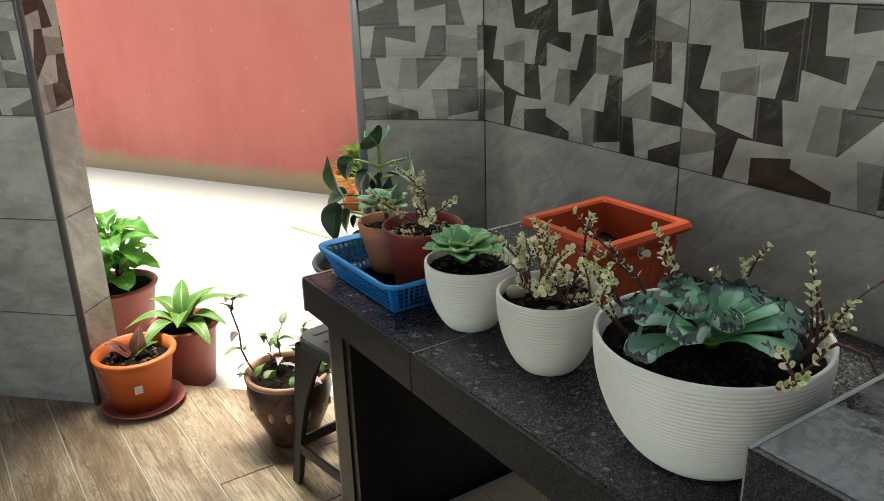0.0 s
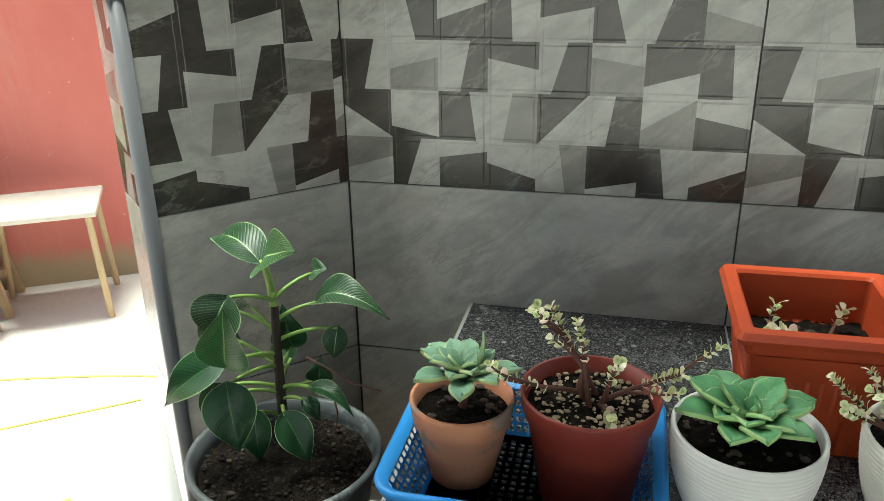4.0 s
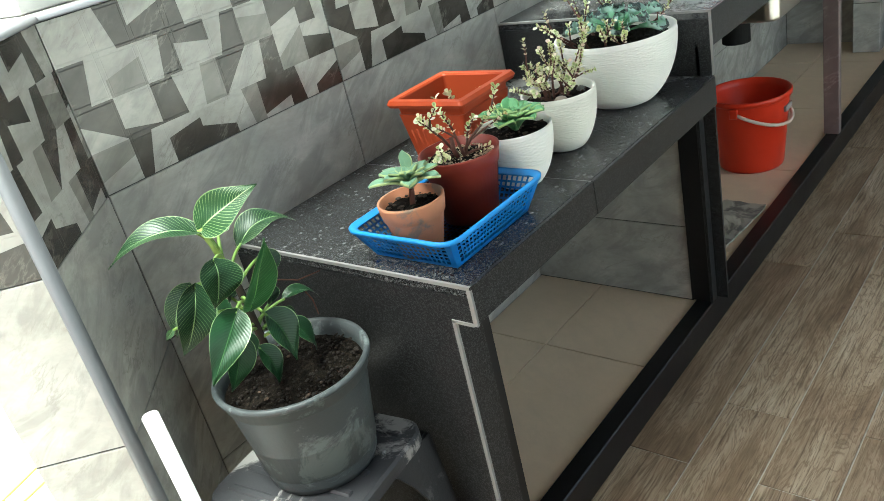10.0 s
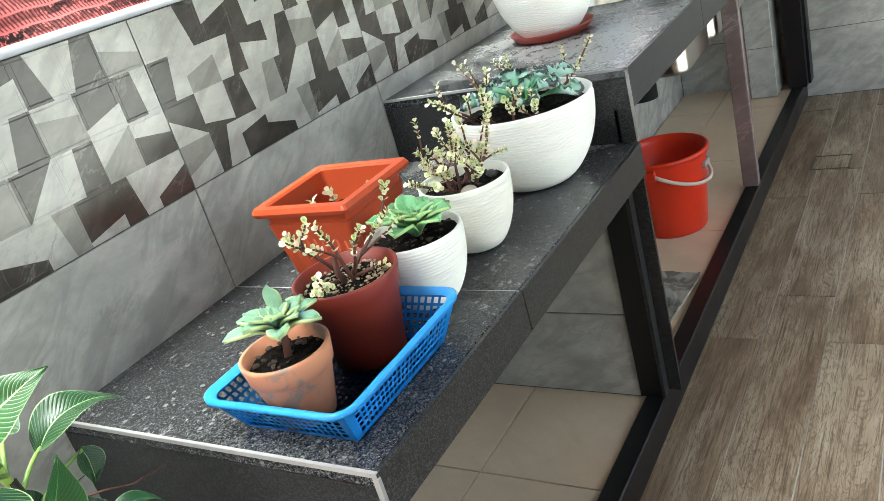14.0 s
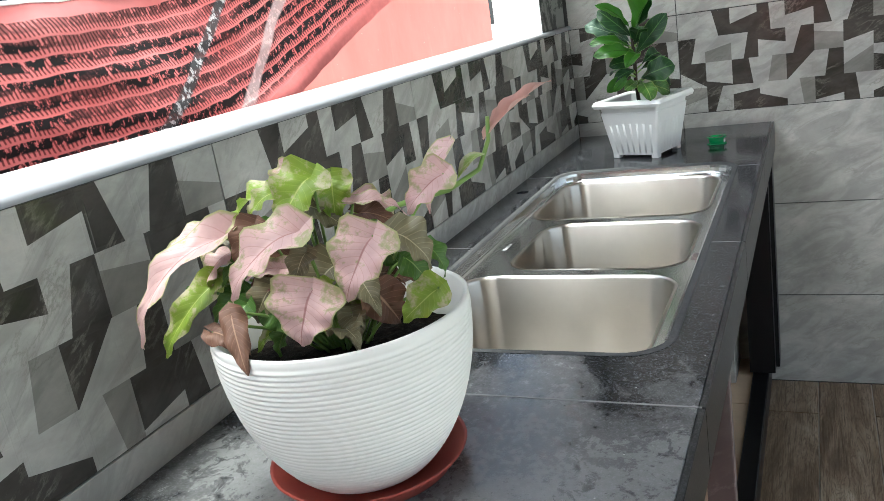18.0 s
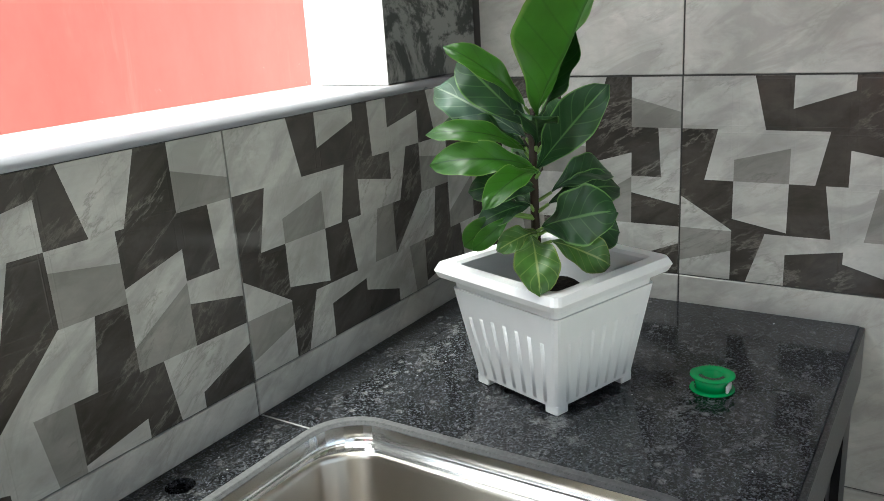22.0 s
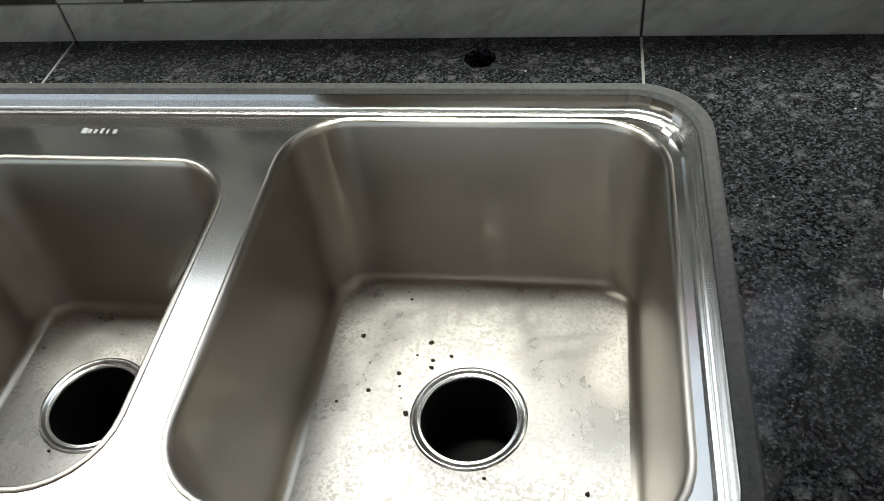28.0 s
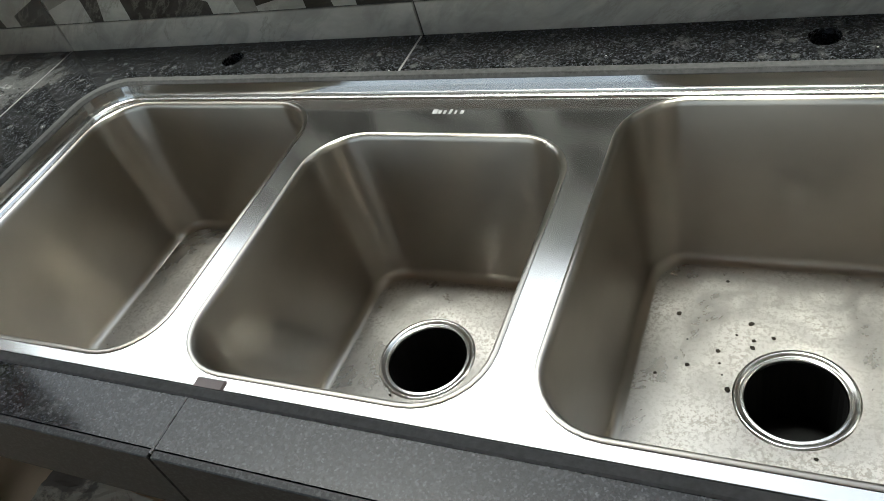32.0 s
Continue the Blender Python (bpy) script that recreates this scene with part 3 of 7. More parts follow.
tagged(link("wall_left", box_bm(X_LEFT - 0.15, X_LEFT, Y_BACK, -2.05, -0.02, HALL), M_COLPAINT), "plain white side wall", "wall", kind="structure")
# unseen ceiling, added dark so that little light bounces onto the wall tops
tagged(link("ceiling", prism_bm([(X_LEFT - 0.15, Y_BACK - 0.15), (XR + 0.15, Y_BACK - 0.15), (XR + 0.15, 0.02), (0.02, 0.02), (X_LEFT - 0.1, -2.05)], HALL, HALL + 0.12), M_CEIL), "plain dark ceiling added out of view", "ceiling", kind="structure")

# ---- floor ----
floor = tagged(link("floor", prism_bm([(X_LEFT, Y_BACK), (XR, Y_BACK), (XR, 0.0), (0.0, 0.0), slant(0.1, YT), slant(S3, YT)], -0.06, -0.003), M_FLOORGROUT), "wood-look plank tile floor", "floor", kind="structure")
tagged(link("ground", box_bm(-60, 60, -60, 60, -0.3, -0.045), M_CONCRETE), "bright pale concrete yard", "ground", kind="structure")
PLANKS = []  # (x0, x1, y0, y1)
row = 0
y = -0.545
while y > Y_BACK:
    off = 0.66 if row % 2 == 0 else 0.885
    x = off - 3.6
    while x < XR:
        a, b = max(x, X_LEFT), min(x + 0.9, XR)
        if b - a > 0.02:
            PLANKS.append((a, b, max(y - 0.15, Y_BACK), y))
        x += 0.9
    y -= 0.15
    row += 1
for row in range(4):  # rows that run on beside the bench to the doorway
    y = -0.545 + 0.15 * (row + 1)
    off = 0.885 if row % 2 == 0 else 0.66
    x = off - 3.6
    while x < 0.2:
        a, b = max(x, X_LEFT), min(x + 0.9, 0.2)
        if b - a > 0.02:
            PLANKS.append((a, b, y - 0.15, min(y, 0.0)))
        x += 0.9


def clip_half(poly, f):
    """Keep the part of a plan polygon where f(x, y) >= 0."""
    out = []
    for i, a in enumerate(poly):
        b = poly[(i + 1) % len(poly)]
        fa, fb = f(a), f(b)
        if fa >= 0:
            out.append(a)
        if (fa >= 0) != (fb >= 0):
            w = fa / (fa - fb)
            out.append((a[0] + w * (b[0] - a[0]), a[1] + w * (b[1] - a[1])))
    return out


def lay_planks():
    meshes = {}
    g = 0.0016
    for x0, x1, y0, y1 in PLANKS:
        poly = [(x0 + g, y0 + g), (x1 - g, y0 + g), (x1 - g, y1 - g), (x0 + g, y1 - g)]
        cut = clip_half(poly, lambda p: (p[0] - p[1]) / math.sqrt(2) + YT - 0.004)
        if len(cut) < 3:
            continue
        if cut == poly:
            key = (round(x1 - x0, 4), round(y1 - y0, 4))
            if key not in meshes:
                bm = prism_bm([(g, g), (x1 - x0 - g, g), (x1 - x0 - g, y1 - y0 - g), (g, y1 - y0 - g)], -0.01, 0.0, 0.0008)
                me = bpy.data.meshes.new("plank")
                bm.to_mesh(me)
                bm.free()
                me.materials.append(M_WOOD)
                meshes[key] = me
            ob = new("plank", meshes[key])
            ob.location = (x0, y0, 0)
            ob.parent = floor
        else:
            part("plank", prism_bm(cut, -0.01, 0.0), M_WOOD, floor)


def link_tiles():
    for parent, me, m in TILES:
        ob = new("tile", me)
        ob.parent = parent
        ob.matrix_world = m


# ---- yard beyond the wall ----
def red_line(x):
    return 2.23 + (x + 0.23) * 0.585


house = tagged(link("wall_red", prism_bm([(-9, red_line(-9)), (9, red_line(9)), (9, red_line(9) + 0.2), (-9, red_line(-9) + 0.2)], -0.1, 2.6), M_RED), "weathered red-painted outer wall with damp at its foot", "wall", kind="structure")

# ---- bench and counter ----
ZB, ZC = 0.702, 0.856      # tops of the low bench and of the counter
YF = -0.594                # their front edge


def strip(name, box, mat, parent, label="", bevel=0.0):
    return part(name, box_bm(*box, bevel), mat, parent, label)


plinth = empty("plinth", pose(0, 0, 0), "raised beige tiled base with black stone kerb", "plinth", kind="structure")
part("base", box_bm(0.24, XR - 0.001, -0.508, -0.002, 0.0, 0.068), M_FLOORGROUT, plinth)
part("kerb", box_bm(0.2, XR - 0.001, -0.556, -0.508, 0.0, 0.084, 0.003), M_BLACK, plinth, "black stone kerb")
for i in range(6):
    for j in range(2):
        x0, x1 = 0.26 + 0.6 * i, min(0.86 + 0.6 * i, XR - 0.002)
        y0, y1 = ((-0.508, -0.215), (-0.215, -0.003))[j]
        part("floor_tile", box_bm(x0 + 0.0015, x1 - 0.0015, y0 + 0.0015, y1 - 0.0015, 0.06, 0.074, 0.001), M_BEIGE, plinth)

bench = empty("bench", pose(0, 0, 0), "low dark granite bench built against the tiled wall", "bench")
for x0, x1 in ((0.2, 0.599), (0.601, 1.198)):
    strip("slab", (x0, x1, YF + 0.008, -0.001, ZB - 0.02, ZB), M_GRANITE_BENCH, bench, bevel=0.001)
    strip("fascia", (x0, x1, YF, YF + 0.008, ZB - 0.07, ZB - 0.001), M_GRANITE_SIDE, bench, bevel=0.001)
strip("joint", (0.598, 0.602, YF + 0.006, -0.003, ZB - 0.02, ZB - 0.0006), M_GRANITE_EDGE, bench)
strip("edge_strip", (0.199, 0.204, YF + 0.001, -0.002, ZB - 0.006, ZB + 0.0005), M_GRANITE_EDGE, bench, "pale cut edge of the stone")
strip("side_panel", (0.2, 0.208, -0.545, -0.001, 0.002, ZB - 0.021), M_GRANITE_SIDE, bench)
strip("side_nose", (0.2, 0.208, YF + 0.008, -0.545, ZB - 0.07, ZB - 0.021), M_GRANITE_SIDE, bench)
strip("edge_strip", (0.198, 0.2035, -0.549, -0.542, 0.088, ZB - 0.07), M_GRANITE_EDGE, bench, "pale cut edge of the stone")
strip("edge_strip", (0.198, 0.2035, YF - 0.001, YF + 0.007, ZB - 0.072, ZB - 0.006), M_GRANITE_EDGE, bench, "pale cut edge of the stone")
strip("edge_strip", (0.198, 0.2035, YF + 0.007, -0.542, ZB - 0.074, ZB - 0.068), M_GRANITE_EDGE, bench, "pale cut edge of the stone")
strip("leg", (0.204, 0.262, -0.549, -0.541, 0.086, ZB - 0.07), M_GRANITE_SIDE, bench)
strip("leg_core", (0.208, 0.26, -0.541, -0.48, 0.086, ZB - 0.022), M_BLACK, bench)
strip("inner_post", (0.262, 0.285, -0.545, -0.47, 0.086, ZB - 0.022), M_BLACK, bench)
strip("inner_post", (1.172, 1.197, -0.549, -0.498, 0.084, ZB - 0.022), M_BLACK, bench)
strip("leg", (1.172, 1.199, -0.557, -0.5495, 0.084, ZB - 0.07), M_GRANITE_SIDE, bench)
strip("under_rail", (0.208, 1.198, -0.58, -0.56, ZB - 0.07, ZB - 0.022), M_BLACK, bench)
partition = tagged(link("wall_partition", box_bm(1.183, 1.199, -0.497, -0.003, 0.074, ZB - 0.021), M_GROUT), "thin tiled partition under the bench", "wall", kind="structure")
tile_field(partition, (1.18, -0.003), -90, 0.493, 0.3, 0.6, u_start=0.0, pattern_row=False)
tile_field(partition, (1.18, -0.003), -90, 0.493, 0.076, 0.3, u_start=0.0, pattern_row=False)
tile_field(partition, (1.18, -0.003), -90, 0.493, 0.6, 0.68, u_start=0.0, pattern_row=False)


def rounded(x0, x1, y0, y1, r, n=8):
    pts = []
    for cx, cy, a in ((x1 - r, y1 - r, 0), (x0 + r, y1 - r, 90), (x0 + r, y0 + r, 180), (x1 - r, y0 + r, 270)):
        for i in range(n + 1):
            q = radians(a + 90 * i / n)
            pts.append((cx + r * math.cos(q), cy + r * math.sin(q)))
    return pts


def loop_edges(bm, pts, z):
    vs = [bm.verts.new((x, y, z)) for x, y in pts]
    return vs, [bm.edges.new((vs[i], vs[(i + 1) % len(vs)])) for i in range(len(vs))]


def sheet_with_holes(outer, holes, z, depth, hole_depth):
    """A flat slab with openings: its top, outer sides and the sides of the openings."""
    bm = bmesh.new()
    loops = [loop_edges(bm, p, z) for p in (outer, *holes)]
    bmesh.ops.triangle_fill(bm, use_beauty=True, edges=[e for _, es in loops for e in es])
    for f in bm.faces:
        if f.normal.z < 0:
            f.normal_flip()
    for k, (vs, _) in enumerate(loops):
        d = depth if k == 0 else hole_depth
        lo = [bm.verts.new((v.co.x, v.co.y, z - d)) for v in vs]
        for i in range(len(vs)):
            j = (i + 1) % len(vs)
            bm.faces.new((vs[i], lo[i], lo[j], vs[j]))
    return bm


SX0, SX1, SY0, SY1 = 1.932, 3.046, -0.527, -0.088   # the sink's cut-out
HOLES = ((2.134, -0.040), (2.847, -0.037))


def circle(cx, cy, r, n=24):
    return [(cx + r * math.cos(2 * math.pi * i / n), cy + r * math.sin(2 * math.pi * i / n)) for i in range(n)]


counter = empty("counter", pose(0, 0, 0), "dark granite kitchen counter with a sink cut-out", "counter")
strip("slab", (1.2, 1.799, YF + 0.008, -0.001, ZC - 0.02, ZC), M_GRANITE, counter, bevel=0.001)
part("slab", sheet_with_holes([(1.801, YF + 0.008), (XR - 0.001, YF + 0.008), (XR - 0.001, -0.001), (1.801, -0.001)],
     [rounded(SX0, SX1, SY0, SY1, 0.06), circle(*HOLES[0], 0.0155), circle(*HOLES[1], 0.0155)], ZC, 0.02, 0.022), M_GRANITE, counter)
bm = bmesh.new()
a = rounded(SX0, SX1, SY0, SY1, 0.06)
b = rounded(SX0 - 0.006, SX1 + 0.006, SY0 - 0.006, SY1 + 0.006, 0.066)
va = [bm.verts.new((x, y, ZC - 0.0015)) for x, y in a]
vb = [bm.verts.new((x, y, ZC + 0.0008)) for x, y in b]
for i in range(len(a)):
    j = (i + 1) % len(a)
    bm.faces.new((va[i], vb[i], vb[j], va[j]))
part("cut_edge", bm, M_GRANITE_SIDE, counter, "ground edge round the cut-out")
for x0, x1 in ((1.2, 1.799), (1.801, 2.399), (2.401, 2.999), (3.001, XR - 0.002)):
    strip("fascia", (x0, x1, YF, YF + 0.0078, ZC - 0.082, ZC - 0.0005), M_GRANITE_SIDE, counter, bevel=0.001)
strip("joint", (1.7985, 1.8015, YF + 0.004, -0.003, ZC - 0.01, ZC + 0.0004), M_GRANITE_EDGE, counter)
for xj in (2.4, 3.0):
    strip("joint", (xj - 0.0013, xj + 0.0013, YF + 0.004, SY0 - 0.006, ZC - 0.01, ZC + 0.0004), M_GRANITE_EDGE, counter)
    strip("joint", (xj - 0.0013, xj + 0.0013, SY1 + 0.006, -0.003, ZC - 0.01, ZC + 0.0004), M_GRANITE_EDGE, counter)
strip("end_panel", (1.2, 1.208, YF + 0.008, -0.001, 0.088, ZC - 0.021), M_GRANITE_SIDE, counter)
strip("end_leg", (1.2, 1.232, -0.557, -0.5495, 0.084, ZC - 0.083), M_GRANITE_SIDE, counter)
strip("edge_strip", (1.1985, 1.203, YF + 0.0005, YF + 0.007, ZB + 0.002, ZC - 0.001), M_GRANITE_EDGE, counter, "pale cut edge of the stone")
strip("edge_strip", (1.1985, 1.204, YF + 0.001, -0.002, ZC - 0.005, ZC + 0.0006), M_GRANITE_EDGE, counter, "pale cut edge of the stone")
strip("end_post", (1.21, 1.232, -0.549, -0.5, 0.084, ZC - 0.022), M_BLACK, counter)
strip("under_rail", (1.21, XR - 0.004, -0.582, -0.556, ZC - 0.082, ZC - 0.022), M_BLACK, counter)
strip("end_post", (3.44, 3.485, -0.575, -0.5, 0.088, ZC - 0.022), M_BLACK, counter)
strip("end_leg", (3.487, XR - 0.004, -0.586, -0.5, 0.088, ZC - 0.022), M_BLACK, counter)
M_PINKSTONE = marble("brown_stone_facing", (0.20, 0.15, 0.14), (0.45, 0.40, 0.38), rough=0.3, vein_amount=0.6)
strip("middle_leg", (2.375, 2.408, -0.555, -0.503, 0.084, ZC - 0.022), M_PINKSTONE, counter, "brown stone-faced middle leg", bevel=0.002)
rear_panel = tagged(link("wall_pier", box_bm(3.385, 3.56, -0.46, -0.35, 0.076, ZC - 0.022), M_GROUT), "narrow tiled pier under the counter", "wall", kind="structure")
for z0, z1 in ((0.076, 0.3), (0.3, 0.6), (0.6, 0.83)):
    tile_field(rear_panel, (3.382, -0.35), -90, 0.113, z0, z1, pattern_row=False)
    tile_field(rear_panel, (3.385, -0.463), 0, 0.17, z0, z1, pattern_row=False)


# ---- sink ----
def steel(name, rough, tint, stain=0.0, brushed=0.0):
    """Stainless steel: broad tarnish, hair-fine wear in the gloss, and speckled lime and rust where stain is set."""
    k = Mat(name, tint, rough, 1.0)
    p = k.place()
    g = noisy(k.nt, 9.0, 4, 0.6, p)
    s = noisy(k.nt, 9.0, 8, 0.72, p, dist=0.4)
    fine = noisy(k.nt, 260.0, 3, 0.7, p)
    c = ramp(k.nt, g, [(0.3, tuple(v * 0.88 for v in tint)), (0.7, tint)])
    if stain:
        spots = math_node(k.nt, "MULTIPLY", ramp(k.nt, s, [(0.42, (0.06,) * 3), (0.60, (1,) * 3)]), ramp(k.nt, fine, [(0.46, (0,) * 3), (0.58, (1,) * 3)]))
        c = mixc(k.nt, math_node(k.nt, "MULTIPLY", spots, stain), c, (0.15, 0.12, 0.085))
        k.rough(ramp(k.nt, s, [(0.4, (rough,) * 3), (0.7, (rough + 0.16,) * 3)]))
        k.bump(spots, 0.10, 0.0004)
    k.color(c)
    if brushed:
        k.b.inputs["Anisotropic"].default_value = brushed
        k.b.inputs["Anisotropic Rotation"].default_value = 0.25
        tan = k.nt.nodes.new("ShaderNodeTangent")
        tan.direction_type = "RADIAL"
        tan.axis = "Z"
        k.nt.links.new(tan.outputs[0], k.b.inputs["Tangent"])
        line = noisy(k.nt, 40.0, 3, 0.6, p, stretch=(6.0, 6.0, 0.4))
        k.bump(line, 0.02, 0.0004)
    return k.m


M_STEEL = steel("polished_steel_deck", 0.19, (0.72, 0.72, 0.71))
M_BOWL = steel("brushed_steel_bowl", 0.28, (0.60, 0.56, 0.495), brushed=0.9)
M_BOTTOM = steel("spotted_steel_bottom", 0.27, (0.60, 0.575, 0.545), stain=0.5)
# black stands in for the shade down inside the drains and tap holes
M_HOLE_SHADE = plain("hole_shade_black", (0.006, 0.006, 0.006), 0.9)
M_DEBRIS = plain("dark_crumbs", (0.03, 0.024, 0.018), 0.9)

sink = empty("sink", pose(0, 0, 0), "triple-bowl stainless steel sink set into the granite counter", "sink")
ZS, ZBOT = ZC - 0.024, 0.612      # the deck lies below the stone, the bowls are 0.22 m deep
BOWLS = ((1.955, 2.298, -0.497, -0.104, 2.127, -0.295), (2.331, 2.631, -0.497, -0.164, 2.452, -0.302), (2.669, 3.021, -0.497, -0.102, 2.846, -0.288))
tops = [rounded(x0, x1, y0, y1, 0.062) for x0, x1, y0, y1, _, _ in BOWLS]
bm = bmesh.new()
inner = rounded(SX0 + 0.015, SX1 - 0.015, SY0 + 0.015, SY1 - 0.012, 0.052)
loops = [loop_edges(bm, p, ZS) for p in (inner, *tops)]
bmesh.ops.triangle_fill(bm, use_beauty=True, edges=[e for _, es in loops for e in es])
for f in bm.faces:
    if f.normal.z < 0:
        f.normal_flip()
prev = loops[0][0]
for inset, dz in ((0.0125, 0.0022), (0.0105, 0.0030), (0.0090, 0.0022), (0.0078, 0.0008), (0.0062, 0.0012), (0.0048, 0.005), (0.0040, 0.014), (0.0030, 0.0205)):
    pts = rounded(SX0 + inset, SX1 - inset, SY0 + inset, SY1 - inset * 0.8, 0.06 - inset * 0.6)
    ring = [bm.verts.new((x, y, ZS + dz)) for x, y in pts]
    for i in range(len(ring)):
        j = (i + 1) % len(ring)
        bm.faces.new((prev[i], ring[i], ring[j], prev[j]))
    prev = ring
deck = part("deck", bm, M_STEEL, sink, "shiny recessed steel deck with an upturned rim")
for x0, x1, y0, y1, dx, dy in BOWLS:
    bm = bmesh.new()
    rings = []

    def ring_of(inset, z, r):
        return [bm.verts.new((x, y, z)) for x, y in rounded(x0 + inset, x1 - inset, y0 + inset, y1 - inset, r)]

    steps = [(-0.003, ZS + 0.0006, 0.065), (0.0, ZS + 0.0018, 0.062), (0.003, ZS - 0.001, 0.059), (0.005, ZS - 0.006, 0.057), (0.007, (ZS + ZBOT) / 2, 0.055), (0.009, ZBOT + 0.030, 0.052), (0.0095, ZBOT + 0.013, 0.046)]
    for k in range(1, 8):
        q = math.pi / 2 * k / 7
        steps.append((0.0095 + 0.011 * (1 - math.cos(q)), ZBOT + 0.013 - 0.011 * math.sin(q), 0.046 - 0.010 * (1 - math.cos(q))))
    rings = [ring_of(*s) for s in steps]
    n = len(rings[0])
    for a, b in zip(rings, rings[1:]):
        for i in range(n):
            j = (i + 1) % n
            bm.faces.new((a[i], a[j], b[j], b[i]))
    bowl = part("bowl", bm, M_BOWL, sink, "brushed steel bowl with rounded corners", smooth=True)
    bm = bmesh.new()
    rim_pts = rounded(x0 + 0.0205, x1 - 0.0205, y0 + 0.0205, y1 - 0.0205, 0.036)
    dense = []
    for (ax, ay), (bx, by) in zip(rim_pts, rim_pts[1:] + rim_pts[:1]):
        cuts = max(1, round(math.hypot(bx - ax, by - ay) / 0.012))
        dense += [(ax + (bx - ax) * k / cuts, ay + (by - ay) * k / cuts) for k in range(cuts)]
    last = [bm.verts.new((x, y, steps[-1][1])) for x, y in dense]
    for r, z in ((0.070, ZBOT + 0.0008), (0.0575, ZBOT)):
        ring = []
        for v in last:
            a = math.atan2(v.co.y - dy, v.co.x - dx)
            ring.append(bm.verts.new((dx + r * math.cos(a), dy + r * math.sin(a), z)))
        for i in range(len(last)):
            j = (i + 1) % len(last)
            bm.faces.new((last[i], last[j], ring[j], ring[i]))
        last = ring
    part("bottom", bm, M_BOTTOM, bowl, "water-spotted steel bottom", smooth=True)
    bm = lathe_bm([(0.0585, 0.0), (0.0575, 0.0018), (0.0545, 0.0018), (0.0520, -0.0004), (0.0500, -0.0010), (0.0485, 0.0004), (0.0472, -0.0008), (0.0465, -0.0045)], 48)
    bmesh.ops.translate(bm, verts=bm.verts[:], vec=(dx, dy, ZBOT))
    part("drain_ring", bm, M_STEEL, bowl, "bright steel drain ring", smooth=True)
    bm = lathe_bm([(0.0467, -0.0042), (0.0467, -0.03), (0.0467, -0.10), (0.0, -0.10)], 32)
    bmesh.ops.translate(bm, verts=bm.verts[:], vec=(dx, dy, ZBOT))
    part("drain_hole", bm, M_HOLE_SHADE, bowl, "open drain, its inner shade coloured black")
bm = bmesh.new()
for i, w in enumerate((0.006, 0.004, 0.003, 0.003, 0.002, 0.004)):
    box_bm(2.455 + i * 0.0068, 2.455 + i * 0.0068 + w, -0.127, -0.121 + (0.002 if i in (0, 3) else 0), ZS - 0.0005, ZS + 0.0004, bm=bm)
part("stamped_mark", bm, plain("frosted_stamp", (0.40, 0.40, 0.40), 0.6), sink, "small frosted stamp")
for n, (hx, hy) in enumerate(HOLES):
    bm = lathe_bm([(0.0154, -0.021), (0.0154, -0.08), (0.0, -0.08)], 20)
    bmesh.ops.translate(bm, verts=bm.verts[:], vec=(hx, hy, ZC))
    part("tap_hole", bm, M_HOLE_SHADE, counter, "open tap hole, its inner shade coloured black")
bm = bmesh.new()
prev = None
for inset, dz in ((-0.0105, 0.0005), (-0.0085, 0.0016), (-0.001, 0.0012), (0.0022, -0.003), (0.0030, -0.010)):
    ring = [bm.verts.new((x, y, ZC + dz)) for x, y in rounded(SX0 + inset, SX1 - inset, SY0 + inset, SY1 - inset, 0.06 - inset * 0.6)]
    if prev:
        for i in range(len(ring)):
            j = (i + 1) % len(ring)
            bm.faces.new((prev[i], prev[j], ring[j], ring[i]))
    prev = ring
bmesh.ops.recalc_face_normals(bm, faces=bm.faces[:])
part("sealant", bm, plain("grey_cement_sealant", (0.075, 0.075, 0.075), 0.9, vary=0.5, scale=220, bump=0.6), counter, "rough grey cement seal round the sink")
rnd = random.Random(4)
for cx, cy, spread, cnt in ((2.755, -0.22, 0.085, 22), (2.88, -0.39, 0.09, 12), (2.47, -0.28, 0.09, 10), (2.12, -0.25, 0.09, 10)):
    for i in range(cnt):
        px, py = cx + rnd.uniform(-spread, spread), cy + rnd.uniform(-spread, spread) * 0.9
        if any(math.hypot(px - b[4], py - b[5]) < 0.06 for b in BOWLS):
            continue
        bm = bmesh.new()
        bmesh.ops.create_icosphere(bm, subdivisions=1, radius=rnd.uniform(0.0008, 0.0030))
        for v in bm.verts:
            v.co = Vector((v.co.x * rnd.uniform(0.7, 1.7), v.co.y * rnd.uniform(0.7, 1.5), v.co.z * 0.6))
        ob = tagged(link("crumb", bm, M_DEBRIS), "dark crumb of soil on the sink bottom", "crumb", "crumbs in the sink")
        ob.location = (px, py, ZBOT + 0.0015)

# ---- things under the counter ----
M_REDPLASTIC = plain("red_plastic", (0.62, 0.035, 0.012), 0.32, vary=0.05)
M_WHITEPLASTIC = plain("white_plastic", (0.68, 0.68, 0.66), 0.4, vary=0.05)
bucket = empty("bucket", pose(2.115, -0.33, 0.074), "red plastic bucket with a pale handle on the tiled base", "bucket")
part("pail", lathe_bm([(0.0, 0.004), (0.103, 0.004), (0.106, 0.0), (0.109, 0.006), (0.134, 0.245), (0.136, 0.250), (0.143, 0.253), (0.144, 0.268), (0.140, 0.271), (0.135, 0.269), (0.130, 0.245), (0.106, 0.02), (0.0, 0.015)], 48), M_REDPLASTIC, bucket, smooth=True)
pts = [(0.144 * math.cos(q), -0.144 * math.sin(q) * 0.94 - 0.004, 0.234 - 0.070 * math.sin(q)) for q in [math.pi * i / 18 for i in range(19)]]
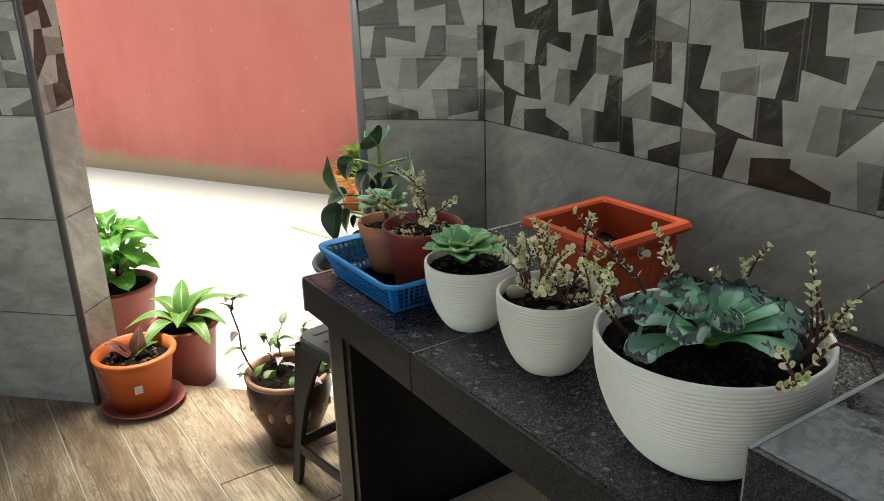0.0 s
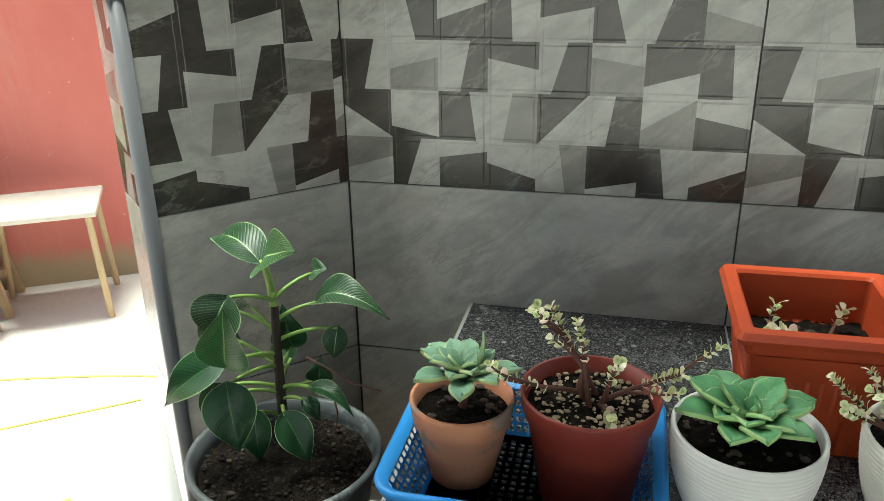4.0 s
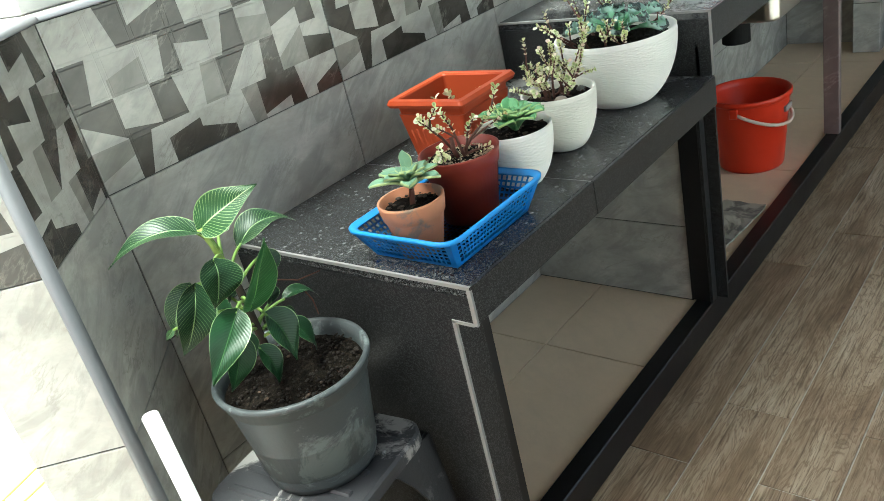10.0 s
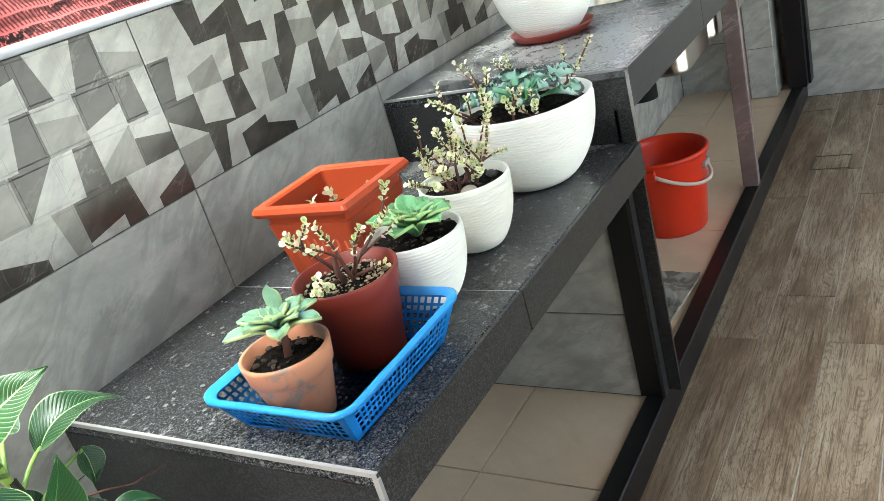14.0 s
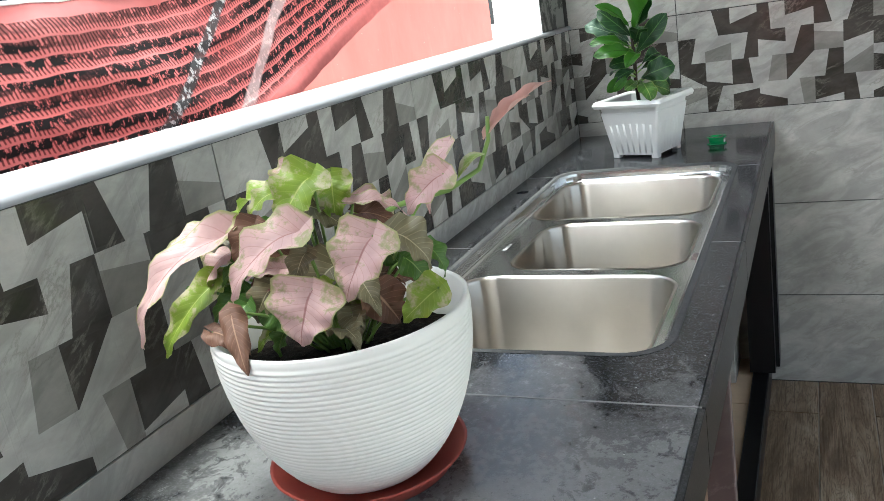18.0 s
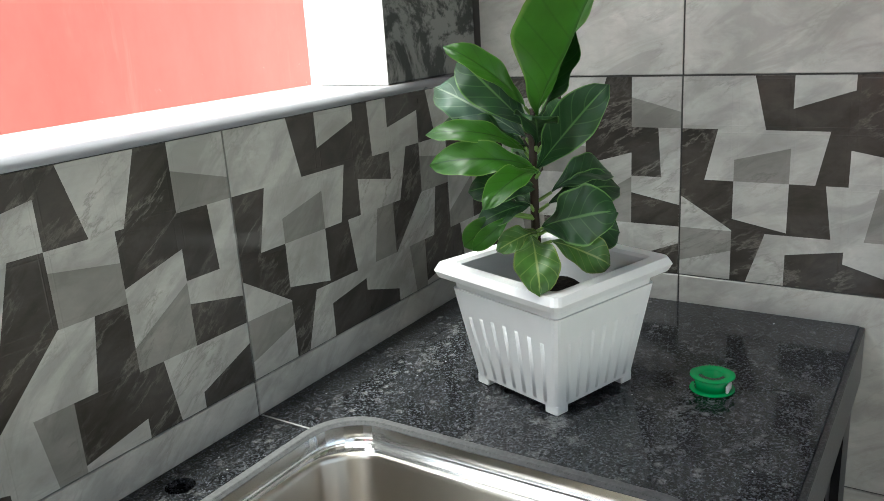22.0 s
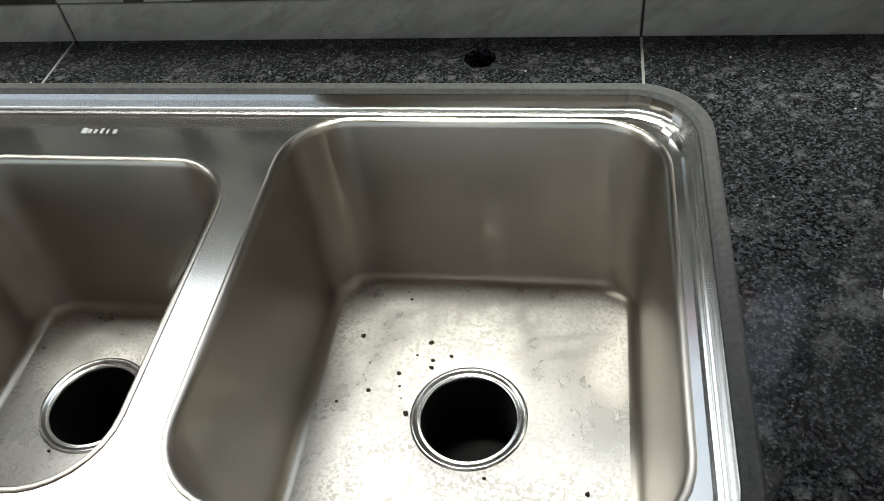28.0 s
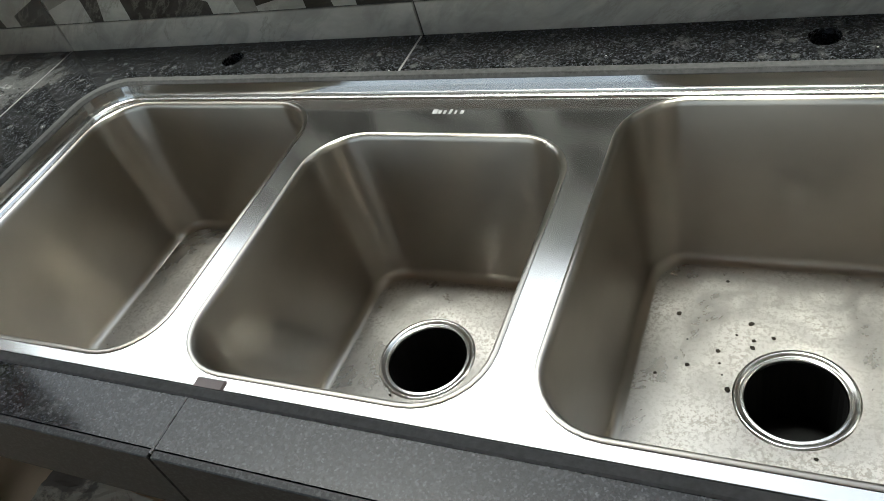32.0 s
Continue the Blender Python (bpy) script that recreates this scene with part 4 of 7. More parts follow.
handle = part("handle", tube_bm(pts, 0.006, 10), plain("cream_plastic", (0.62, 0.50, 0.42), 0.45), bucket, "cream plastic handle", smooth=True)
for s in (-1, 1):
    part("handle_lug", box_bm(s * 0.143 - 0.008, s * 0.143 + 0.008, -0.014, 0.014, 0.218, 0.252, 0.003), M_REDPLASTIC, bucket)
part("sticker", box_bm(-0.03, 0.03, -0.1365, -0.128, 0.205, 0.223), plain("worn_grey_sticker", (0.30, 0.27, 0.25), 0.7), bucket, "worn grey sticker")

can = empty("paint_can", pose(1.335, -0.475, 0.086), "small white-and-black can smeared with dried paint", "can")
M_CAN = stained_plaster("paint_smeared_can", (0.55, 0.55, 0.53), (0.02, 0.02, 0.02), 0.49, 0.5)
part("tin", lathe_bm([(0.0, 0.002), (0.043, 0.002), (0.0455, 0.0), (0.0455, 0.005), (0.043, 0.008), (0.043, 0.150), (0.046, 0.153), (0.046, 0.158), (0.042, 0.158), (0.0415, 0.02), (0.0, 0.02)], 32), M_CAN, can, smooth=True)
part("wire_handle", tube_bm([(0.044 * math.cos(q), -0.05 * math.sin(q), 0.14 - 0.05 * math.sin(q)) for q in [math.pi * i / 12 for i in range(13)]], 0.0015, 6), M_TRIM, can)
bm = bmesh.new()
bmesh.ops.create_grid(bm, x_segments=16, y_segments=12, size=0.5)
for v in bm.verts:
    x, y = v.co.x * 0.30, v.co.y * 0.14
    v.co = Vector((x, y, 0.006 + 0.010 * noise.noise(Vector((x * 14, y * 14, 0))) + 0.004 * noise.noise(Vector((x * 50, y * 50, 3)))))
ret = bmesh.ops.extrude_face_region(bm, geom=bm.faces[:])
bmesh.ops.translate(bm, verts=[v for v in ret["geom"] if isinstance(v, bmesh.types.BMVert)], vec=(0, 0, 0.006))
sack = tagged(link("paper_sack", bm, stained_plaster("crumpled_sack_paper", (0.42, 0.38, 0.31), (0.16, 0.14, 0.12), 0.45)), "crumpled dusty empty paper sack lying flat", "sack")
sack.matrix_world = pose(1.60, -0.425, 0.083, 0, 0, -4)

# floor drain set flush into the planks
drain = empty("floor_drain", pose(2.757, -0.736, 0.0), "square steel floor drain set flush in the planks", "floor drain")
bm = sheet_with_holes([(-0.066, -0.066), (0.066, -0.066), (0.066, 0.066), (-0.066, 0.066)], [[(-0.062, -0.062), (-0.062, 0.062), (0.062, 0.062), (0.062, -0.062)]], 0.0022, 0.002, 0.004)
part("frame", bm, plain("tarnished_steel", (0.16, 0.16, 0.15), 0.5, metal=0.8), drain, "thin tarnished steel frame")
part("cover", box_bm(-0.058, 0.058, -0.058, 0.058, -0.004, 0.0012), M_WOOD, drain, "wood-look tile insert")

# ---- plants: leaves, soil, pots ----
def leaf_material(name, base, vein, edge=None, stripes=0.0, rough=0.35, back=None, subsurface=0.0, vein_width=0.02, vary=0.15, side_veins=9.0, side_amount=0.6, blotch=None, edge_at=0.455):
    """Leaf colour over u (base to tip) and v (across): midrib, side veins or pinstripes, pale margin."""
    k = Mat(name, base, rough)
    nt = k.nt
    sep = nt.nodes.new("ShaderNodeSeparateXYZ")
    nt.links.new(k.coord("UV"), sep.inputs[0])
    u = sep.outputs[0]
    across = math_node(nt, "ABSOLUTE", math_node(nt, "SUBTRACT", sep.outputs[1], 0.5))
    n = noisy(nt, 30.0, 4, 0.6, k.coord())
    c = ramp(nt, n, [(0.3, tuple(v * (1 - vary) for v in base)), (0.7, tuple(min(1, v * (1 + vary)) for v in base))])
    if blotch:
        patch = math_node(nt, "ADD", noisy(nt, 55.0, 4, 0.65, k.coord()), math_node(nt, "MULTIPLY", across, 0.35))
        c = mixc(nt, ramp(nt, patch, [(0.66, (0,) * 3), (0.76, (0.8,) * 3)]), c, blotch)
    slope = math_node(nt, "SUBTRACT", u, math_node(nt, "MULTIPLY", across, 0.55))
    slope = math_node(nt, "ADD", slope, math_node(nt, "MULTIPLY", noisy(nt, 9.0, 3, 0.5, k.coord()), 0.03))
    if stripes:
        w = math_node(nt, "FRACT", math_node(nt, "MULTIPLY", slope, 19.0))
        w2 = math_node(nt, "ABSOLUTE", math_node(nt, "SUBTRACT", w, 0.5))
        gate = ramp(nt, noisy(nt, 22.0, 3, 0.6, k.coord()), [(0.38, (0.25,) * 3), (0.6, (1,) * 3)])
        c = mixc(nt, math_node(nt, "MULTIPLY", math_node(nt, "MULTIPLY", ramp(nt, w2, [(0.0, (1,) * 3), (0.10, (0,) * 3)]), gate), stripes), c, vein)
    else:
        w = math_node(nt, "FRACT", math_node(nt, "MULTIPLY", slope, side_veins))
        w2 = math_node(nt, "ABSOLUTE", math_node(nt, "SUBTRACT", w, 0.5))
        c = mixc(nt, math_node(nt, "MULTIPLY", ramp(nt, w2, [(0.0, (1,) * 3), (0.07, (0,) * 3)]), side_amount), c, vein)
    c = mixc(nt, ramp(nt, across, [(0.0, (1,) * 3), (vein_width, (0.7,) * 3), (vein_width * 1.6, (0,) * 3)]), c, vein)
    if edge:
        c = mixc(nt, ramp(nt, across, [(edge_at, (0,) * 3), (edge_at * 0.3 + 0.35, (1,) * 3)]), c, edge)
    k.color(c)
    k.bump(math_node(nt, "ADD", w2, math_node(nt, "MULTIPLY", n, 0.3)), 0.25, 0.002)
    k.b.inputs["Specular IOR Level"].default_value = 0.32
    if subsurface:
        tr = nt.nodes.new("ShaderNodeBsdfTranslucent")
        nt.links.new(mixc(nt, 0.5, c, tuple(min(1, v * 1.6 + 0.02) for v in base)), tr.inputs[0])
        mx = nt.nodes.new("ShaderNodeMixShader")
        mx.inputs[0].default_value = subsurface
        out = nt.nodes["Material Output"]
        nt.links.new(k.b.outputs[0], mx.inputs[1])
        nt.links.new(tr.outputs[0], mx.inputs[2])
        nt.links.new(mx.outputs[0], out.inputs[0])
    return k.m


def soil_material(name="dark_potting_soil"):
    k = Mat(name, (0.02, 0.015, 0.011), 0.95)
    k.b.inputs["Specular IOR Level"].default_value = 0.08
    n = noisy(k.nt, 160.0, 4, 0.7, k.coord())
    chips = noisy(k.nt, 60.0, 2, 0.5, k.coord(), kind="ShaderNodeTexVoronoi")
    c = ramp(k.nt, n, [(0.38, (0.003, 0.0025, 0.002)), (0.6, (0.012, 0.009, 0.0065)), (0.75, (0.05, 0.036, 0.026))])
    k.color(mixc(k.nt, ramp(k.nt, chips, [(0.0, (0.15,) * 3), (0.2, (0,) * 3)]), c, (0.08, 0.06, 0.042)))
    k.bump(n, 1.0, 0.004)
    return k.m


M_SOIL = soil_material()
M_STEM = plain("green_stem", (0.16, 0.26, 0.06), 0.45)
M_TWIG = plain("red_brown_twig", (0.095, 0.040, 0.028), 0.7, vary=0.4, bump=0.4)
M_BARK = plain("dark_bark", (0.035, 0.025, 0.018), 0.9, vary=0.4, bump=0.6)

SHAPES = {
    "oval": lambda t: math.sin(math.pi * min(1, t ** 0.8)) ** 0.75 if 0 < t < 1 else 0.0,
    "ovate": lambda t: (math.sin(math.pi * t ** 0.62) ** 0.85) if 0 < t < 1 else 0.0,
    "obovate": lambda t: (math.sin(math.pi * t ** 1.35) ** 0.62) * (0.62 + 0.38 * t) if 0 < t < 1 else 0.0,
    "pointed": lambda t: (math.sin(math.pi * t ** 0.60) ** 1.05) if 0 < t < 1 else 0.0,
    "heart": lambda t: (math.sin(math.pi * t ** 0.5) ** 0.8) if 0 < t < 1 else 0.0,
    "fan": lambda t: (0.24 + 0.76 * min(1, t * 1.12) ** 1.6) * max(0.0, 1 - max(0, (t - 0.84) / 0.16) ** 2) ** 0.5,
    "spoon": lambda t: (0.30 + 0.70 * min(1, t * 1.5) ** 1.2) * (1 - max(0, (t - 0.72) / 0.28) ** 2.2) ** 0.8,
}


def leaf_bm(length, width, shape="ovate", sag=0.15, fold=0.18, wave=0.0, n=14, m=6, lobe=0.0, seed=0, curl=0.0, thick=0.0):
    """A leaf from the origin along +x, its upper face to +z. sag: how far it arches; fold: how much its halves rise;
    lobe: how far the base reaches back beside the stalk; curl: downward roll of the margin."""
    bm = bmesh.new()
    uvl = bm.loops.layers.uv.new("UVMap")
    f = SHAPES[shape]
    grid = []
    for i in range(n + 1):
        t = i / n
        w = max(width / 2 * f(t), 0.0004)
        row = []
        for j in range(-m, m + 1):
            s = j / m
            x = length * t - lobe * length * abs(s) ** 1.5 * max(0, 1 - t * 2.2)
            y = s * w
            z = sag * length * (4 * t * (1 - t)) * 0.5 - sag * length * t * t * 0.6
            z += fold * abs(y) - curl * (abs(s) ** 3) * w
            z += wave * width * math.sin(t * 17 + seed + (1.3 if s > 0 else 0)) * abs(s) ** 2
            z += 0.02 * width * math.sin(9 * t + seed * 2 + 4 * s)
            row.append((bm.verts.new((x, y, z)), t, s * 0.5 + 0.5))
        grid.append(row)
    for i in range(n):
        for j in range(2 * m):
            q = (grid[i][j], grid[i + 1][j], grid[i + 1][j + 1], grid[i][j + 1])
            fc = bm.faces.new([v for v, _, _ in q])
            for lp, (_, t, s) in zip(fc.loops, q):
                lp[uvl].uv = (t, s)
    bmesh.ops.recalc_face_normals(bm, faces=bm.faces[:])
    if sum(fc.normal.z for fc in bm.faces) < 0:
        bmesh.ops.reverse_faces(bm, faces=bm.faces[:])
    if thick:
        bmesh.ops.solidify(bm, geom=bm.faces[:], thickness=thick)
    return bm


def aim(base, tip, roll=0.0, face=(0.0, 0.0, 1.0)):
    """Pose with x from base to tip, z as near to face as it can be, then rolled."""
    base, tip = Vector(base), Vector(tip)
    x = (tip - base).normalized()
    up = Vector(face).normalized()
    if abs(x.dot(up)) > 0.97:
        up = Vector((0, -1, 0.2)).normalized()
    y = up.cross(x).normalized()
    z = x.cross(y)
    m = Matrix((x, y, z)).transposed().to_4x4()
    return Matrix.Translation(base) @ m @ Matrix.Rotation(radians(roll), 4, "X")


def add_leaf(plant, mat, base, tip, width, shape="ovate", roll=0.0, label="", face=(0.0, 0.0, 1.0), **kw):
    length = (Vector(tip) - Vector(base)).length
    ob = part("leaf", leaf_bm(length, width, shape, **kw), mat, plant, label, smooth=True)
    ob.matrix_local = aim(base, tip, roll, face)
    return ob


def add_stem(plant, pts, r=0.003, taper=0.7, mat=None, name="stem", bow=0.0):
    if len(pts) == 2:
        a, b = Vector(pts[0]), Vector(pts[1])
        mid = (a + b) / 2 + Vector((0, 0, bow * (b - a).length))
        pts = [a * (1 - t) ** 2 + mid * 2 * t * (1 - t) + b * t * t for t in [i / 6 for i in range(7)]]
    return part(name, tube_bm(pts, r, 8, taper=taper), mat or M_STEM, plant, smooth=True)


def soil(plant, r, z, dome=0.006, seed=1):
    bm = bmesh.new()
    bmesh.ops.create_circle(bm, cap_ends=True, segments=4, radius=0.01)
    bm.clear()
    rings = 14
    prev = [bm.verts.new((0, 0, z + dome))]
    for k in range(1, rings + 1):
        rr = r * k / rings
        n = 40
        ring = [bm.verts.new((rr * math.cos(2 * math.pi * i / n), rr * math.sin(2 * math.pi * i / n), z + dome * (1 - (k / rings) ** 2) + 0.006 * noise.noise(Vector((rr * math.cos(2 * math.pi * i / n) * 60, rr * math.sin(2 * math.pi * i / n) * 60, seed))))) for i in range(n)]
        for i in range(n):
            j = (i + 1) % n
            bm.faces.new((prev[0], ring[i], ring[j]) if k == 1 else (prev[i], ring[i], ring[j], prev[j]))
        prev = ring
    return part("soil", bm, M_SOIL, plant, "dark crumbly potting soil", smooth=True)


def pebbles(plant, r, z, count, seed, mat, size=(0.002, 0.005)):
    g = random.Random(seed)
    bm = bmesh.new()
    for _ in range(count):
        a, q = g.uniform(0, 6.283), r * math.sqrt(g.random())
        res = bmesh.ops.create_icosphere(bm, subdivisions=1, radius=g.uniform(*size))
        sx, sy, sz = g.uniform(0.7, 1.6), g.uniform(0.7, 1.4), g.uniform(0.4, 0.8)
        for v in res["verts"]:
            v.co = Vector((v.co.x * sx + q * math.cos(a), v.co.y * sy + q * math.sin(a), v.co.z * sz + z + 0.004))
    ob = part("gravel", bm, mat, plant, "bark and soil crumbs")
    ob["kind"] = "stuff"
    return ob


M_CRUMB = plain("dark_soil_crumb", (0.013, 0.009, 0.0065), 0.95, vary=0.7, scale=300)
M_CHIPS = plain("bark_chips", (0.06, 0.040, 0.028), 0.9, vary=0.6, scale=200)
M_GRIT = plain("pale_grit", (0.28, 0.22, 0.14), 0.9, vary=0.5, scale=200)
M_TERRA = stained_plaster("weathered_terracotta", (0.50, 0.22, 0.12), (0.24, 0.17, 0.13), 0.40)
M_BROWNPOT = plain("red_brown_plastic", (0.18, 0.028, 0.017), 0.42, vary=0.1)
M_WHITEPOT = plain("white_ribbed_plastic", (0.75, 0.74, 0.69), 0.42, vary=0.05, scale=12)
M_CREAMPOT = plain("cream_ribbed_plastic", (0.70, 0.68, 0.61), 0.45, vary=0.06, scale=12)
M_ORANGEPOT = plain("orange_plastic", (0.43, 0.064, 0.020), 0.42, vary=0.08)
M_GREYPOT = stained_plaster("scuffed_black_plastic", (0.055, 0.063, 0.066), (0.13, 0.15, 0.15), 0.40, 0.5)


def ribbed_profile(r_rim, r_base, h, ribs, wall=0.004, bulge=0.75):
    """Tumbler-shaped pot: rounded foot, fine horizontal ridges, rolled rim, inner wall."""
    out = [(0.0, 0.003), (r_base * 0.85, 0.003), (r_base, 0.0)]

    def rad(t):
        return r_base + (r_rim - r_base) * (1 - (1 - t) ** 2.2) ** bulge

    for i in range(ribs):
        for ph, amp in ((0.0, 0.0), (0.22, 0.0015), (0.60, 0.0017), (0.86, 0.0003)):
            t = 0.015 + 0.93 * (i + ph) / ribs
            out.append((rad(t) + amp, h * t))
    out += [(r_rim, h * 0.955), (r_rim + 0.001, h * 0.99), (r_rim - wall * 0.4, h), (r_rim - wall, h * 0.985), (rad(0.7) - wall, h * 0.7), (rad(0.35) - wall, h * 0.4), (0.0, h * 0.4)]
    return out


def frame_at(x, y, z, heading, label, category, name, group=""):
    return empty(name, pose(x, y, z, 0, 0, heading), label, category, group)


# Small-leaved variegated bush: twigs with pairs of round leaves
def bush_material():
    k = Mat("variegated_small_leaf", (0.3, 0.38, 0.16), 0.4)
    r = k.nt.nodes.new("ShaderNodeNewGeometry").outputs["Random Per Island"]
    sep = k.nt.nodes.new("ShaderNodeSeparateXYZ")
    k.nt.links.new(k.coord("UV"), sep.inputs[0])
    green = ramp(k.nt, r, [(0.0, (0.08, 0.22, 0.03)), (0.5, (0.18, 0.34, 0.06)), (0.9, (0.34, 0.46, 0.14))])
    pale = ramp(k.nt, r, [(0.0, (0.48, 0.56, 0.20)), (0.45, (0.78, 0.78, 0.50)), (0.80, (0.86, 0.82, 0.66)), (0.90, (0.76, 0.48, 0.44))])
    fine = noisy(k.nt, 160.0, 3, 0.6, k.coord())
    edge = math_node(k.nt, "ADD", math_node(k.nt, "MULTIPLY", sep.outputs[0], 0.55), math_node(k.nt, "ADD", math_node(k.nt, "MULTIPLY", r, 0.55), math_node(k.nt, "MULTIPLY", math_node(k.nt, "SUBTRACT", fine, 0.5), 0.9)))
    k.color(mixc(k.nt, ramp(k.nt, edge, [(0.08, (0,) * 3), (0.52, (1,) * 3)]), green, pale))
    tr = k.nt.nodes.new("ShaderNodeBsdfTranslucent")
    tr.inputs[0].default_value = (0.78, 0.74, 0.46, 1)
    mx = k.nt.nodes.new("ShaderNodeMixShader")
    mx.inputs[0].default_value = 0.18
    k.nt.links.new(k.b.outputs[0], mx.inputs[1])
    k.nt.links.new(tr.outputs[0], mx.inputs[2])
    k.nt.links.new(mx.outputs[0], k.nt.nodes["Material Output"].inputs[0])
    return k.m


M_BUSH = bush_material()


def sprig(plant, start, direction, length, leaves, g, r=0.0032, size=0.0080, branch=2, bend=0.3):
    """A twig with leaf pairs towards its end, and side twigs."""
    d = Vector(direction).normalized()
    pts = [Vector(start)]
    side = Vector((g.uniform(-1, 1), g.uniform(-1, 1), g.uniform(-0.2, 0.8))).normalized()
    n = 7
    for i in range(n):
        d = (d + side * bend / n + Vector((g.uniform(-1, 1), g.uniform(-1, 1), g.uniform(-1, 1))) * 0.13).normalized()
        pts.append(pts[-1] + d * length / n)
    twig = part("twig", tube_bm(pts, r, 6, taper=0.5), M_TWIG, plant, smooth=True)
    bm = bmesh.new()
    uvl = bm.loops.layers.uv.new("UVMap")

    def put_leaf(p, out, up):
        out = out.normalized()
        w = size * g.uniform(0.75, 1.25)
        s = out.cross(up).normalized()
        nrm = s.cross(out)
        base = bm.verts.new(p)
        rim_pts = []
        for a, l in ((-0.30, 0.30), (-0.50, 0.65), (-0.36, 0.95), (0.0, 1.06), (0.36, 0.95), (0.50, 0.65), (0.30, 0.30)):
            rim_pts.append(bm.verts.new(p + out * (w * 1.15 * l) + s * (w * a) + nrm * (w * 0.25 * (1 - (l - 0.6) ** 2 * 3))))
        mid = bm.verts.new(p + out * (w * 0.68) + nrm * (w * 0.20))
        ring = [base] + rim_pts + [base]
        for x, y in zip(ring, ring[1:]):
            for lp in bm.faces.new((mid, x, y)).loops:
                lp[uvl].uv = (0.0 if lp.vert is mid else 1.0, 0.5)

    for k in range(leaves):
        t = 0.52 + 0.48 * (k / max(1, leaves - 1)) ** 0.8
        i = min(n - 1, int(t * n))
        p = pts[i].lerp(pts[i + 1], min(1, t * n - i))
        axis = (pts[i + 1] - pts[i]).normalized()
        o = axis.orthogonal().normalized()
        o.rotate(Matrix.Rotation(k * 1.57 + g.uniform(-0.5, 0.5), 3, axis))
        for s in (1, -1):
            put_leaf(p, o * s + axis * 0.5 + Vector((0, 0, 0.35)), axis)
    fol = part("leaves", bm, M_BUSH, twig, "cream and green round leaves", smooth=True)
    for _ in range(branch):
        i = g.randint(2, n - 1)
        dd = (d + Vector((g.uniform(-1, 1), g.uniform(-1, 1), g.uniform(0, 0.9)))).normalized()
        sprig(plant, pts[i], dd, length * g.uniform(0.40, 0.75), max(4, leaves // 2), g, r * 0.7, size, 0, bend)


def bush(plant, z, g, stems, spread=0.02):
    for d, l, nl, br in stems:
        a = g.uniform(0, 6.28)
        sprig(plant, (spread * math.cos(a), spread * math.sin(a), z), d, l, nl, g, branch=br)


# Rosette succulents
def rosette(plant, centre, mat, count, r_out, z_open, width, seed, thick=0.004, shape="spoon", ruffle=0.0, first=0.25, steep=78):
    g = random.Random(seed)
    meshes = {}
    for i in range(count):
        t = i / (count - 1)                      # 0 innermost, 1 outermost
        a = i * 2.39996 + g.uniform(-0.15, 0.15)
        length = r_out * (first + (1 - first) * t ** 0.7)
        pitch = radians(steep - (steep - z_open) * t ** 0.8 + g.uniform(-5, 5))
        key = round(t * 5)
        if ruffle:
            me = None
        else:
            me = meshes.get(key)
        if me is None:
            w = width * (0.45 + 0.55 * t ** 0.6)
            bm = leaf_bm(length, w, shape, sag=0.18, fold=0.30, n=10 if not ruffle else 46, m=4 if not ruffle else 15, wave=0.0, seed=seed + i, curl=0.0)
            if ruffle:
                for v in bm.verts:
                    along = v.co.x / length
                    half = max(0.001, w / 2 * SHAPES[shape](min(0.98, max(0.02, along))))
                    side = min(1.0, abs(v.co.y) / half) * min(1.0, max(0.0, (along - 0.52) * 4))
                    e = max(side, min(1.0, max(0.0, (along - 0.62) / 0.38)))
                    k = max(0.0, e - 0.68) / 0.32
                    arc = along * 62 + (v.co.y / w) * 52 + i * 1.7
                    q = v.co.copy()
                    v.co.z += k * ruffle * (0.0045 * math.sin(arc) + 0.0050 * noise.noise(q * 150 + Vector((i * 7, 0, 0))) + 0.0030 * noise.noise(q * 330 + Vector((0, i * 3, 0)))) + 0.014 * k * k
                    v.co.x += k * ruffle * (0.0055 * noise.noise(q * 170 + Vector((0, i * 5, 9))) - 0.006 * k)
                    v.co.y += k * ruffle * (0.0050 * noise.noise(q * 170 + Vector((5, 0, i * 5))) - 0.25 * k * q.y)
            bmesh.ops.solidify(bm, geom=bm.faces[:], thickness=-thick)
            me = bpy.data.meshes.new("leaf")
            bm.to_mesh(me)
            bm.free()
            me.materials.append(mat)
            me.polygons.foreach_set("use_smooth", [True] * len(me.polygons))
            meshes[key] = me
        ob = new("leaf", me)
        ob.parent = plant
        sc = g.uniform(0.9, 1.08)
        ob.matrix_local = Matrix.Translation(centre) @ Matrix.Rotation(a, 4, "Z") @ Matrix.Rotation(-pitch, 4, "Y") @ Matrix.Translation((0.004, 0, 0)) @ Matrix.Scale(sc, 4)


M_SUCC = leaf_material("green_succulent", (0.12, 0.30, 0.125), (0.15, 0.35, 0.15), edge=(0.34, 0.50, 0.20), rough=0.38, side_amount=0.0, vary=0.25, edge_at=0.44, vein_width=0.004)
M_SUCC2 = leaf_material("grey_green_succulent", (0.17, 0.30, 0.19), (0.20, 0.33, 0.21), edge=(0.36, 0.44, 0.20), rough=0.5, side_amount=0.0, vary=0.2)


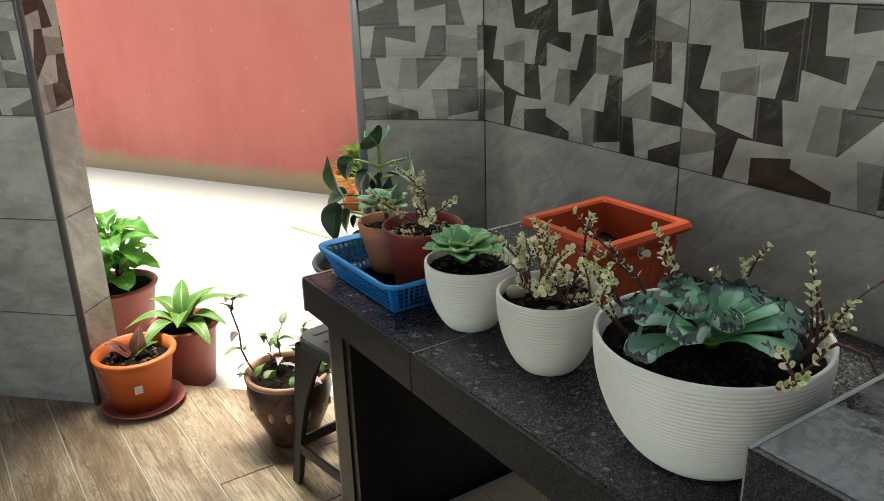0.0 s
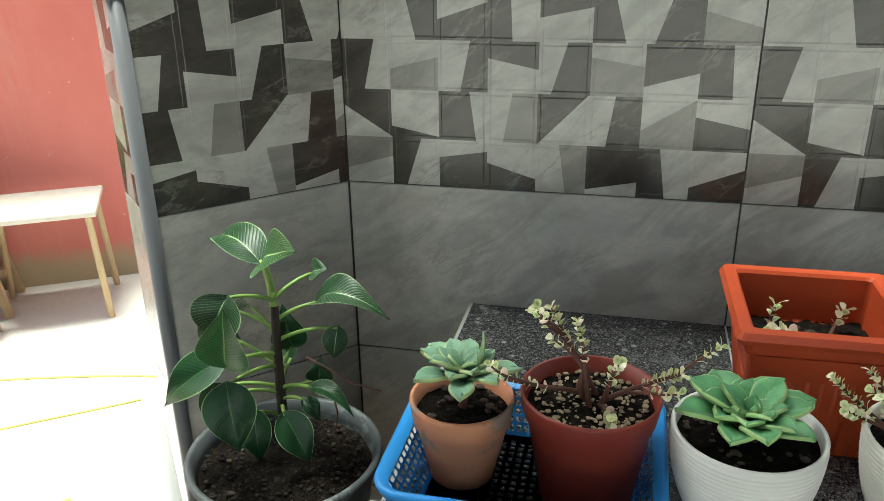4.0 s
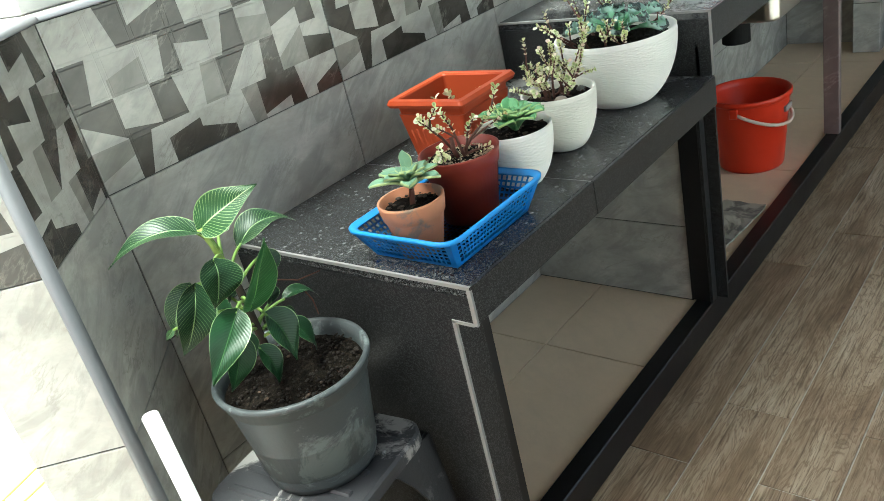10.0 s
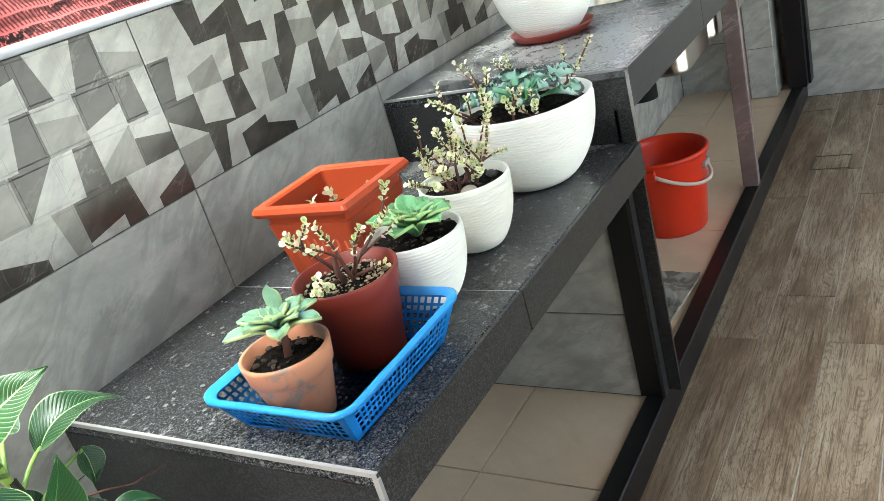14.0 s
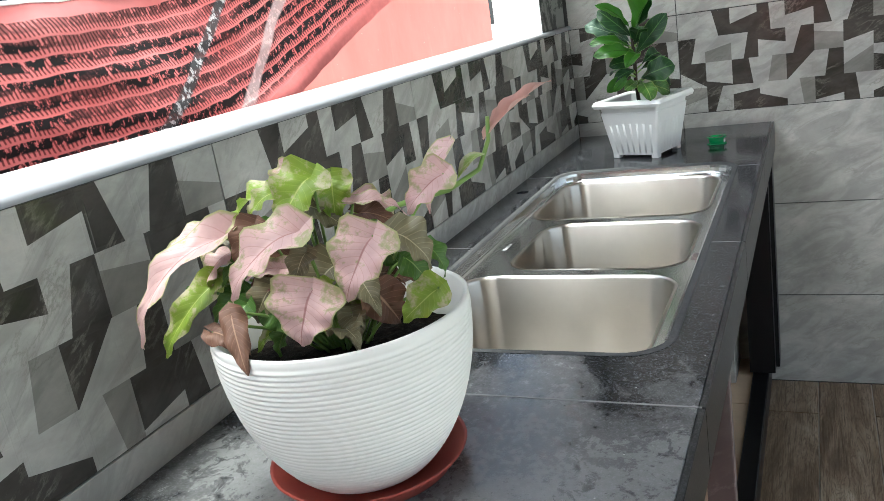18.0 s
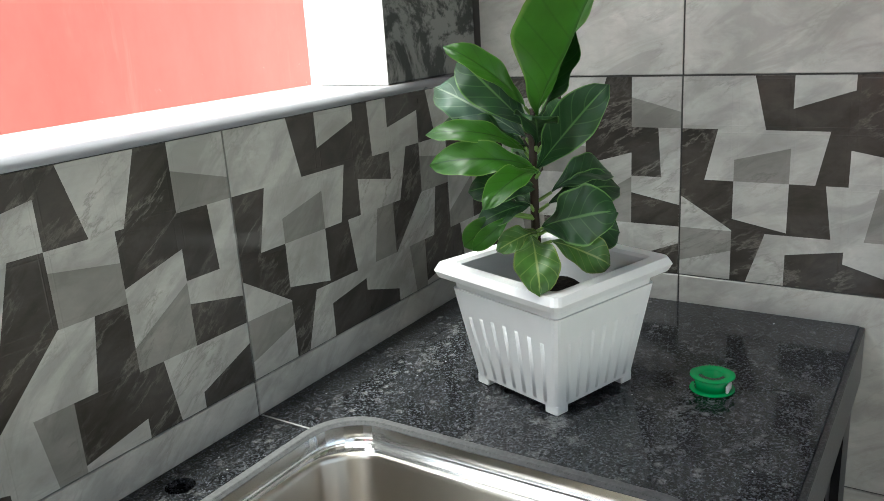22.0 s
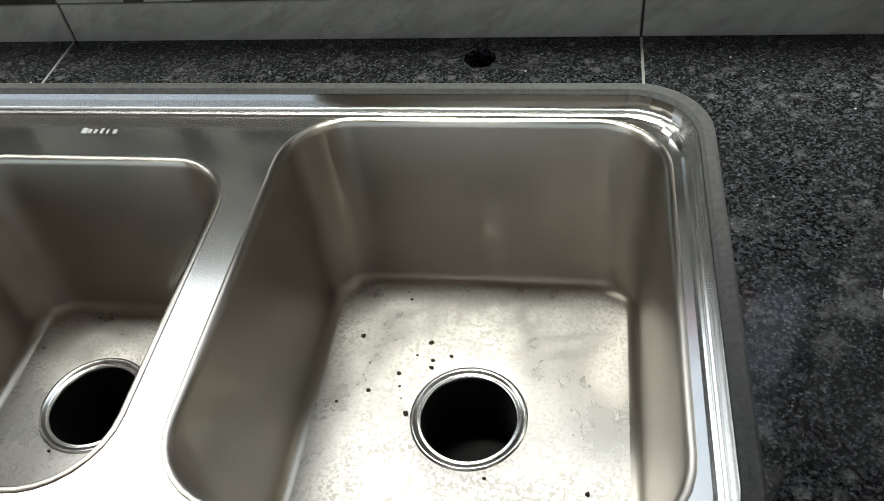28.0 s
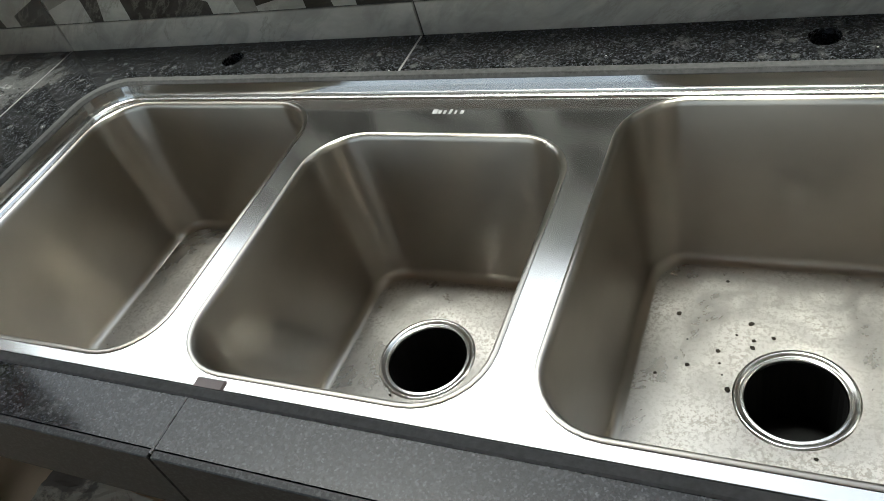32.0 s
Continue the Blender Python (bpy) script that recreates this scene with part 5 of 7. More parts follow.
def curly_material():
    k = Mat("teal_curly_leaf", (0.08, 0.2, 0.15), 0.55)
    k.b.inputs["Specular IOR Level"].default_value = 0.3
    nt = k.nt
    sep = nt.nodes.new("ShaderNodeSeparateXYZ")
    nt.links.new(k.coord("UV"), sep.inputs[0])
    across = math_node(nt, "ABSOLUTE", math_node(nt, "SUBTRACT", sep.outputs[1], 0.5))
    n = noisy(nt, 45.0, 4, 0.6, k.coord())
    c = ramp(nt, math_node(nt, "ADD", sep.outputs[0], math_node(nt, "MULTIPLY", n, 0.3)), [(0.22, (0.24, 0.46, 0.10)), (0.48, (0.10, 0.28, 0.11)), (0.80, (0.17, 0.36, 0.22)), (1.05, (0.34, 0.50, 0.43))])
    e = math_node(nt, "ADD", math_node(nt, "MAXIMUM", math_node(nt, "SUBTRACT", math_node(nt, "MULTIPLY", across, 2.0), math_node(nt, "MULTIPLY", math_node(nt, "SUBTRACT", 1.0, sep.outputs[0]), 0.45)), math_node(nt, "SUBTRACT", sep.outputs[0], 0.03)), math_node(nt, "MULTIPLY", n, 0.16))
    c = mixc(nt, ramp(nt, e, [(0.985, (0,) * 3), (1.07, (0.9,) * 3)]), c, (0.034, 0.036, 0.037))
    k.color(c)
    k.bump(n, 0.6, 0.003)
    return k.m


M_CURLY = curly_material()

# ---- pots on the low bench ----
basket = empty("basket", pose(0.352, -0.448, ZB + 0.001), "bright blue perforated plastic basket on the granite bench", "basket")
M_BLUE = plain("blue_plastic", (0.035, 0.25, 0.62), 0.35, vary=0.05)
BX, BY, BH = 0.107, 0.090, 0.062     # half sizes of the foot, height
TX, TY = 0.137, 0.112                # half sizes at the rim


def lattice_wall(a0, a1, b0, b1, nu, nv, th=0.0022, solid=0.12, open_u=0.62, open_v=0.62):
    """A perforated wall between a lower edge a0-a1 and an upper edge b0-b1."""
    bm = bmesh.new()
    a0, a1, b0, b1 = map(Vector, (a0, a1, b0, b1))

    def at(u, v):
        return (a0.lerp(a1, u)).lerp(b0.lerp(b1, u), v)

    def lines(lo_edge, count, clear):
        """Edges of the bars along one side: bars and holes take turns."""
        cell = (1 - 2 * lo_edge) / count
        half = cell * (1 - clear) / 2
        mid = [lo_edge + i * cell for i in range(1, count)]
        return [0.0, lo_edge] + [m + d for m in mid for d in (-half, half)] + [1 - lo_edge, 1.0]

    us, vs = lines(0.06, nu, open_u), lines(solid, nv, open_v)
    grid = [[bm.verts.new(at(u, v)) for u in us] for v in vs]
    for j in range(len(vs) - 1):
        for i in range(len(us) - 1):
            if not (i % 2 and j % 2):
                bm.faces.new((grid[j][i], grid[j][i + 1], grid[j + 1][i + 1], grid[j + 1][i]))
    bmesh.ops.solidify(bm, geom=bm.faces[:], thickness=-th)
    return bm


lo = [(-BX, -BY, 0), (BX, -BY, 0), (BX, BY, 0), (-BX, BY, 0)]
hi = [(-TX, -TY, BH), (TX, -TY, BH), (TX, TY, BH), (-TX, TY, BH)]
for i in range(4):
    j = (i + 1) % 4
    part("side", lattice_wall(lo[i], lo[j], hi[i], hi[j], 22 if i % 2 == 0 else 17, 5), M_BLUE, basket)
part("bottom", lattice_wall((-BX, -BY, 0.003), (BX, -BY, 0.003), (-BX, BY, 0.003), (BX, BY, 0.003), 18, 15, solid=0.06), M_BLUE, basket)
bm = bmesh.new()
prev = None
outer = [rounded(-TX - d, TX + d, -TY - d, TY + d, 0.024 + d, 6) for d in (-0.006, 0.004, 0.009, 0.008, 0.002)]
zs = (BH - 0.003, BH + 0.004, BH + 0.002, BH - 0.004, BH - 0.006)
for pts, z in zip(outer, zs):
    ring = [bm.verts.new((x, y, z)) for x, y in pts]
    if prev:
        for i in range(len(ring)):
            j = (i + 1) % len(ring)
            bm.faces.new((prev[i], ring[i], ring[j], prev[j]))
    prev = ring
part("rim", bm, M_BLUE, basket, "smooth rolled rim", smooth=True)

# terracotta pot with a rosette, in the basket
p = frame_at(0.277, -0.440, ZB + 0.007, 0, "small weathered terracotta pot with a pale green rosette succulent", "potted plant", "potted_succulent")
part("pot", lathe_bm([(0, 0.002), (0.033, 0.002), (0.036, 0), (0.0505, 0.066), (0.051, 0.068), (0.054, 0.07), (0.0575, 0.094), (0.0575, 0.098), (0.053, 0.098), (0.050, 0.07), (0.035, 0.01), (0, 0.01)], 48), M_TERRA, p, smooth=True)
soil(p, 0.052, 0.080, 0.004, 2)
pebbles(p, 0.045, 0.082, 26, 5, M_CHIPS)
add_stem(p, [(0, 0, 0.078), (0.004, -0.004, 0.112)], 0.005, 0.9, M_TWIG)
rosette(p, (0.004, -0.004, 0.112), M_SUCC2, 24, 0.066, 24, 0.029, 11, first=0.40)
add_leaf(p, M_SUCC2, (0.008, 0.004, 0.115), (0.022, 0.014, 0.172), 0.026, "spoon", roll=150, sag=0.05, thick=-0.003)

# red-brown plastic pot with the small-leaved bush
p = frame_at(0.415, -0.446, ZB + 0.007, 0, "red-brown plastic pot with a small variegated bush", "potted plant", "potted_bush")
part("pot", lathe_bm([(0, 0.002), (0.048, 0.002), (0.050, 0), (0.0655, 0.098), (0.0685, 0.100), (0.073, 0.124), (0.073, 0.127), (0.0695, 0.127), (0.064, 0.098), (0.05, 0.01), (0, 0.01)], 48), M_BROWNPOT, p, smooth=True)
soil(p, 0.067, 0.108, 0.006, 4)
pebbles(p, 0.060, 0.110, 300, 6, M_GRIT, (0.0010, 0.0030))
g = random.Random(21)
add_stem(p, [(0.0, 0.0, 0.105), (-0.012, 0.0, 0.130), (-0.006, 0.004, 0.152)], 0.005, 0.7, M_TWIG)
bush(p, 0.114, g, [((-0.7, 0.1, 1.3), 0.105, 11, 2), ((0.9, -0.1, 0.75), 0.10, 11, 2), ((-1.0, -0.5, 0.35), 0.10, 8, 1), ((0.1, -0.4, 0.9), 0.05, 5, 1), ((-0.3, 0.3, 1.0), 0.09, 8, 1), ((0.3, -0.9, 0.3), 0.05, 6, 0)], 0.012)

# three white ribbed tumblers
p = frame_at(0.571, -0.455, ZB, 0, "white ribbed plastic pot with a green rosette succulent", "potted plant", "potted_succulent")
part("pot", lathe_bm(ribbed_profile(0.0735, 0.034, 0.117, 22), 64), M_WHITEPOT, p, smooth=True)
soil(p, 0.068, 0.103, 0.006, 7)
pebbles(p, 0.061, 0.106, 60, 9, M_CHIPS, (0.0015, 0.004))
rosette(p, (-0.004, -0.010, 0.108), M_SUCC, 30, 0.076, 28, 0.040, 31, 0.004, "spoon", first=0.48, steep=84)

p = frame_at(0.756, -0.446, ZB, 0, "cream ribbed plastic pot with a dense variegated bush", "potted plant", "potted_bush")
part("pot", lathe_bm(ribbed_profile(0.076, 0.036, 0.123, 24), 64), M_CREAMPOT, p, smooth=True)
soil(p, 0.071, 0.105, 0.006, 8)
pebbles(p, 0.063, 0.108, 60, 12, M_CHIPS, (0.0015, 0.004))
bm = bmesh.new()
bmesh.ops.create_uvsphere(bm, u_segments=20, v_segments=12, radius=0.014)
bmesh.ops.scale(bm, vec=(1.15, 1.0, 0.8), verts=bm.verts[:])
bmesh.ops.translate(bm, vec=(-0.040, -0.030, 0.112), verts=bm.verts[:])
part("stone", bm, plain("pale_river_stone", (0.30, 0.25, 0.20), 0.7), p, "pale round stone", smooth=True)
bm = bmesh.new()
bmesh.ops.create_uvsphere(bm, u_segments=16, v_segments=10, radius=0.009)
bmesh.ops.translate(bm, vec=(0.040, -0.03, 0.109), verts=bm.verts[:])
part("stone", bm, plain("grey_river_stone", (0.12, 0.12, 0.115), 0.6), p, "grey round stone", smooth=True)
g = random.Random(33)
bush(p, 0.102, g, [((-1.0, 0.0, 0.45), 0.11, 14, 3), ((-0.5, -0.4, 0.8), 0.085, 13, 3), ((0.1, 0.2, 1.2), 0.095, 14, 3), ((0.8, -0.2, 0.75), 0.11, 14, 3), ((1.0, 0.2, 0.30), 0.115, 13, 3), ((0.5, -0.8, 0.5), 0.085, 10, 2), ((-0.3, 0.7, 0.9), 0.09, 10, 2), ((-0.6, -0.9, 0.35), 0.075, 8, 2), ((0.2, -0.5, 0.9), 0.08, 10, 2), ((0.8, 0.6, 0.8), 0.09, 9, 2)], 0.022)

p = frame_at(1.033, -0.438, ZB, 0, "large white ribbed bowl pot with a dark teal curly-leaved rosette", "potted plant", "potted_curly_rosette")
part("pot", lathe_bm(ribbed_profile(0.135, 0.062, 0.162, 30, 0.005), 80), M_WHITEPOT, p, smooth=True)
soil(p, 0.126, 0.138, 0.008, 9)
pebbles(p, 0.115, 0.140, 300, 14, M_CRUMB, (0.0015, 0.004))
add_stem(p, [(0.0, 0.0, 0.125), (0.004, -0.002, 0.150)], 0.010, 0.9, M_TWIG)
rosette(p, (0.006, -0.004, 0.146), M_CURLY, 16, 0.130, 10, 0.062, 41, 0.0020, "fan", ruffle=1.0, first=0.50, steep=56)
g = random.Random(52)
for ang, l in ((175, 0.12), (195, 0.10), (150, 0.11), (215, 0.07), (25, 0.10), (60, 0.08), (-20, 0.11), (110, 0.09)):
    a = radians(ang)
    sprig(p, (0.085 * math.cos(a), 0.085 * math.sin(a), 0.136), (math.cos(a) * 0.8, math.sin(a) * 0.8, 0.7 if ang != -20 else 0.35), l, 9, g, branch=2)

sprig(p, (0.060, 0.085, 0.138), (0.5, 0.75, 0.95), 0.14, 4, g, r=0.0026, branch=1, bend=0.05)
add_stem(p, [(0.085, 0.055, 0.140), (0.112, 0.070, 0.168), (0.140, 0.085, 0.160), (0.158, 0.092, 0.128), (0.176, 0.094, 0.112)], 0.0024, 0.7, M_TWIG)
sprig(p, (0.172, 0.094, 0.114), (1.0, 0.2, 0.1), 0.030, 4, g, r=0.0018, branch=0)

# orange square planter by the wall
def square_pot(x, y, z, heading, half_top, half_foot, h, mat, label, name, lip=0.012, ribs=0, feet=False, soil_z=0.7):
    p = frame_at(x, y, z, heading, label, "planter", name)
    z0 = 0.010 if feet else 0.0

    def sq(r, zz, rad):
        return [(px, py, zz) for px, py in rounded(-r, r, -r, r, rad, 3)]

    bm = bmesh.new()
    prof = [(half_foot, z0), (half_foot + (half_top - half_foot) * 0.86, h * 0.80), (half_top - 0.006, h * 0.80), (half_top - 0.004, h - lip), (half_top + lip * 0.55, h - lip + 0.001), (half_top + lip * 0.75, h - lip * 0.5), (half_top + lip * 0.5, h),
            (half_top - 0.006, h), (half_top - 0.009, h - 0.004), (half_top * 0.93 - 0.004, h * 0.78), (half_foot, z0 + 0.006)]
    prev = None
    for r, zz in prof:
        ring = [bm.verts.new(c) for c in sq(r, zz, max(0.006, r * 0.09))]
        if prev:
            for i in range(len(ring)):
                j = (i + 1) % len(ring)
                bm.faces.new((prev[i], ring[i], ring[j], prev[j]))
        else:
            bm.faces.new(ring[::-1])
        prev = ring
    part("pot", bm, mat, p)
    if ribs:
        for side in range(4):
            for k in range(ribs):
                u = -1 + 2 * (k + 0.5) / ribs
                rm = bmesh.new()
                top, foot = h * 0.62 - abs(u) ** 2 * h * 0.04, z0 + 0.006
                f = lambda zz: half_foot + (half_top - half_foot) * 0.86 * (zz - z0) / (h * 0.80 - z0)
                tube_bm([(u * 0.86 * f(q), -f(q) + half_foot * 0.70 / ribs, q) for q in (foot, (foot + top) / 2, top)], half_foot * 0.82 / ribs, 8, rm)
                ob = part("flute", rm, mat, p, smooth=True)
                ob.matrix_local = pose(0, 0, 0, 0, 0, 90 * side)
    if feet:
        for sx in (-1, 1):
            for sy in (-1, 1):
                part("foot", box_bm(sx * half_foot - 0.020 * (sx > 0), sx * half_foot + 0.020 * (sx < 0), sy * half_foot - 0.020 * (sy > 0), sy * half_foot + 0.020 * (sy < 0), 0, 0.013, 0.002), mat, p)
    r = half_foot + (half_top - half_foot) * soil_z * 0.9 - 0.004
    bm = bmesh.new()
    bmesh.ops.create_grid(bm, x_segments=14, y_segments=14, size=r)
    for v in bm.verts:
        v.co.z = h * soil_z + 0.006 * noise.noise(v.co * 60)
    part("soil", bm, M_SOIL, p, "dark potting soil", smooth=True)
    return p


p = square_pot(0.664, -0.247, ZB, 1, 0.089, 0.068, 0.165, M_ORANGEPOT, "orange-red square plastic planter with a few dying shoots", "square_planter", lip=0.016, ribs=9, soil_z=0.62)
pebbles(p, 0.06, 0.104, 40, 15, M_CHIPS, (0.003, 0.009))
g = random.Random(61)
for k in range(5):
    sprig(p, (-0.05 + 0.025 * k, g.uniform(-0.02, 0.02), 0.10), (g.uniform(-1, 1), g.uniform(-0.5, 0.5), 0.6), 0.05, 4, g, size=0.012, branch=0)

# ---- striped philodendron on the stool ----
stool = empty("stool", pose(0.0, -0.335, 0.0, 0, 0, 8), "scuffed black plastic stool splashed with dried cement", "stool")
M_STOOL = stained_plaster("cement_splashed_black_plastic", (0.040, 0.041, 0.045), (0.30, 0.29, 0.28), 0.43, 0.5)
M_STOOL_LEG = stained_plaster("scuffed_black_stool_plastic", (0.030, 0.031, 0.034), (0.085, 0.085, 0.085), 0.36, 0.45)
part("seat", prism_bm(rounded(-0.145, 0.145, -0.145, 0.145, 0.045, 4), 0.392, 0.424, 0.005), M_STOOL, stool)
for k in range(5):
    part("seat_rib", box_bm(-0.10 + 0.05 * k - 0.007, -0.10 + 0.05 * k + 0.007, -0.115, 0.115, 0.418, 0.4275, 0.003), M_STOOL, stool)
for side in range(4):
    bm = bmesh.new()
    w0, w1 = 0.142, 0.172
    for s in (-1, 1):
        prev = None
        for k in range(8):
            t = k / 7
            z = 0.40 - 0.40 * t
            out = w0 + (w1 - w0) * t
            wide = 0.030 + (0.085 * (1 - t) ** 3 if t < 1 else 0)
            a = [(s * out, -out, z), (s * (out - wide), -out, z), (s * (out - wide), -out + 0.008, z), (s * out, -out + 0.008, z)]
            ring = [bm.verts.new(c) for c in a]
            if prev:
                for i in range(4):
                    j = (i + 1) % 4
                    bm.faces.new((prev[i], prev[j], ring[j], ring[i]))
            prev = ring
        bm.faces.new(prev)
    bmesh.ops.recalc_face_normals(bm, faces=bm.faces[:])
    ob = part("leg_frame", bm, M_STOOL_LEG, stool)
    ob.matrix_local = pose(0, 0, 0, 0, 0, 90 * side)
    ob = part("stretcher", box_bm(-0.15, 0.15, -0.163, -0.155, 0.095, 0.125, 0.002), M_STOOL_LEG, stool)
    ob.matrix_local = pose(0, 0, 0, 0, 0, 90 * side)

M_BIRKIN = leaf_material("dark_striped_leaf", (0.009, 0.034, 0.012), (0.24, 0.36, 0.16), edge=(0.30, 0.42, 0.20), stripes=0.6, rough=0.42, edge_at=0.478, vein_width=0.012)
M_BIRKIN_DARK = leaf_material("dark_plain_leaf", (0.009, 0.038, 0.012), (0.05, 0.12, 0.04), edge=(0.26, 0.38, 0.17), stripes=0.12, rough=0.38, edge_at=0.478, vein_width=0.012)
M_BIRKIN_NEW = leaf_material("young_striped_leaf", (0.016, 0.060, 0.016), (0.36, 0.50, 0.22), edge=(0.30, 0.44, 0.18), stripes=0.75, rough=0.42, subsurface=0.06, edge_at=0.475, vein_width=0.014)
phil = frame_at(0.012, -0.346, 0.4285, 0, "dark striped philodendron in a scuffed black plastic pot", "potted plant", "potted_philodendron")
part("pot", lathe_bm([(0, 0.002), (0.090, 0.002), (0.093, 0.0), (0.096, 0.012), (0.118, 0.165), (0.1185, 0.168), (0.1225, 0.170), (0.1245, 0.188), (0.130, 0.190), (0.132, 0.196), (0.130, 0.201), (0.123, 0.200), (0.118, 0.18), (0.1, 0.03), (0, 0.03)], 64), M_GREYPOT, phil, smooth=True)
soil(phil, 0.119, 0.172, 0.012, 12)
pebbles(phil, 0.112, 0.178, 420, 16, M_CRUMB, (0.0012, 0.0036))
pebbles(phil, 0.10, 0.180, 8, 18, M_CHIPS, (0.002, 0.0045))
add_stem(phil, [(-0.012, 0.030, 0.165), (-0.014, 0.034, 0.25), (-0.016, 0.042, 0.34), (-0.018, 0.050, 0.39)], 0.008, 0.7, M_BARK)
add_stem(phil, [(-0.018, 0.050, 0.375), (-0.024, 0.056, 0.42), (-0.033, 0.060, 0.452)], 0.0060, 0.8, plain("bright_green_stem", (0.30, 0.42, 0.10), 0.4))
M_BIRKIN_MID = leaf_material("mid_green_striped_leaf", (0.014, 0.062, 0.016), (0.16, 0.28, 0.10), edge=(0.22, 0.34, 0.14), stripes=0.3, rough=0.38, subsurface=0.10, edge_at=0.478, vein_width=0.012)


def toward(c, u, side=(0.25, -1.0)):
    """Which way a leaf's upper face turns: c to the open side of the room, u to the sky."""
    return (side[0] * c, side[1] * c, u)


def P(base, tip, w, mat, c, u, **kw):
    z = max(0.2, min(base[2] - 0.02, 0.41))
    a = Vector((-0.013 - 0.03 * (z - 0.2), 0.030 + 0.10 * (z - 0.2), z))
    add_stem(phil, [a, base], 0.0030, 0.75, bow=0.15)
    kw.setdefault("sag", 0.2)
    kw.setdefault("fold", 0.3)
    add_leaf(phil, mat, base, tip, w * 1.20, "pointed", face=toward(c * 0.8, u + 0.25, (0.30, -0.95)), n=18, lobe=0.08, **kw)


P((-0.039, 0.062, 0.448), (-0.152, 0.138, 0.457), 0.050, M_BIRKIN, 0.5, 0.8, sag=0.3)
P((-0.031, 0.057, 0.452), (0.041, -0.008, 0.500), 0.057, M_BIRKIN_NEW, 0.9, 0.4, sag=0.1, fold=0.25)
P((0.018, 0.098, 0.420), (0.040, 0.097, 0.431), 0.030, M_BIRKIN, 0.6, 0.6)
P((0.033, 0.072, 0.390), (0.132, 0.050, 0.408), 0.048, M_BIRKIN, 0.5, 0.8, sag=0.45)
P((0.065, 0.059, 0.362), (0.059, 0.051, 0.317), 0.030, M_BIRKIN, 0.8, 0.5)
P((-0.052, -0.032, 0.343), (-0.020, -0.080, 0.446), 0.056, M_BIRKIN_MID, 1, 0.25, sag=0.05, fold=0.3)
P((-0.061, 0.005, 0.419), (-0.086, -0.004, 0.353), 0.059, M_BIRKIN, 0.9, 0.45, sag=0.3)
P((-0.081, 0.051, 0.377), (-0.130, 0.061, 0.276), 0.051, M_BIRKIN, 0.8, 0.5, sag=0.3)
P((-0.073, 0.081, 0.370), (-0.120, 0.109, 0.295), 0.035, M_BIRKIN, 0.6, 0.7, sag=0.3)
P((-0.068, -0.014, 0.337), (-0.156, -0.038, 0.274), 0.048, M_BIRKIN_DARK, 0.8, 0.6, sag=0.2)
P((-0.074, -0.005, 0.294), (-0.110, 0.002, 0.214), 0.042, M_BIRKIN_DARK, 0.9, 0.4, sag=0.15)
P((-0.041, 0.005, 0.251), (-0.032, -0.012, 0.181), 0.037, M_BIRKIN_DARK, 0.9, 0.4)
P((-0.043, -0.052, 0.326), (-0.026, -0.073, 0.242), 0.056, M_BIRKIN_DARK, 0.9, 0.5, sag=0.15)
P((0.012, -0.014, 0.266), (0.049, -0.024, 0.202), 0.040, M_BIRKIN_DARK, 0.8, 0.6)
P((0.040, 0.016, 0.293), (0.103, 0.002, 0.277), 0.023, M_BIRKIN_DARK, 0.4, 0.9, sag=0.4)
P((0.029, 0.011, 0.276), (0.054, 0.008, 0.249), 0.021, M_BIRKIN_DARK, 0.5, 0.8)
P((0.037, 0.052, 0.283), (0.040, 0.051, 0.318), 0.031, M_BIRKIN_DARK, 0.9, 0.3)
P((-0.013, 0.081, 0.315), (-0.018, 0.072, 0.378), 0.042, M_BIRKIN_DARK, 0.9, 0.3)
P((-0.052, -0.000, 0.285), (-0.071, -0.001, 0.246), 0.022, M_BIRKIN_DARK, 0.9, 0.3)
P((-0.019, 0.085, 0.291), (-0.056, 0.106, 0.305), 0.039, M_BIRKIN_DARK, 0.8, 0.4)
P((-0.126, 0.077, 0.324), (-0.139, 0.085, 0.311), 0.009, M_BIRKIN_NEW, 0.8, 0.4)

add_stem(phil, [(0.030, 0.03, 0.330), (0.055, 0.03, 0.318), (0.085, 0.03, 0.300), (0.132, 0.028, 0.292)], 0.0015, 0.6, M_TWIG, "aerial_root")
add_stem(phil, [(0.075, 0.005, 0.288), (0.080, 0.0, 0.27), (0.078, -0.006, 0.245)], 0.0016, 0.6, M_TWIG, "aerial_root")

pipe = tagged(link("pvc_pipe", lathe_bm([(0.0125, 0.0), (0.0125, 0.674), (0.0105, 0.674), (0.0105, 0.0)], 24), M_WHITEPLASTIC, smooth=True), "white plastic pipe standing against the slanted wall", "pipe")
pipe.matrix_world = pose(-0.195, -0.285, 0.0, 1.5, -1.5, 0)

# ---- on the counter ----
saucer = tagged(link("plant_saucer", lathe_bm([(0, 0), (0.088, 0), (0.091, 0.002), (0.105, 0.018), (0.108, 0.022), (0.104, 0.0215), (0.090, 0.006), (0, 0.005)], 56), plain("dull_red_plastic", (0.30, 0.060, 0.045), 0.45), smooth=True), "dull red plastic plant saucer", "saucer")
saucer.location = (1.630, -0.263, ZC + 0.001)
syn = frame_at(1.628, -0.263, ZC + 0.0065, -64, "pink and lime arrowhead plant in a large white ribbed pot", "potted plant", "potted_arrowhead")
part("pot", lathe_bm(ribbed_profile(0.133, 0.060, 0.182, 32, 0.005), 80), M_WHITEPOT, syn, smooth=True)
soil(syn, 0.119, 0.132, 0.008, 17)
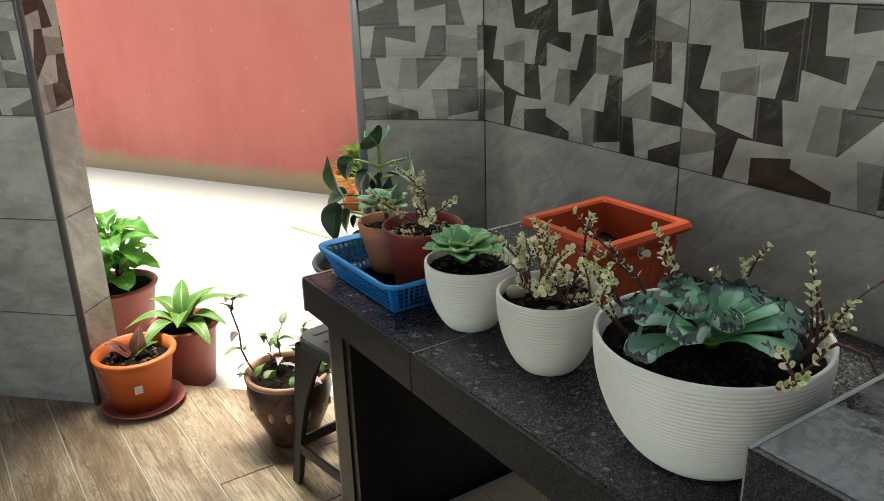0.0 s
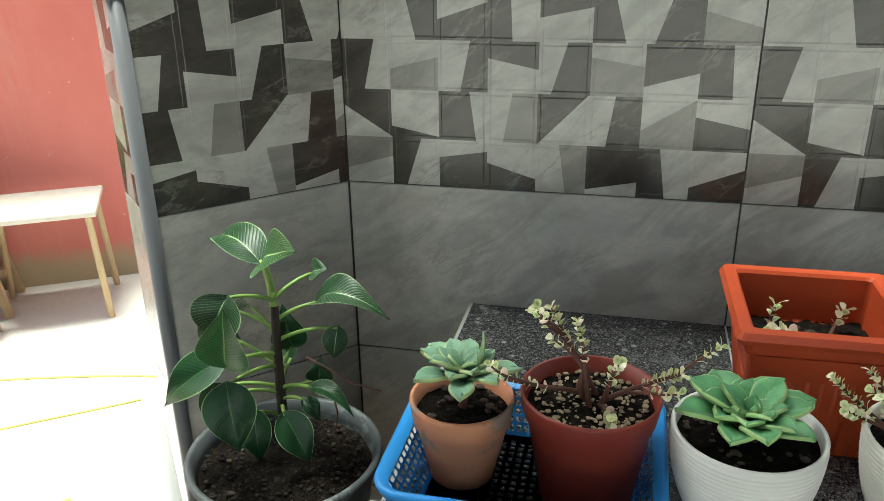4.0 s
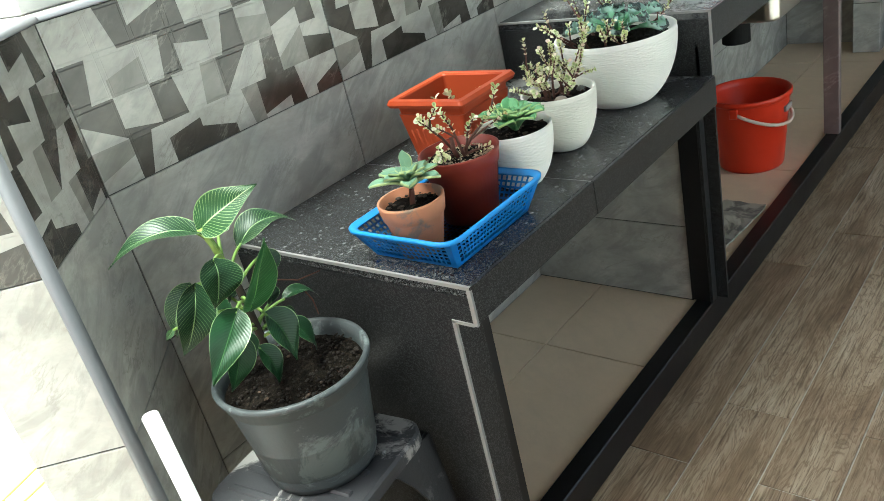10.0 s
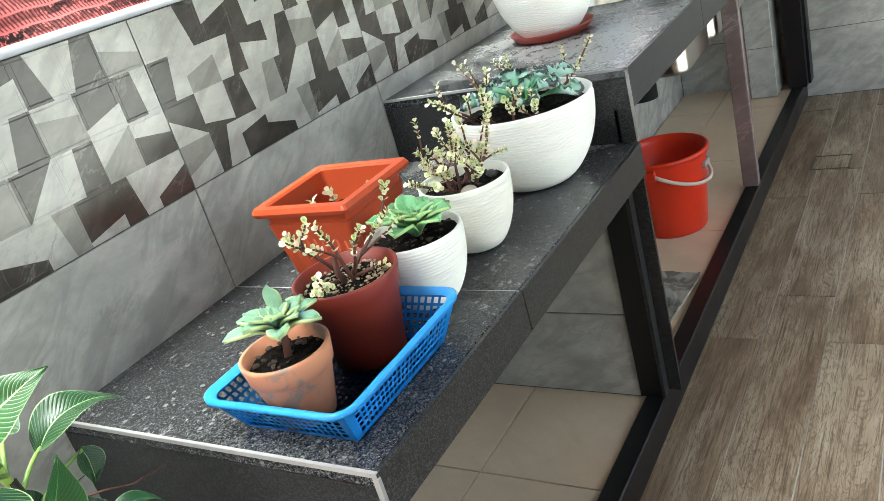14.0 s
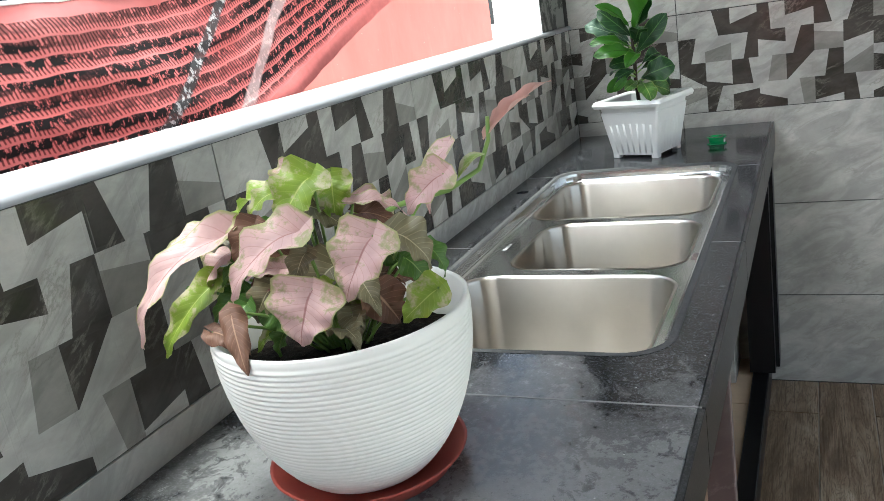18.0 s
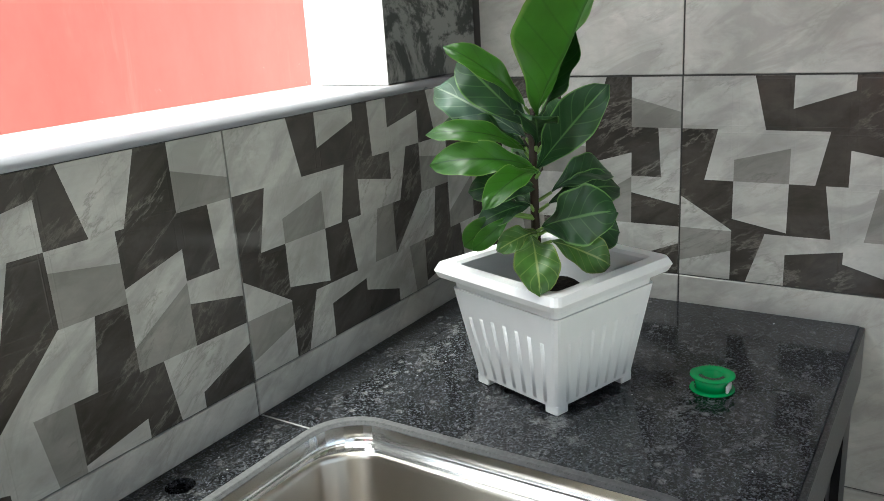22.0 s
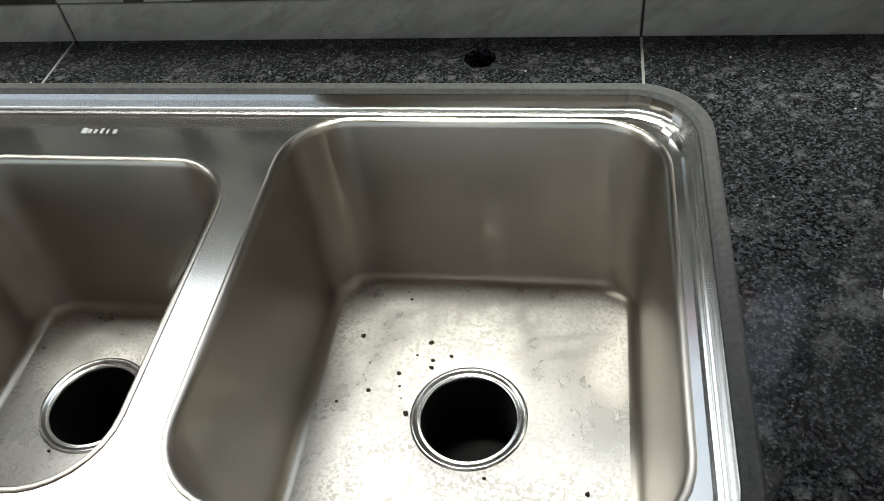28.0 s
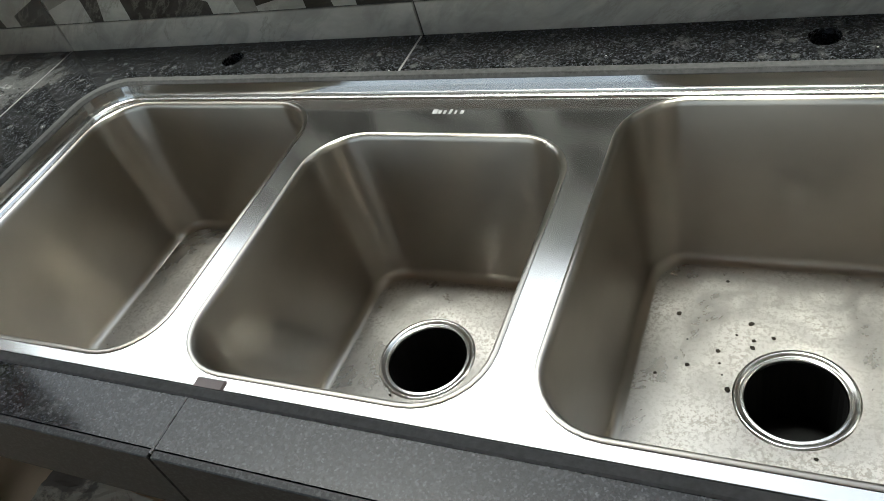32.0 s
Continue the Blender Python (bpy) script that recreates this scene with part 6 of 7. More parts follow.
M_PINK = leaf_material("dusty_pink_leaf", (0.52, 0.345, 0.325), (0.30, 0.14, 0.13), edge=(0.30, 0.32, 0.12), blotch=(0.22, 0.27, 0.08), rough=0.45, side_amount=0.45, subsurface=0.15, vein_width=0.012)
M_LIME = leaf_material("lime_green_leaf", (0.20, 0.29, 0.035), (0.42, 0.48, 0.12), blotch=(0.48, 0.40, 0.28), rough=0.42, side_amount=0.4, subsurface=0.25, vein_width=0.012)
M_OLIVE = leaf_material("olive_leaf_with_pale_veins", (0.15, 0.13, 0.07), (0.36, 0.33, 0.20), rough=0.45, side_amount=0.5, vein_width=0.012)
M_GREENLEAF = leaf_material("mid_green_leaf", (0.06, 0.13, 0.02), (0.22, 0.32, 0.08), rough=0.42, side_amount=0.4, subsurface=0.2, vein_width=0.012)
M_WITHER = leaf_material("withered_brown_leaf", (0.13, 0.065, 0.04), (0.30, 0.18, 0.11), rough=0.6, side_amount=0.4)
M_SALMON = leaf_material("furled_salmon_leaf", (0.52, 0.32, 0.27), (0.66, 0.40, 0.30), rough=0.45, side_amount=0.3, subsurface=0.15)


def Y(base, tip, w, mat, c, u, **kw):
    root = (base[0] * 0.2, base[1] * 0.2, 0.14)
    add_stem(syn, [root, base], 0.0018, 0.8, bow=0.25)
    kw.setdefault("lobe", 0.22)
    kw.setdefault("wave", 0.13)
    kw.setdefault("fold", 0.32)
    add_leaf(syn, mat, base, tip, w * 1.0, "heart", face=toward(c * 0.8, u + 0.1, (0.0, -1.0)), **kw)


Y((-0.093, -0.021, 0.277), (-0.204, -0.053, 0.204), 0.040, M_PINK, 0.6, 0.75, sag=0.35)
Y((-0.099, 0.019, 0.270), (-0.177, 0.017, 0.266), 0.026, M_PINK, 0.5, 0.85, sag=0.4)
Y((-0.117, -0.012, 0.230), (-0.181, -0.033, 0.170), 0.034, M_LIME, 0.75, 0.5, sag=0.2)
Y((-0.015, -0.060, 0.280), (-0.087, -0.091, 0.244), 0.054, M_PINK, 0.6, 0.7, sag=0.3)
Y((-0.060, -0.031, 0.287), (-0.082, -0.051, 0.254), 0.034, M_WITHER, 0.8, 0.4, sag=0.2)
Y((0.053, -0.069, 0.267), (0.020, -0.100, 0.223), 0.064, M_PINK, 0.75, 0.6, sag=0.25)
Y((-0.008, -0.090, 0.232), (-0.027, -0.110, 0.188), 0.072, M_PINK, 0.8, 0.5, sag=0.3)
Y((0.069, -0.049, 0.262), (0.106, -0.058, 0.229), 0.046, M_OLIVE, 0.6, 0.75, sag=0.35)
Y((0.105, -0.069, 0.207), (0.066, -0.079, 0.184), 0.040, M_LIME, 0.8, 0.5, sag=0.15)
Y((-0.088, -0.081, 0.217), (-0.076, -0.121, 0.173), 0.026, M_WITHER, 0.9, 0.2, sag=0.1, curl=0.6)
Y((-0.115, -0.062, 0.197), (-0.079, -0.081, 0.181), 0.026, M_WITHER, 0.6, 0.7, sag=0.25, curl=0.5)
Y((-0.002, -0.000, 0.319), (-0.039, -0.031, 0.282), 0.058, M_LIME, 0.7, 0.6, sag=0.25)
Y((-0.019, 0.020, 0.324), (-0.044, 0.009, 0.299), 0.040, M_PINK, 0.6, 0.7, sag=0.25)
Y((0.015, 0.020, 0.311), (0.013, 0.000, 0.270), 0.044, M_LIME, 0.8, 0.5, sag=0.2)
Y((-0.039, -0.001, 0.309), (-0.072, -0.011, 0.292), 0.028, M_LIME, 0.6, 0.7, sag=0.3)
Y((-0.069, -0.021, 0.287), (-0.088, -0.031, 0.258), 0.026, M_LIME, 0.7, 0.5, sag=0.3)
Y((0.127, -0.018, 0.304), (0.084, -0.029, 0.277), 0.044, M_PINK, 0.75, 0.6, sag=0.25)
Y((0.033, 0.000, 0.285), (0.086, 0.001, 0.274), 0.022, M_PINK, 0.4, 0.9, sag=0.3)
Y((0.042, -0.049, 0.208), (0.065, -0.049, 0.170), 0.046, M_WITHER, 0.75, 0.5, sag=0.25)
Y((0.028, -0.030, 0.209), (0.037, -0.029, 0.172), 0.046, M_OLIVE, 0.75, 0.5, sag=0.25)
Y((-0.086, -0.021, 0.219), (-0.123, -0.032, 0.200), 0.030, M_GREENLEAF, 0.7, 0.6, sag=0.3)
Y((-0.079, -0.051, 0.216), (-0.107, -0.062, 0.185), 0.030, M_GREENLEAF, 0.8, 0.5, sag=0.3)
Y((-0.054, -0.041, 0.226), (-0.077, -0.051, 0.196), 0.034, M_OLIVE, 0.8, 0.5, sag=0.3)
Y((-0.127, 0.008, 0.216), (-0.163, -0.002, 0.202), 0.030, M_GREENLEAF, 0.7, 0.6, sag=0.3)
Y((-0.094, -0.001, 0.257), (-0.133, -0.012, 0.227), 0.036, M_PINK, 0.6, 0.7, sag=0.3)
Y((0.076, -0.029, 0.230), (0.095, -0.029, 0.204), 0.036, M_GREENLEAF, 0.7, 0.6, sag=0.3)
Y((-0.058, -0.051, 0.205), (-0.044, -0.061, 0.184), 0.030, M_GREENLEAF, 0.8, 0.5, sag=0.2)
Y((0.01, -0.03, 0.235), (-0.03, -0.055, 0.200), 0.050, M_OLIVE, 0.7, 0.6, sag=0.3)
Y((-0.04, -0.02, 0.245), (-0.075, -0.04, 0.215), 0.045, M_WITHER, 0.7, 0.6, sag=0.3)
Y((0.04, 0.0, 0.245), (0.075, -0.01, 0.215), 0.045, M_GREENLEAF, 0.6, 0.7, sag=0.3)
Y((-0.02, 0.01, 0.29), (0.025, 0.0, 0.262), 0.045, M_OLIVE, 0.6, 0.7, sag=0.3)
g = random.Random(171)
for k in range(26):
    a = g.uniform(0, 6.28)
    b = Vector((g.uniform(0.02, 0.10) * math.cos(a), g.uniform(0.02, 0.09) * math.sin(a), g.uniform(0.175, 0.275)))
    d = Vector((math.cos(a) + g.uniform(-0.5, 0.5), math.sin(a) + g.uniform(-0.5, 0.5), g.uniform(-0.9, 0.1))).normalized()
    Y(b, b + d * g.uniform(0.028, 0.048), g.uniform(0.022, 0.036), g.choice((M_GREENLEAF, M_GREENLEAF, M_OLIVE, M_WITHER, M_LIME, M_PINK)), g.uniform(0.2, 0.8), 0.7, sag=0.3)
Y((-0.05, 0.05, 0.300), (-0.11, 0.075, 0.275), 0.046, M_LIME, 0.4, 0.8, sag=0.3)
Y((0.03, 0.06, 0.275), (0.065, 0.10, 0.240), 0.050, M_PINK, -0.3, 0.8, sag=0.3)
Y((-0.04, 0.08, 0.250), (-0.08, 0.13, 0.215), 0.050, M_GREENLEAF, -0.5, 0.7, sag=0.3)
add_stem(syn, [(0.0, 0.0, 0.20), (0.03, 0.02, 0.255), (0.075, 0.04, 0.268), (0.130, 0.055, 0.272), (0.166, 0.06, 0.288), (0.180, 0.06, 0.318), (0.182, 0.06, 0.342)], 0.0036, 0.6)
add_leaf(syn, M_PINK, (0.135, 0.05, 0.318), (0.100, 0.025, 0.262), 0.038, "heart", 0, sag=0.25, lobe=0.2)
add_leaf(syn, M_LIME, (0.172, 0.055, 0.305), (0.140, 0.04, 0.290), 0.030, "heart", 0, sag=0.2)
add_leaf(syn, M_SALMON, (0.180, 0.06, 0.322), (0.252, 0.07, 0.372), 0.014, "oval", 30, sag=0.12, fold=1.4, wave=0.2)
add_leaf(syn, M_SALMON, (0.175, 0.06, 0.318), (0.226, 0.065, 0.360), 0.012, "oval", -40, sag=0.12, fold=1.2, wave=0.2)

fig = square_pot(3.234, -0.279, ZC, -18, 0.0900, 0.068, 0.160, M_WHITEPLASTIC, "white fluted square planter with a young fiddle-leaf fig", "potted_fig", lip=0.018, ribs=7, feet=True, soil_z=0.66)
fig["category"] = "potted plant"
M_FIG = leaf_material("glossy_fig_leaf", (0.010, 0.040, 0.009), (0.07, 0.15, 0.04), edge=(0.10, 0.20, 0.05), rough=0.50, side_veins=6.0, side_amount=0.35, vein_width=0.018)
M_FIG_NEW = leaf_material("bright_fig_leaf", (0.034, 0.118, 0.009), (0.015, 0.05, 0.008), edge=(0.14, 0.24, 0.05), rough=0.36, side_veins=6.0, side_amount=0.45, vein_width=0.018, subsurface=0.4)
M_FIG_OLD = leaf_material("yellowing_fig_leaf", (0.045, 0.105, 0.018), (0.20, 0.26, 0.08), edge=(0.16, 0.20, 0.05), rough=0.35, side_veins=6.0, side_amount=0.5, vary=0.45)
# leaf coordinates follow the room's axes, not the turned planter
fig_axes = Matrix.Rotation(radians(18), 4, "Z") @ Matrix.Translation((-0.010, 0.003, 0))
add_stem(fig, [fig_axes @ Vector(v) for v in ((-0.001, 0.001, 0.09), (-0.006, 0.006, 0.16), (-0.008, 0.008, 0.206), (-0.012, 0.006, 0.26), (-0.009, 0.008, 0.315), (-0.010, 0.006, 0.342))], 0.0056, 0.8, M_BARK, "trunk")
# a dark leaf with the bluish sheen of reflected light put into its colour
M_FIG_SHEEN = leaf_material("sheen_grey_green_fig_leaf", (0.050, 0.095, 0.060), (0.20, 0.27, 0.18), edge=(0.10, 0.18, 0.08), rough=0.46, side_veins=6.0, side_amount=0.5, vein_width=0.018)


def F(base, tip, w, mat, face, **kw):
    b, t = fig_axes @ Vector(base), fig_axes @ Vector(tip)
    kw.setdefault("wave", 0.06)
    kw.setdefault("fold", 0.16)
    z = min(0.335, max(0.14, base[2] - 0.012))
    add_stem(fig, [fig_axes @ Vector((-0.009, 0.007, z)), b], 0.0024, 0.8)
    add_leaf(fig, mat, b, t, w * 1.06, "obovate", face=fig_axes.to_3x3() @ Vector(face), n=18, **kw)


F((-0.012, 0.000, 0.335), (-0.041, -0.088, 0.478), 0.128, M_FIG_NEW, (0.22, 0.80, 0.55), sag=0.04, fold=0.55, wave=0.03)
F((-0.004, 0.004, 0.330), (0.010, -0.040, 0.430), 0.050, M_FIG, (0.3, -0.6, 0.6), sag=0.05, fold=0.5)
F((-0.018, 0.012, 0.345), (-0.070, 0.075, 0.421), 0.036, M_FIG_NEW, (-0.6, -0.5, 0.6), sag=0.2, fold=0.4)
F((-0.007, 0.017, 0.308), (-0.028, 0.125, 0.372), 0.062, M_FIG_SHEEN, (-0.75, -0.5, 0.5), sag=0.12, wave=0.12)
F((-0.008, 0.018, 0.298), (-0.060, 0.105, 0.330), 0.050, M_FIG, (-0.5, -0.4, 0.8), sag=0.25, wave=0.1)
F((-0.008, 0.018, 0.292), (-0.085, 0.093, 0.333), 0.034, M_FIG_NEW, (-0.6, -0.4, 0.7), sag=0.3)
F((-0.020, 0.002, 0.277), (-0.100, 0.084, 0.299), 0.048, M_FIG_NEW, (-0.55, -0.65, 0.55), sag=0.28)
F((-0.014, 0.000, 0.275), (-0.030, -0.086, 0.368), 0.056, M_FIG, (-0.75, -0.35, 0.35), sag=0.12, fold=0.35)
F((-0.022, -0.006, 0.272), (-0.132, 0.000, 0.268), 0.040, M_FIG_NEW, (-0.15, -0.35, 1.0), sag=0.22, fold=0.3)
F((0.000, -0.010, 0.245), (0.073, -0.058, 0.268), 0.050, M_FIG, (-0.35, -0.5, 0.75), sag=0.35, fold=0.3)
F((-0.004, -0.008, 0.232), (0.055, -0.075, 0.250), 0.052, M_FIG, (-0.5, -0.5, 0.6), sag=0.3)
F((-0.028, -0.012, 0.210), (-0.036, -0.096, 0.240), 0.078, M_FIG, (-0.80, -0.35, 0.55), sag=0.18, fold=0.08)
F((-0.018, 0.008, 0.232), (-0.068, 0.050, 0.222), 0.036, M_FIG, (-0.5, -0.5, 0.7), sag=0.3)
F((-0.040, 0.028, 0.228), (-0.070, 0.072, 0.190), 0.034, M_FIG_NEW, (-0.7, -0.5, 0.4), sag=0.3)
F((-0.045, 0.020, 0.226), (-0.082, 0.050, 0.192), 0.024, M_FIG_NEW, (-0.8, -0.5, 0.3), sag=0.3)
F((-0.016, 0.002, 0.200), (-0.072, 0.020, 0.196), 0.034, M_FIG_OLD, (-0.5, -0.5, 0.6), sag=0.25)
F((-0.055, -0.010, 0.206), (-0.116, -0.050, 0.172), 0.056, M_FIG_OLD, (-0.70, -0.45, 0.5), sag=0.22, fold=0.12)
F((-0.020, -0.018, 0.192), (0.004, -0.082, 0.166), 0.050, M_FIG_OLD, (-0.65, -0.55, 0.5), sag=0.2)
F((-0.004, -0.014, 0.205), (0.044, -0.080, 0.196), 0.064, M_FIG, (-0.6, -0.6, 0.5), sag=0.25)
F((-0.010, 0.012, 0.322), (-0.036, 0.085, 0.402), 0.060, M_FIG, (-0.8, -0.2, 0.4), sag=0.12)
F((-0.012, 0.002, 0.300), (-0.078, -0.030, 0.352), 0.054, M_FIG, (-0.5, -0.3, 0.7), sag=0.2)
F((-0.012, 0.004, 0.250), (-0.070, 0.055, 0.262), 0.050, M_FIG, (-0.6, -0.4, 0.6), sag=0.25)
F((0.004, 0.010, 0.260), (0.075, 0.055, 0.285), 0.056, M_FIG, (-0.4, -0.3, 0.8), sag=0.3)
F((0.004, 0.016, 0.225), (0.030, 0.085, 0.235), 0.050, M_FIG, (-0.3, -0.3, 0.9), sag=0.3)
F((0.004, 0.000, 0.300), (0.072, -0.008, 0.350), 0.052, M_FIG, (-0.4, -0.3, 0.8), sag=0.3)

M_TAPE = plain("clear_green_plastic", (0.010, 0.26, 0.07), 0.15, vary=0.05)
tape = empty("tape_roll", pose(3.294, -0.458, ZC + 0.0005), "clear green plastic spool of white thread tape on the counter", "tape roll")
for z in (0.0, 0.0175):
    part("flange", lathe_bm([(0.0125, z), (0.0255, z), (0.0265, z + 0.0011), (0.0255, z + 0.0022), (0.0125, z + 0.0022), (0.0125, z)], 40), M_TAPE, tape, smooth=True)
part("core", lathe_bm([(0.0125, 0.002), (0.0205, 0.002), (0.0205, 0.0176), (0.0125, 0.0176), (0.0125, 0.002)], 36), M_TAPE, tape, smooth=True)
part("tape_end", box_bm(-0.017, 0.001, -0.0225, -0.0195, 0.0045, 0.0135, 0.001), M_WHITEPLASTIC, tape, "white loose end")

# ---- doorway pots and yard ----
def round_pot(name, x, y, z, h, r1, r0, mat, label, lip=0.016, soil_in=0.02):
    p = frame_at(x, y, z, 0, label, "potted plant", name)
    part("pot", lathe_bm([(0, 0.003), (r0 * 0.95, 0.003), (r0, 0), (r0 + (r1 - r0) * 0.8, h * 0.80), (r1 - 0.004, h * 0.82), (r1, h - lip), (r1 + 0.008, h - lip + 0.002), (r1 + 0.010, h - 0.004), (r1 + 0.006, h), (r1 - 0.006, h), (r1 - 0.012, h * 0.8), (r0, 0.02), (0, 0.02)], 48), mat, p, smooth=True)
    soil(p, r1 - 0.012, h - soil_in, 0.006, int(x * 50) % 17)
    return p


M_ORPOT = plain("orange_glazed_plastic", (0.56, 0.135, 0.035), 0.42, vary=0.08)
M_MAROON = plain("dull_maroon_plastic", (0.26, 0.070, 0.055), 0.5, vary=0.12)
M_BRIGHT = leaf_material("bright_strap_leaf", (0.20, 0.34, 0.05), (0.40, 0.50, 0.18), rough=0.4, side_amount=0.1, subsurface=0.2)
M_DARKRED = leaf_material("dark_red_leaf", (0.10, 0.022, 0.016), (0.18, 0.09, 0.05), rough=0.45)

s2 = tagged(link("plant_saucer", lathe_bm([(0, 0), (0.10, 0), (0.104, 0.002), (0.122, 0.016), (0.124, 0.019), (0.119, 0.0185), (0.1, 0.006), (0, 0.005)], 48), plain("pinkish_red_plastic", (0.36, 0.11, 0.10), 0.5), smooth=True), "pinkish red plastic saucer on the plank floor", "saucer")
s2.location = (-0.785, -0.742, 0.0005)
p = round_pot("potted_seedling", -0.80, -0.745, 0.006, 0.175, 0.115, 0.085, M_ORPOT, "orange plastic pot with a dark red seedling on a saucer", soil_in=0.035)
pebbles(p, 0.09, 0.145, 60, 71, M_CHIPS, (0.003, 0.008))
part("price_sticker", box_bm(0.0965, 0.1015, -0.036, -0.012, 0.075, 0.10), plain("white_sticker", (0.7, 0.68, 0.62), 0.6), p, "small white price sticker")
add_leaf(p, M_DARKRED, (-0.02, -0.01, 0.15), (-0.075, -0.055, 0.20), 0.05, roll=30)
add_leaf(p, M_DARKRED, (-0.01, -0.01, 0.15), (-0.03, -0.07, 0.205), 0.045, roll=-20)
add_leaf(p, M_WITHER, (0.0, 0.01, 0.15), (-0.02, 0.03, 0.24), 0.05, roll=20)
add_leaf(p, M_GREENLEAF, (0.0, 0.0, 0.15), (0.02, 0.065, 0.195), 0.055, roll=0)

p = round_pot("potted_bromeliad", -0.93, -0.555, -0.045, 0.215, 0.105, 0.08, M_MAROON, "dull maroon pot with a bright strap-leaved plant")
M_BROM = leaf_material("mid_green_strap_leaf", (0.10, 0.20, 0.035), (0.36, 0.42, 0.16), edge=(0.36, 0.42, 0.14), rough=0.4, side_amount=0.1, subsurface=0.2)
for k, (a, l, e) in enumerate(((10, 0.17, 0.15), (60, 0.18, 0.7), (120, 0.13, 0.7), (200, 0.17, 0.5), (250, 0.17, 0.3), (300, 0.18, 0.2), (340, 0.15, 0.7), (160, 0.13, 1.0), (35, 0.16, 0.4), (100, 0.11, 1.1))):
    q = radians(a)
    add_leaf(p, M_BROM, (0.012 * math.cos(q), 0.012 * math.sin(q), 0.20), (l * math.cos(q), l * math.sin(q), 0.20 + l * e), 0.058, "oval", sag=0.40, fold=0.30)

p = round_pot("potted_fig", -1.36, -0.66, -0.045, 0.24, 0.13, 0.095, M_MAROON, "dull red pot with a bright fiddle-leaf fig outside the door")
add_stem(p, [(0, 0, 0.2), (0.0, 0.01, 0.32), (0.0, 0.0, 0.42)], 0.008, 0.7, M_BARK, "trunk")
M_SUNNY = leaf_material("sunlit_fig_leaf", (0.085, 0.24, 0.025), (0.24, 0.40, 0.10), rough=0.4, side_veins=6.0, side_amount=0.4, subsurface=0.3)
g = random.Random(77)
for k in range(18):
    q, z = k * 2.4, 0.24 + 0.011 * k
    add_leaf(p, M_SUNNY, (0.01 * math.cos(q), 0.01 * math.sin(q), z), (0.15 * math.cos(q), 0.15 * math.sin(q), z + 0.06), 0.12, "obovate", roll=g.uniform(-15, 15), sag=0.35, wave=0.1)

# brown glazed jar with a trailing plant, beside the stool
M_JAR = stained_plaster("brown_glazed_jar", (0.11, 0.050, 0.030), (0.045, 0.020, 0.014), 0.45, 0.3)
M_JARRIM = plain("tan_glaze", (0.36, 0.20, 0.12), 0.35)
M_TRAIL = leaf_material("purple_green_trailing_leaf", (0.14, 0.17, 0.07), (0.34, 0.36, 0.24), rough=0.4, side_amount=0.2)
M_TRAIL2 = leaf_material("silver_purple_leaf", (0.30, 0.24, 0.26), (0.40, 0.36, 0.36), rough=0.4, side_amount=0.2)
p = frame_at(-0.335, -0.440, 0.0, 0, "brown glazed jar with a straggling trailing plant on the plank floor", "potted plant", "potted_trailing_plant")
part("pot", lathe_bm([(0, 0.003), (0.060, 0.003), (0.063, 0), (0.075, 0.03), (0.105, 0.10), (0.118, 0.16), (0.114, 0.195), (0.112, 0.2), (0.105, 0.2), (0.105, 0.17), (0.06, 0.03), (0, 0.03)], 56), M_JAR, p, smooth=True)
part("rim", lathe_bm([(0.112, 0.198), (0.119, 0.203), (0.120, 0.213), (0.114, 0.218), (0.106, 0.214), (0.105, 0.198)], 56), M_JARRIM, p, "tan glazed rim", smooth=True)
for k in range(14):
    q = 2 * math.pi * k / 14
    bm = bmesh.new()
    bmesh.ops.create_icosphere(bm, subdivisions=2, radius=0.012)
    bmesh.ops.scale(bm, vec=(0.35, 0.8, 1.5), verts=bm.verts[:])
    ob = part("relief_petal", bm, M_JARRIM, p, smooth=True)
    ob.matrix_local = Matrix.Rotation(q, 4, "Z") @ Matrix.Translation((0.1105, 0, 0.125))
soil(p, 0.104, 0.185, 0.006, 23)
g = random.Random(91)
for k in range(9):
    a = g.uniform(0, 6.28)
    pts = [Vector((0.03 * math.cos(a), 0.03 * math.sin(a), 0.185))]
    d = Vector((math.cos(a) * 0.8, math.sin(a) * 0.8, 1.0)).normalized()
    for i in range(6):
        d = (d + Vector((g.uniform(-1, 1), g.uniform(-1, 1), g.uniform(-0.7, 0.3))) * 0.4).normalized()
        pts.append(pts[-1] + d * 0.025)
    add_stem(p, pts, 0.0024, 0.7, M_TWIG)
    for i in range(2, 7):
        d2 = Vector((g.uniform(-1, 1), g.uniform(-1, 1), g.uniform(-0.1, 0.8))).normalized()
        add_leaf(p, g.choice((M_TRAIL, M_TRAIL2, M_GREENLEAF)), pts[i], pts[i] + d2 * 0.05, 0.022, "ovate", sag=0.25)
tall = [(-0.03, -0.07, 0.19), (-0.06, -0.09, 0.24), (-0.085, -0.095, 0.27), (-0.07, -0.10, 0.33), (-0.085, -0.11, 0.39), (-0.06, -0.11, 0.43)]
add_stem(p, tall, 0.003, 0.7, M_TWIG)
for i, mm in ((2, M_GREENLEAF), (2, M_TRAIL), (3, M_TRAIL2), (4, M_TRAIL), (5, M_WITHER), (5, M_TRAIL)):
    d2 = Vector((g.uniform(-1, 1), g.uniform(-1, 1), g.uniform(0, 1))).normalized()
    add_leaf(p, mm, tall[i], Vector(tall[i]) + d2 * 0.055, 0.028, "ovate", sag=0.2, fold=0.4)

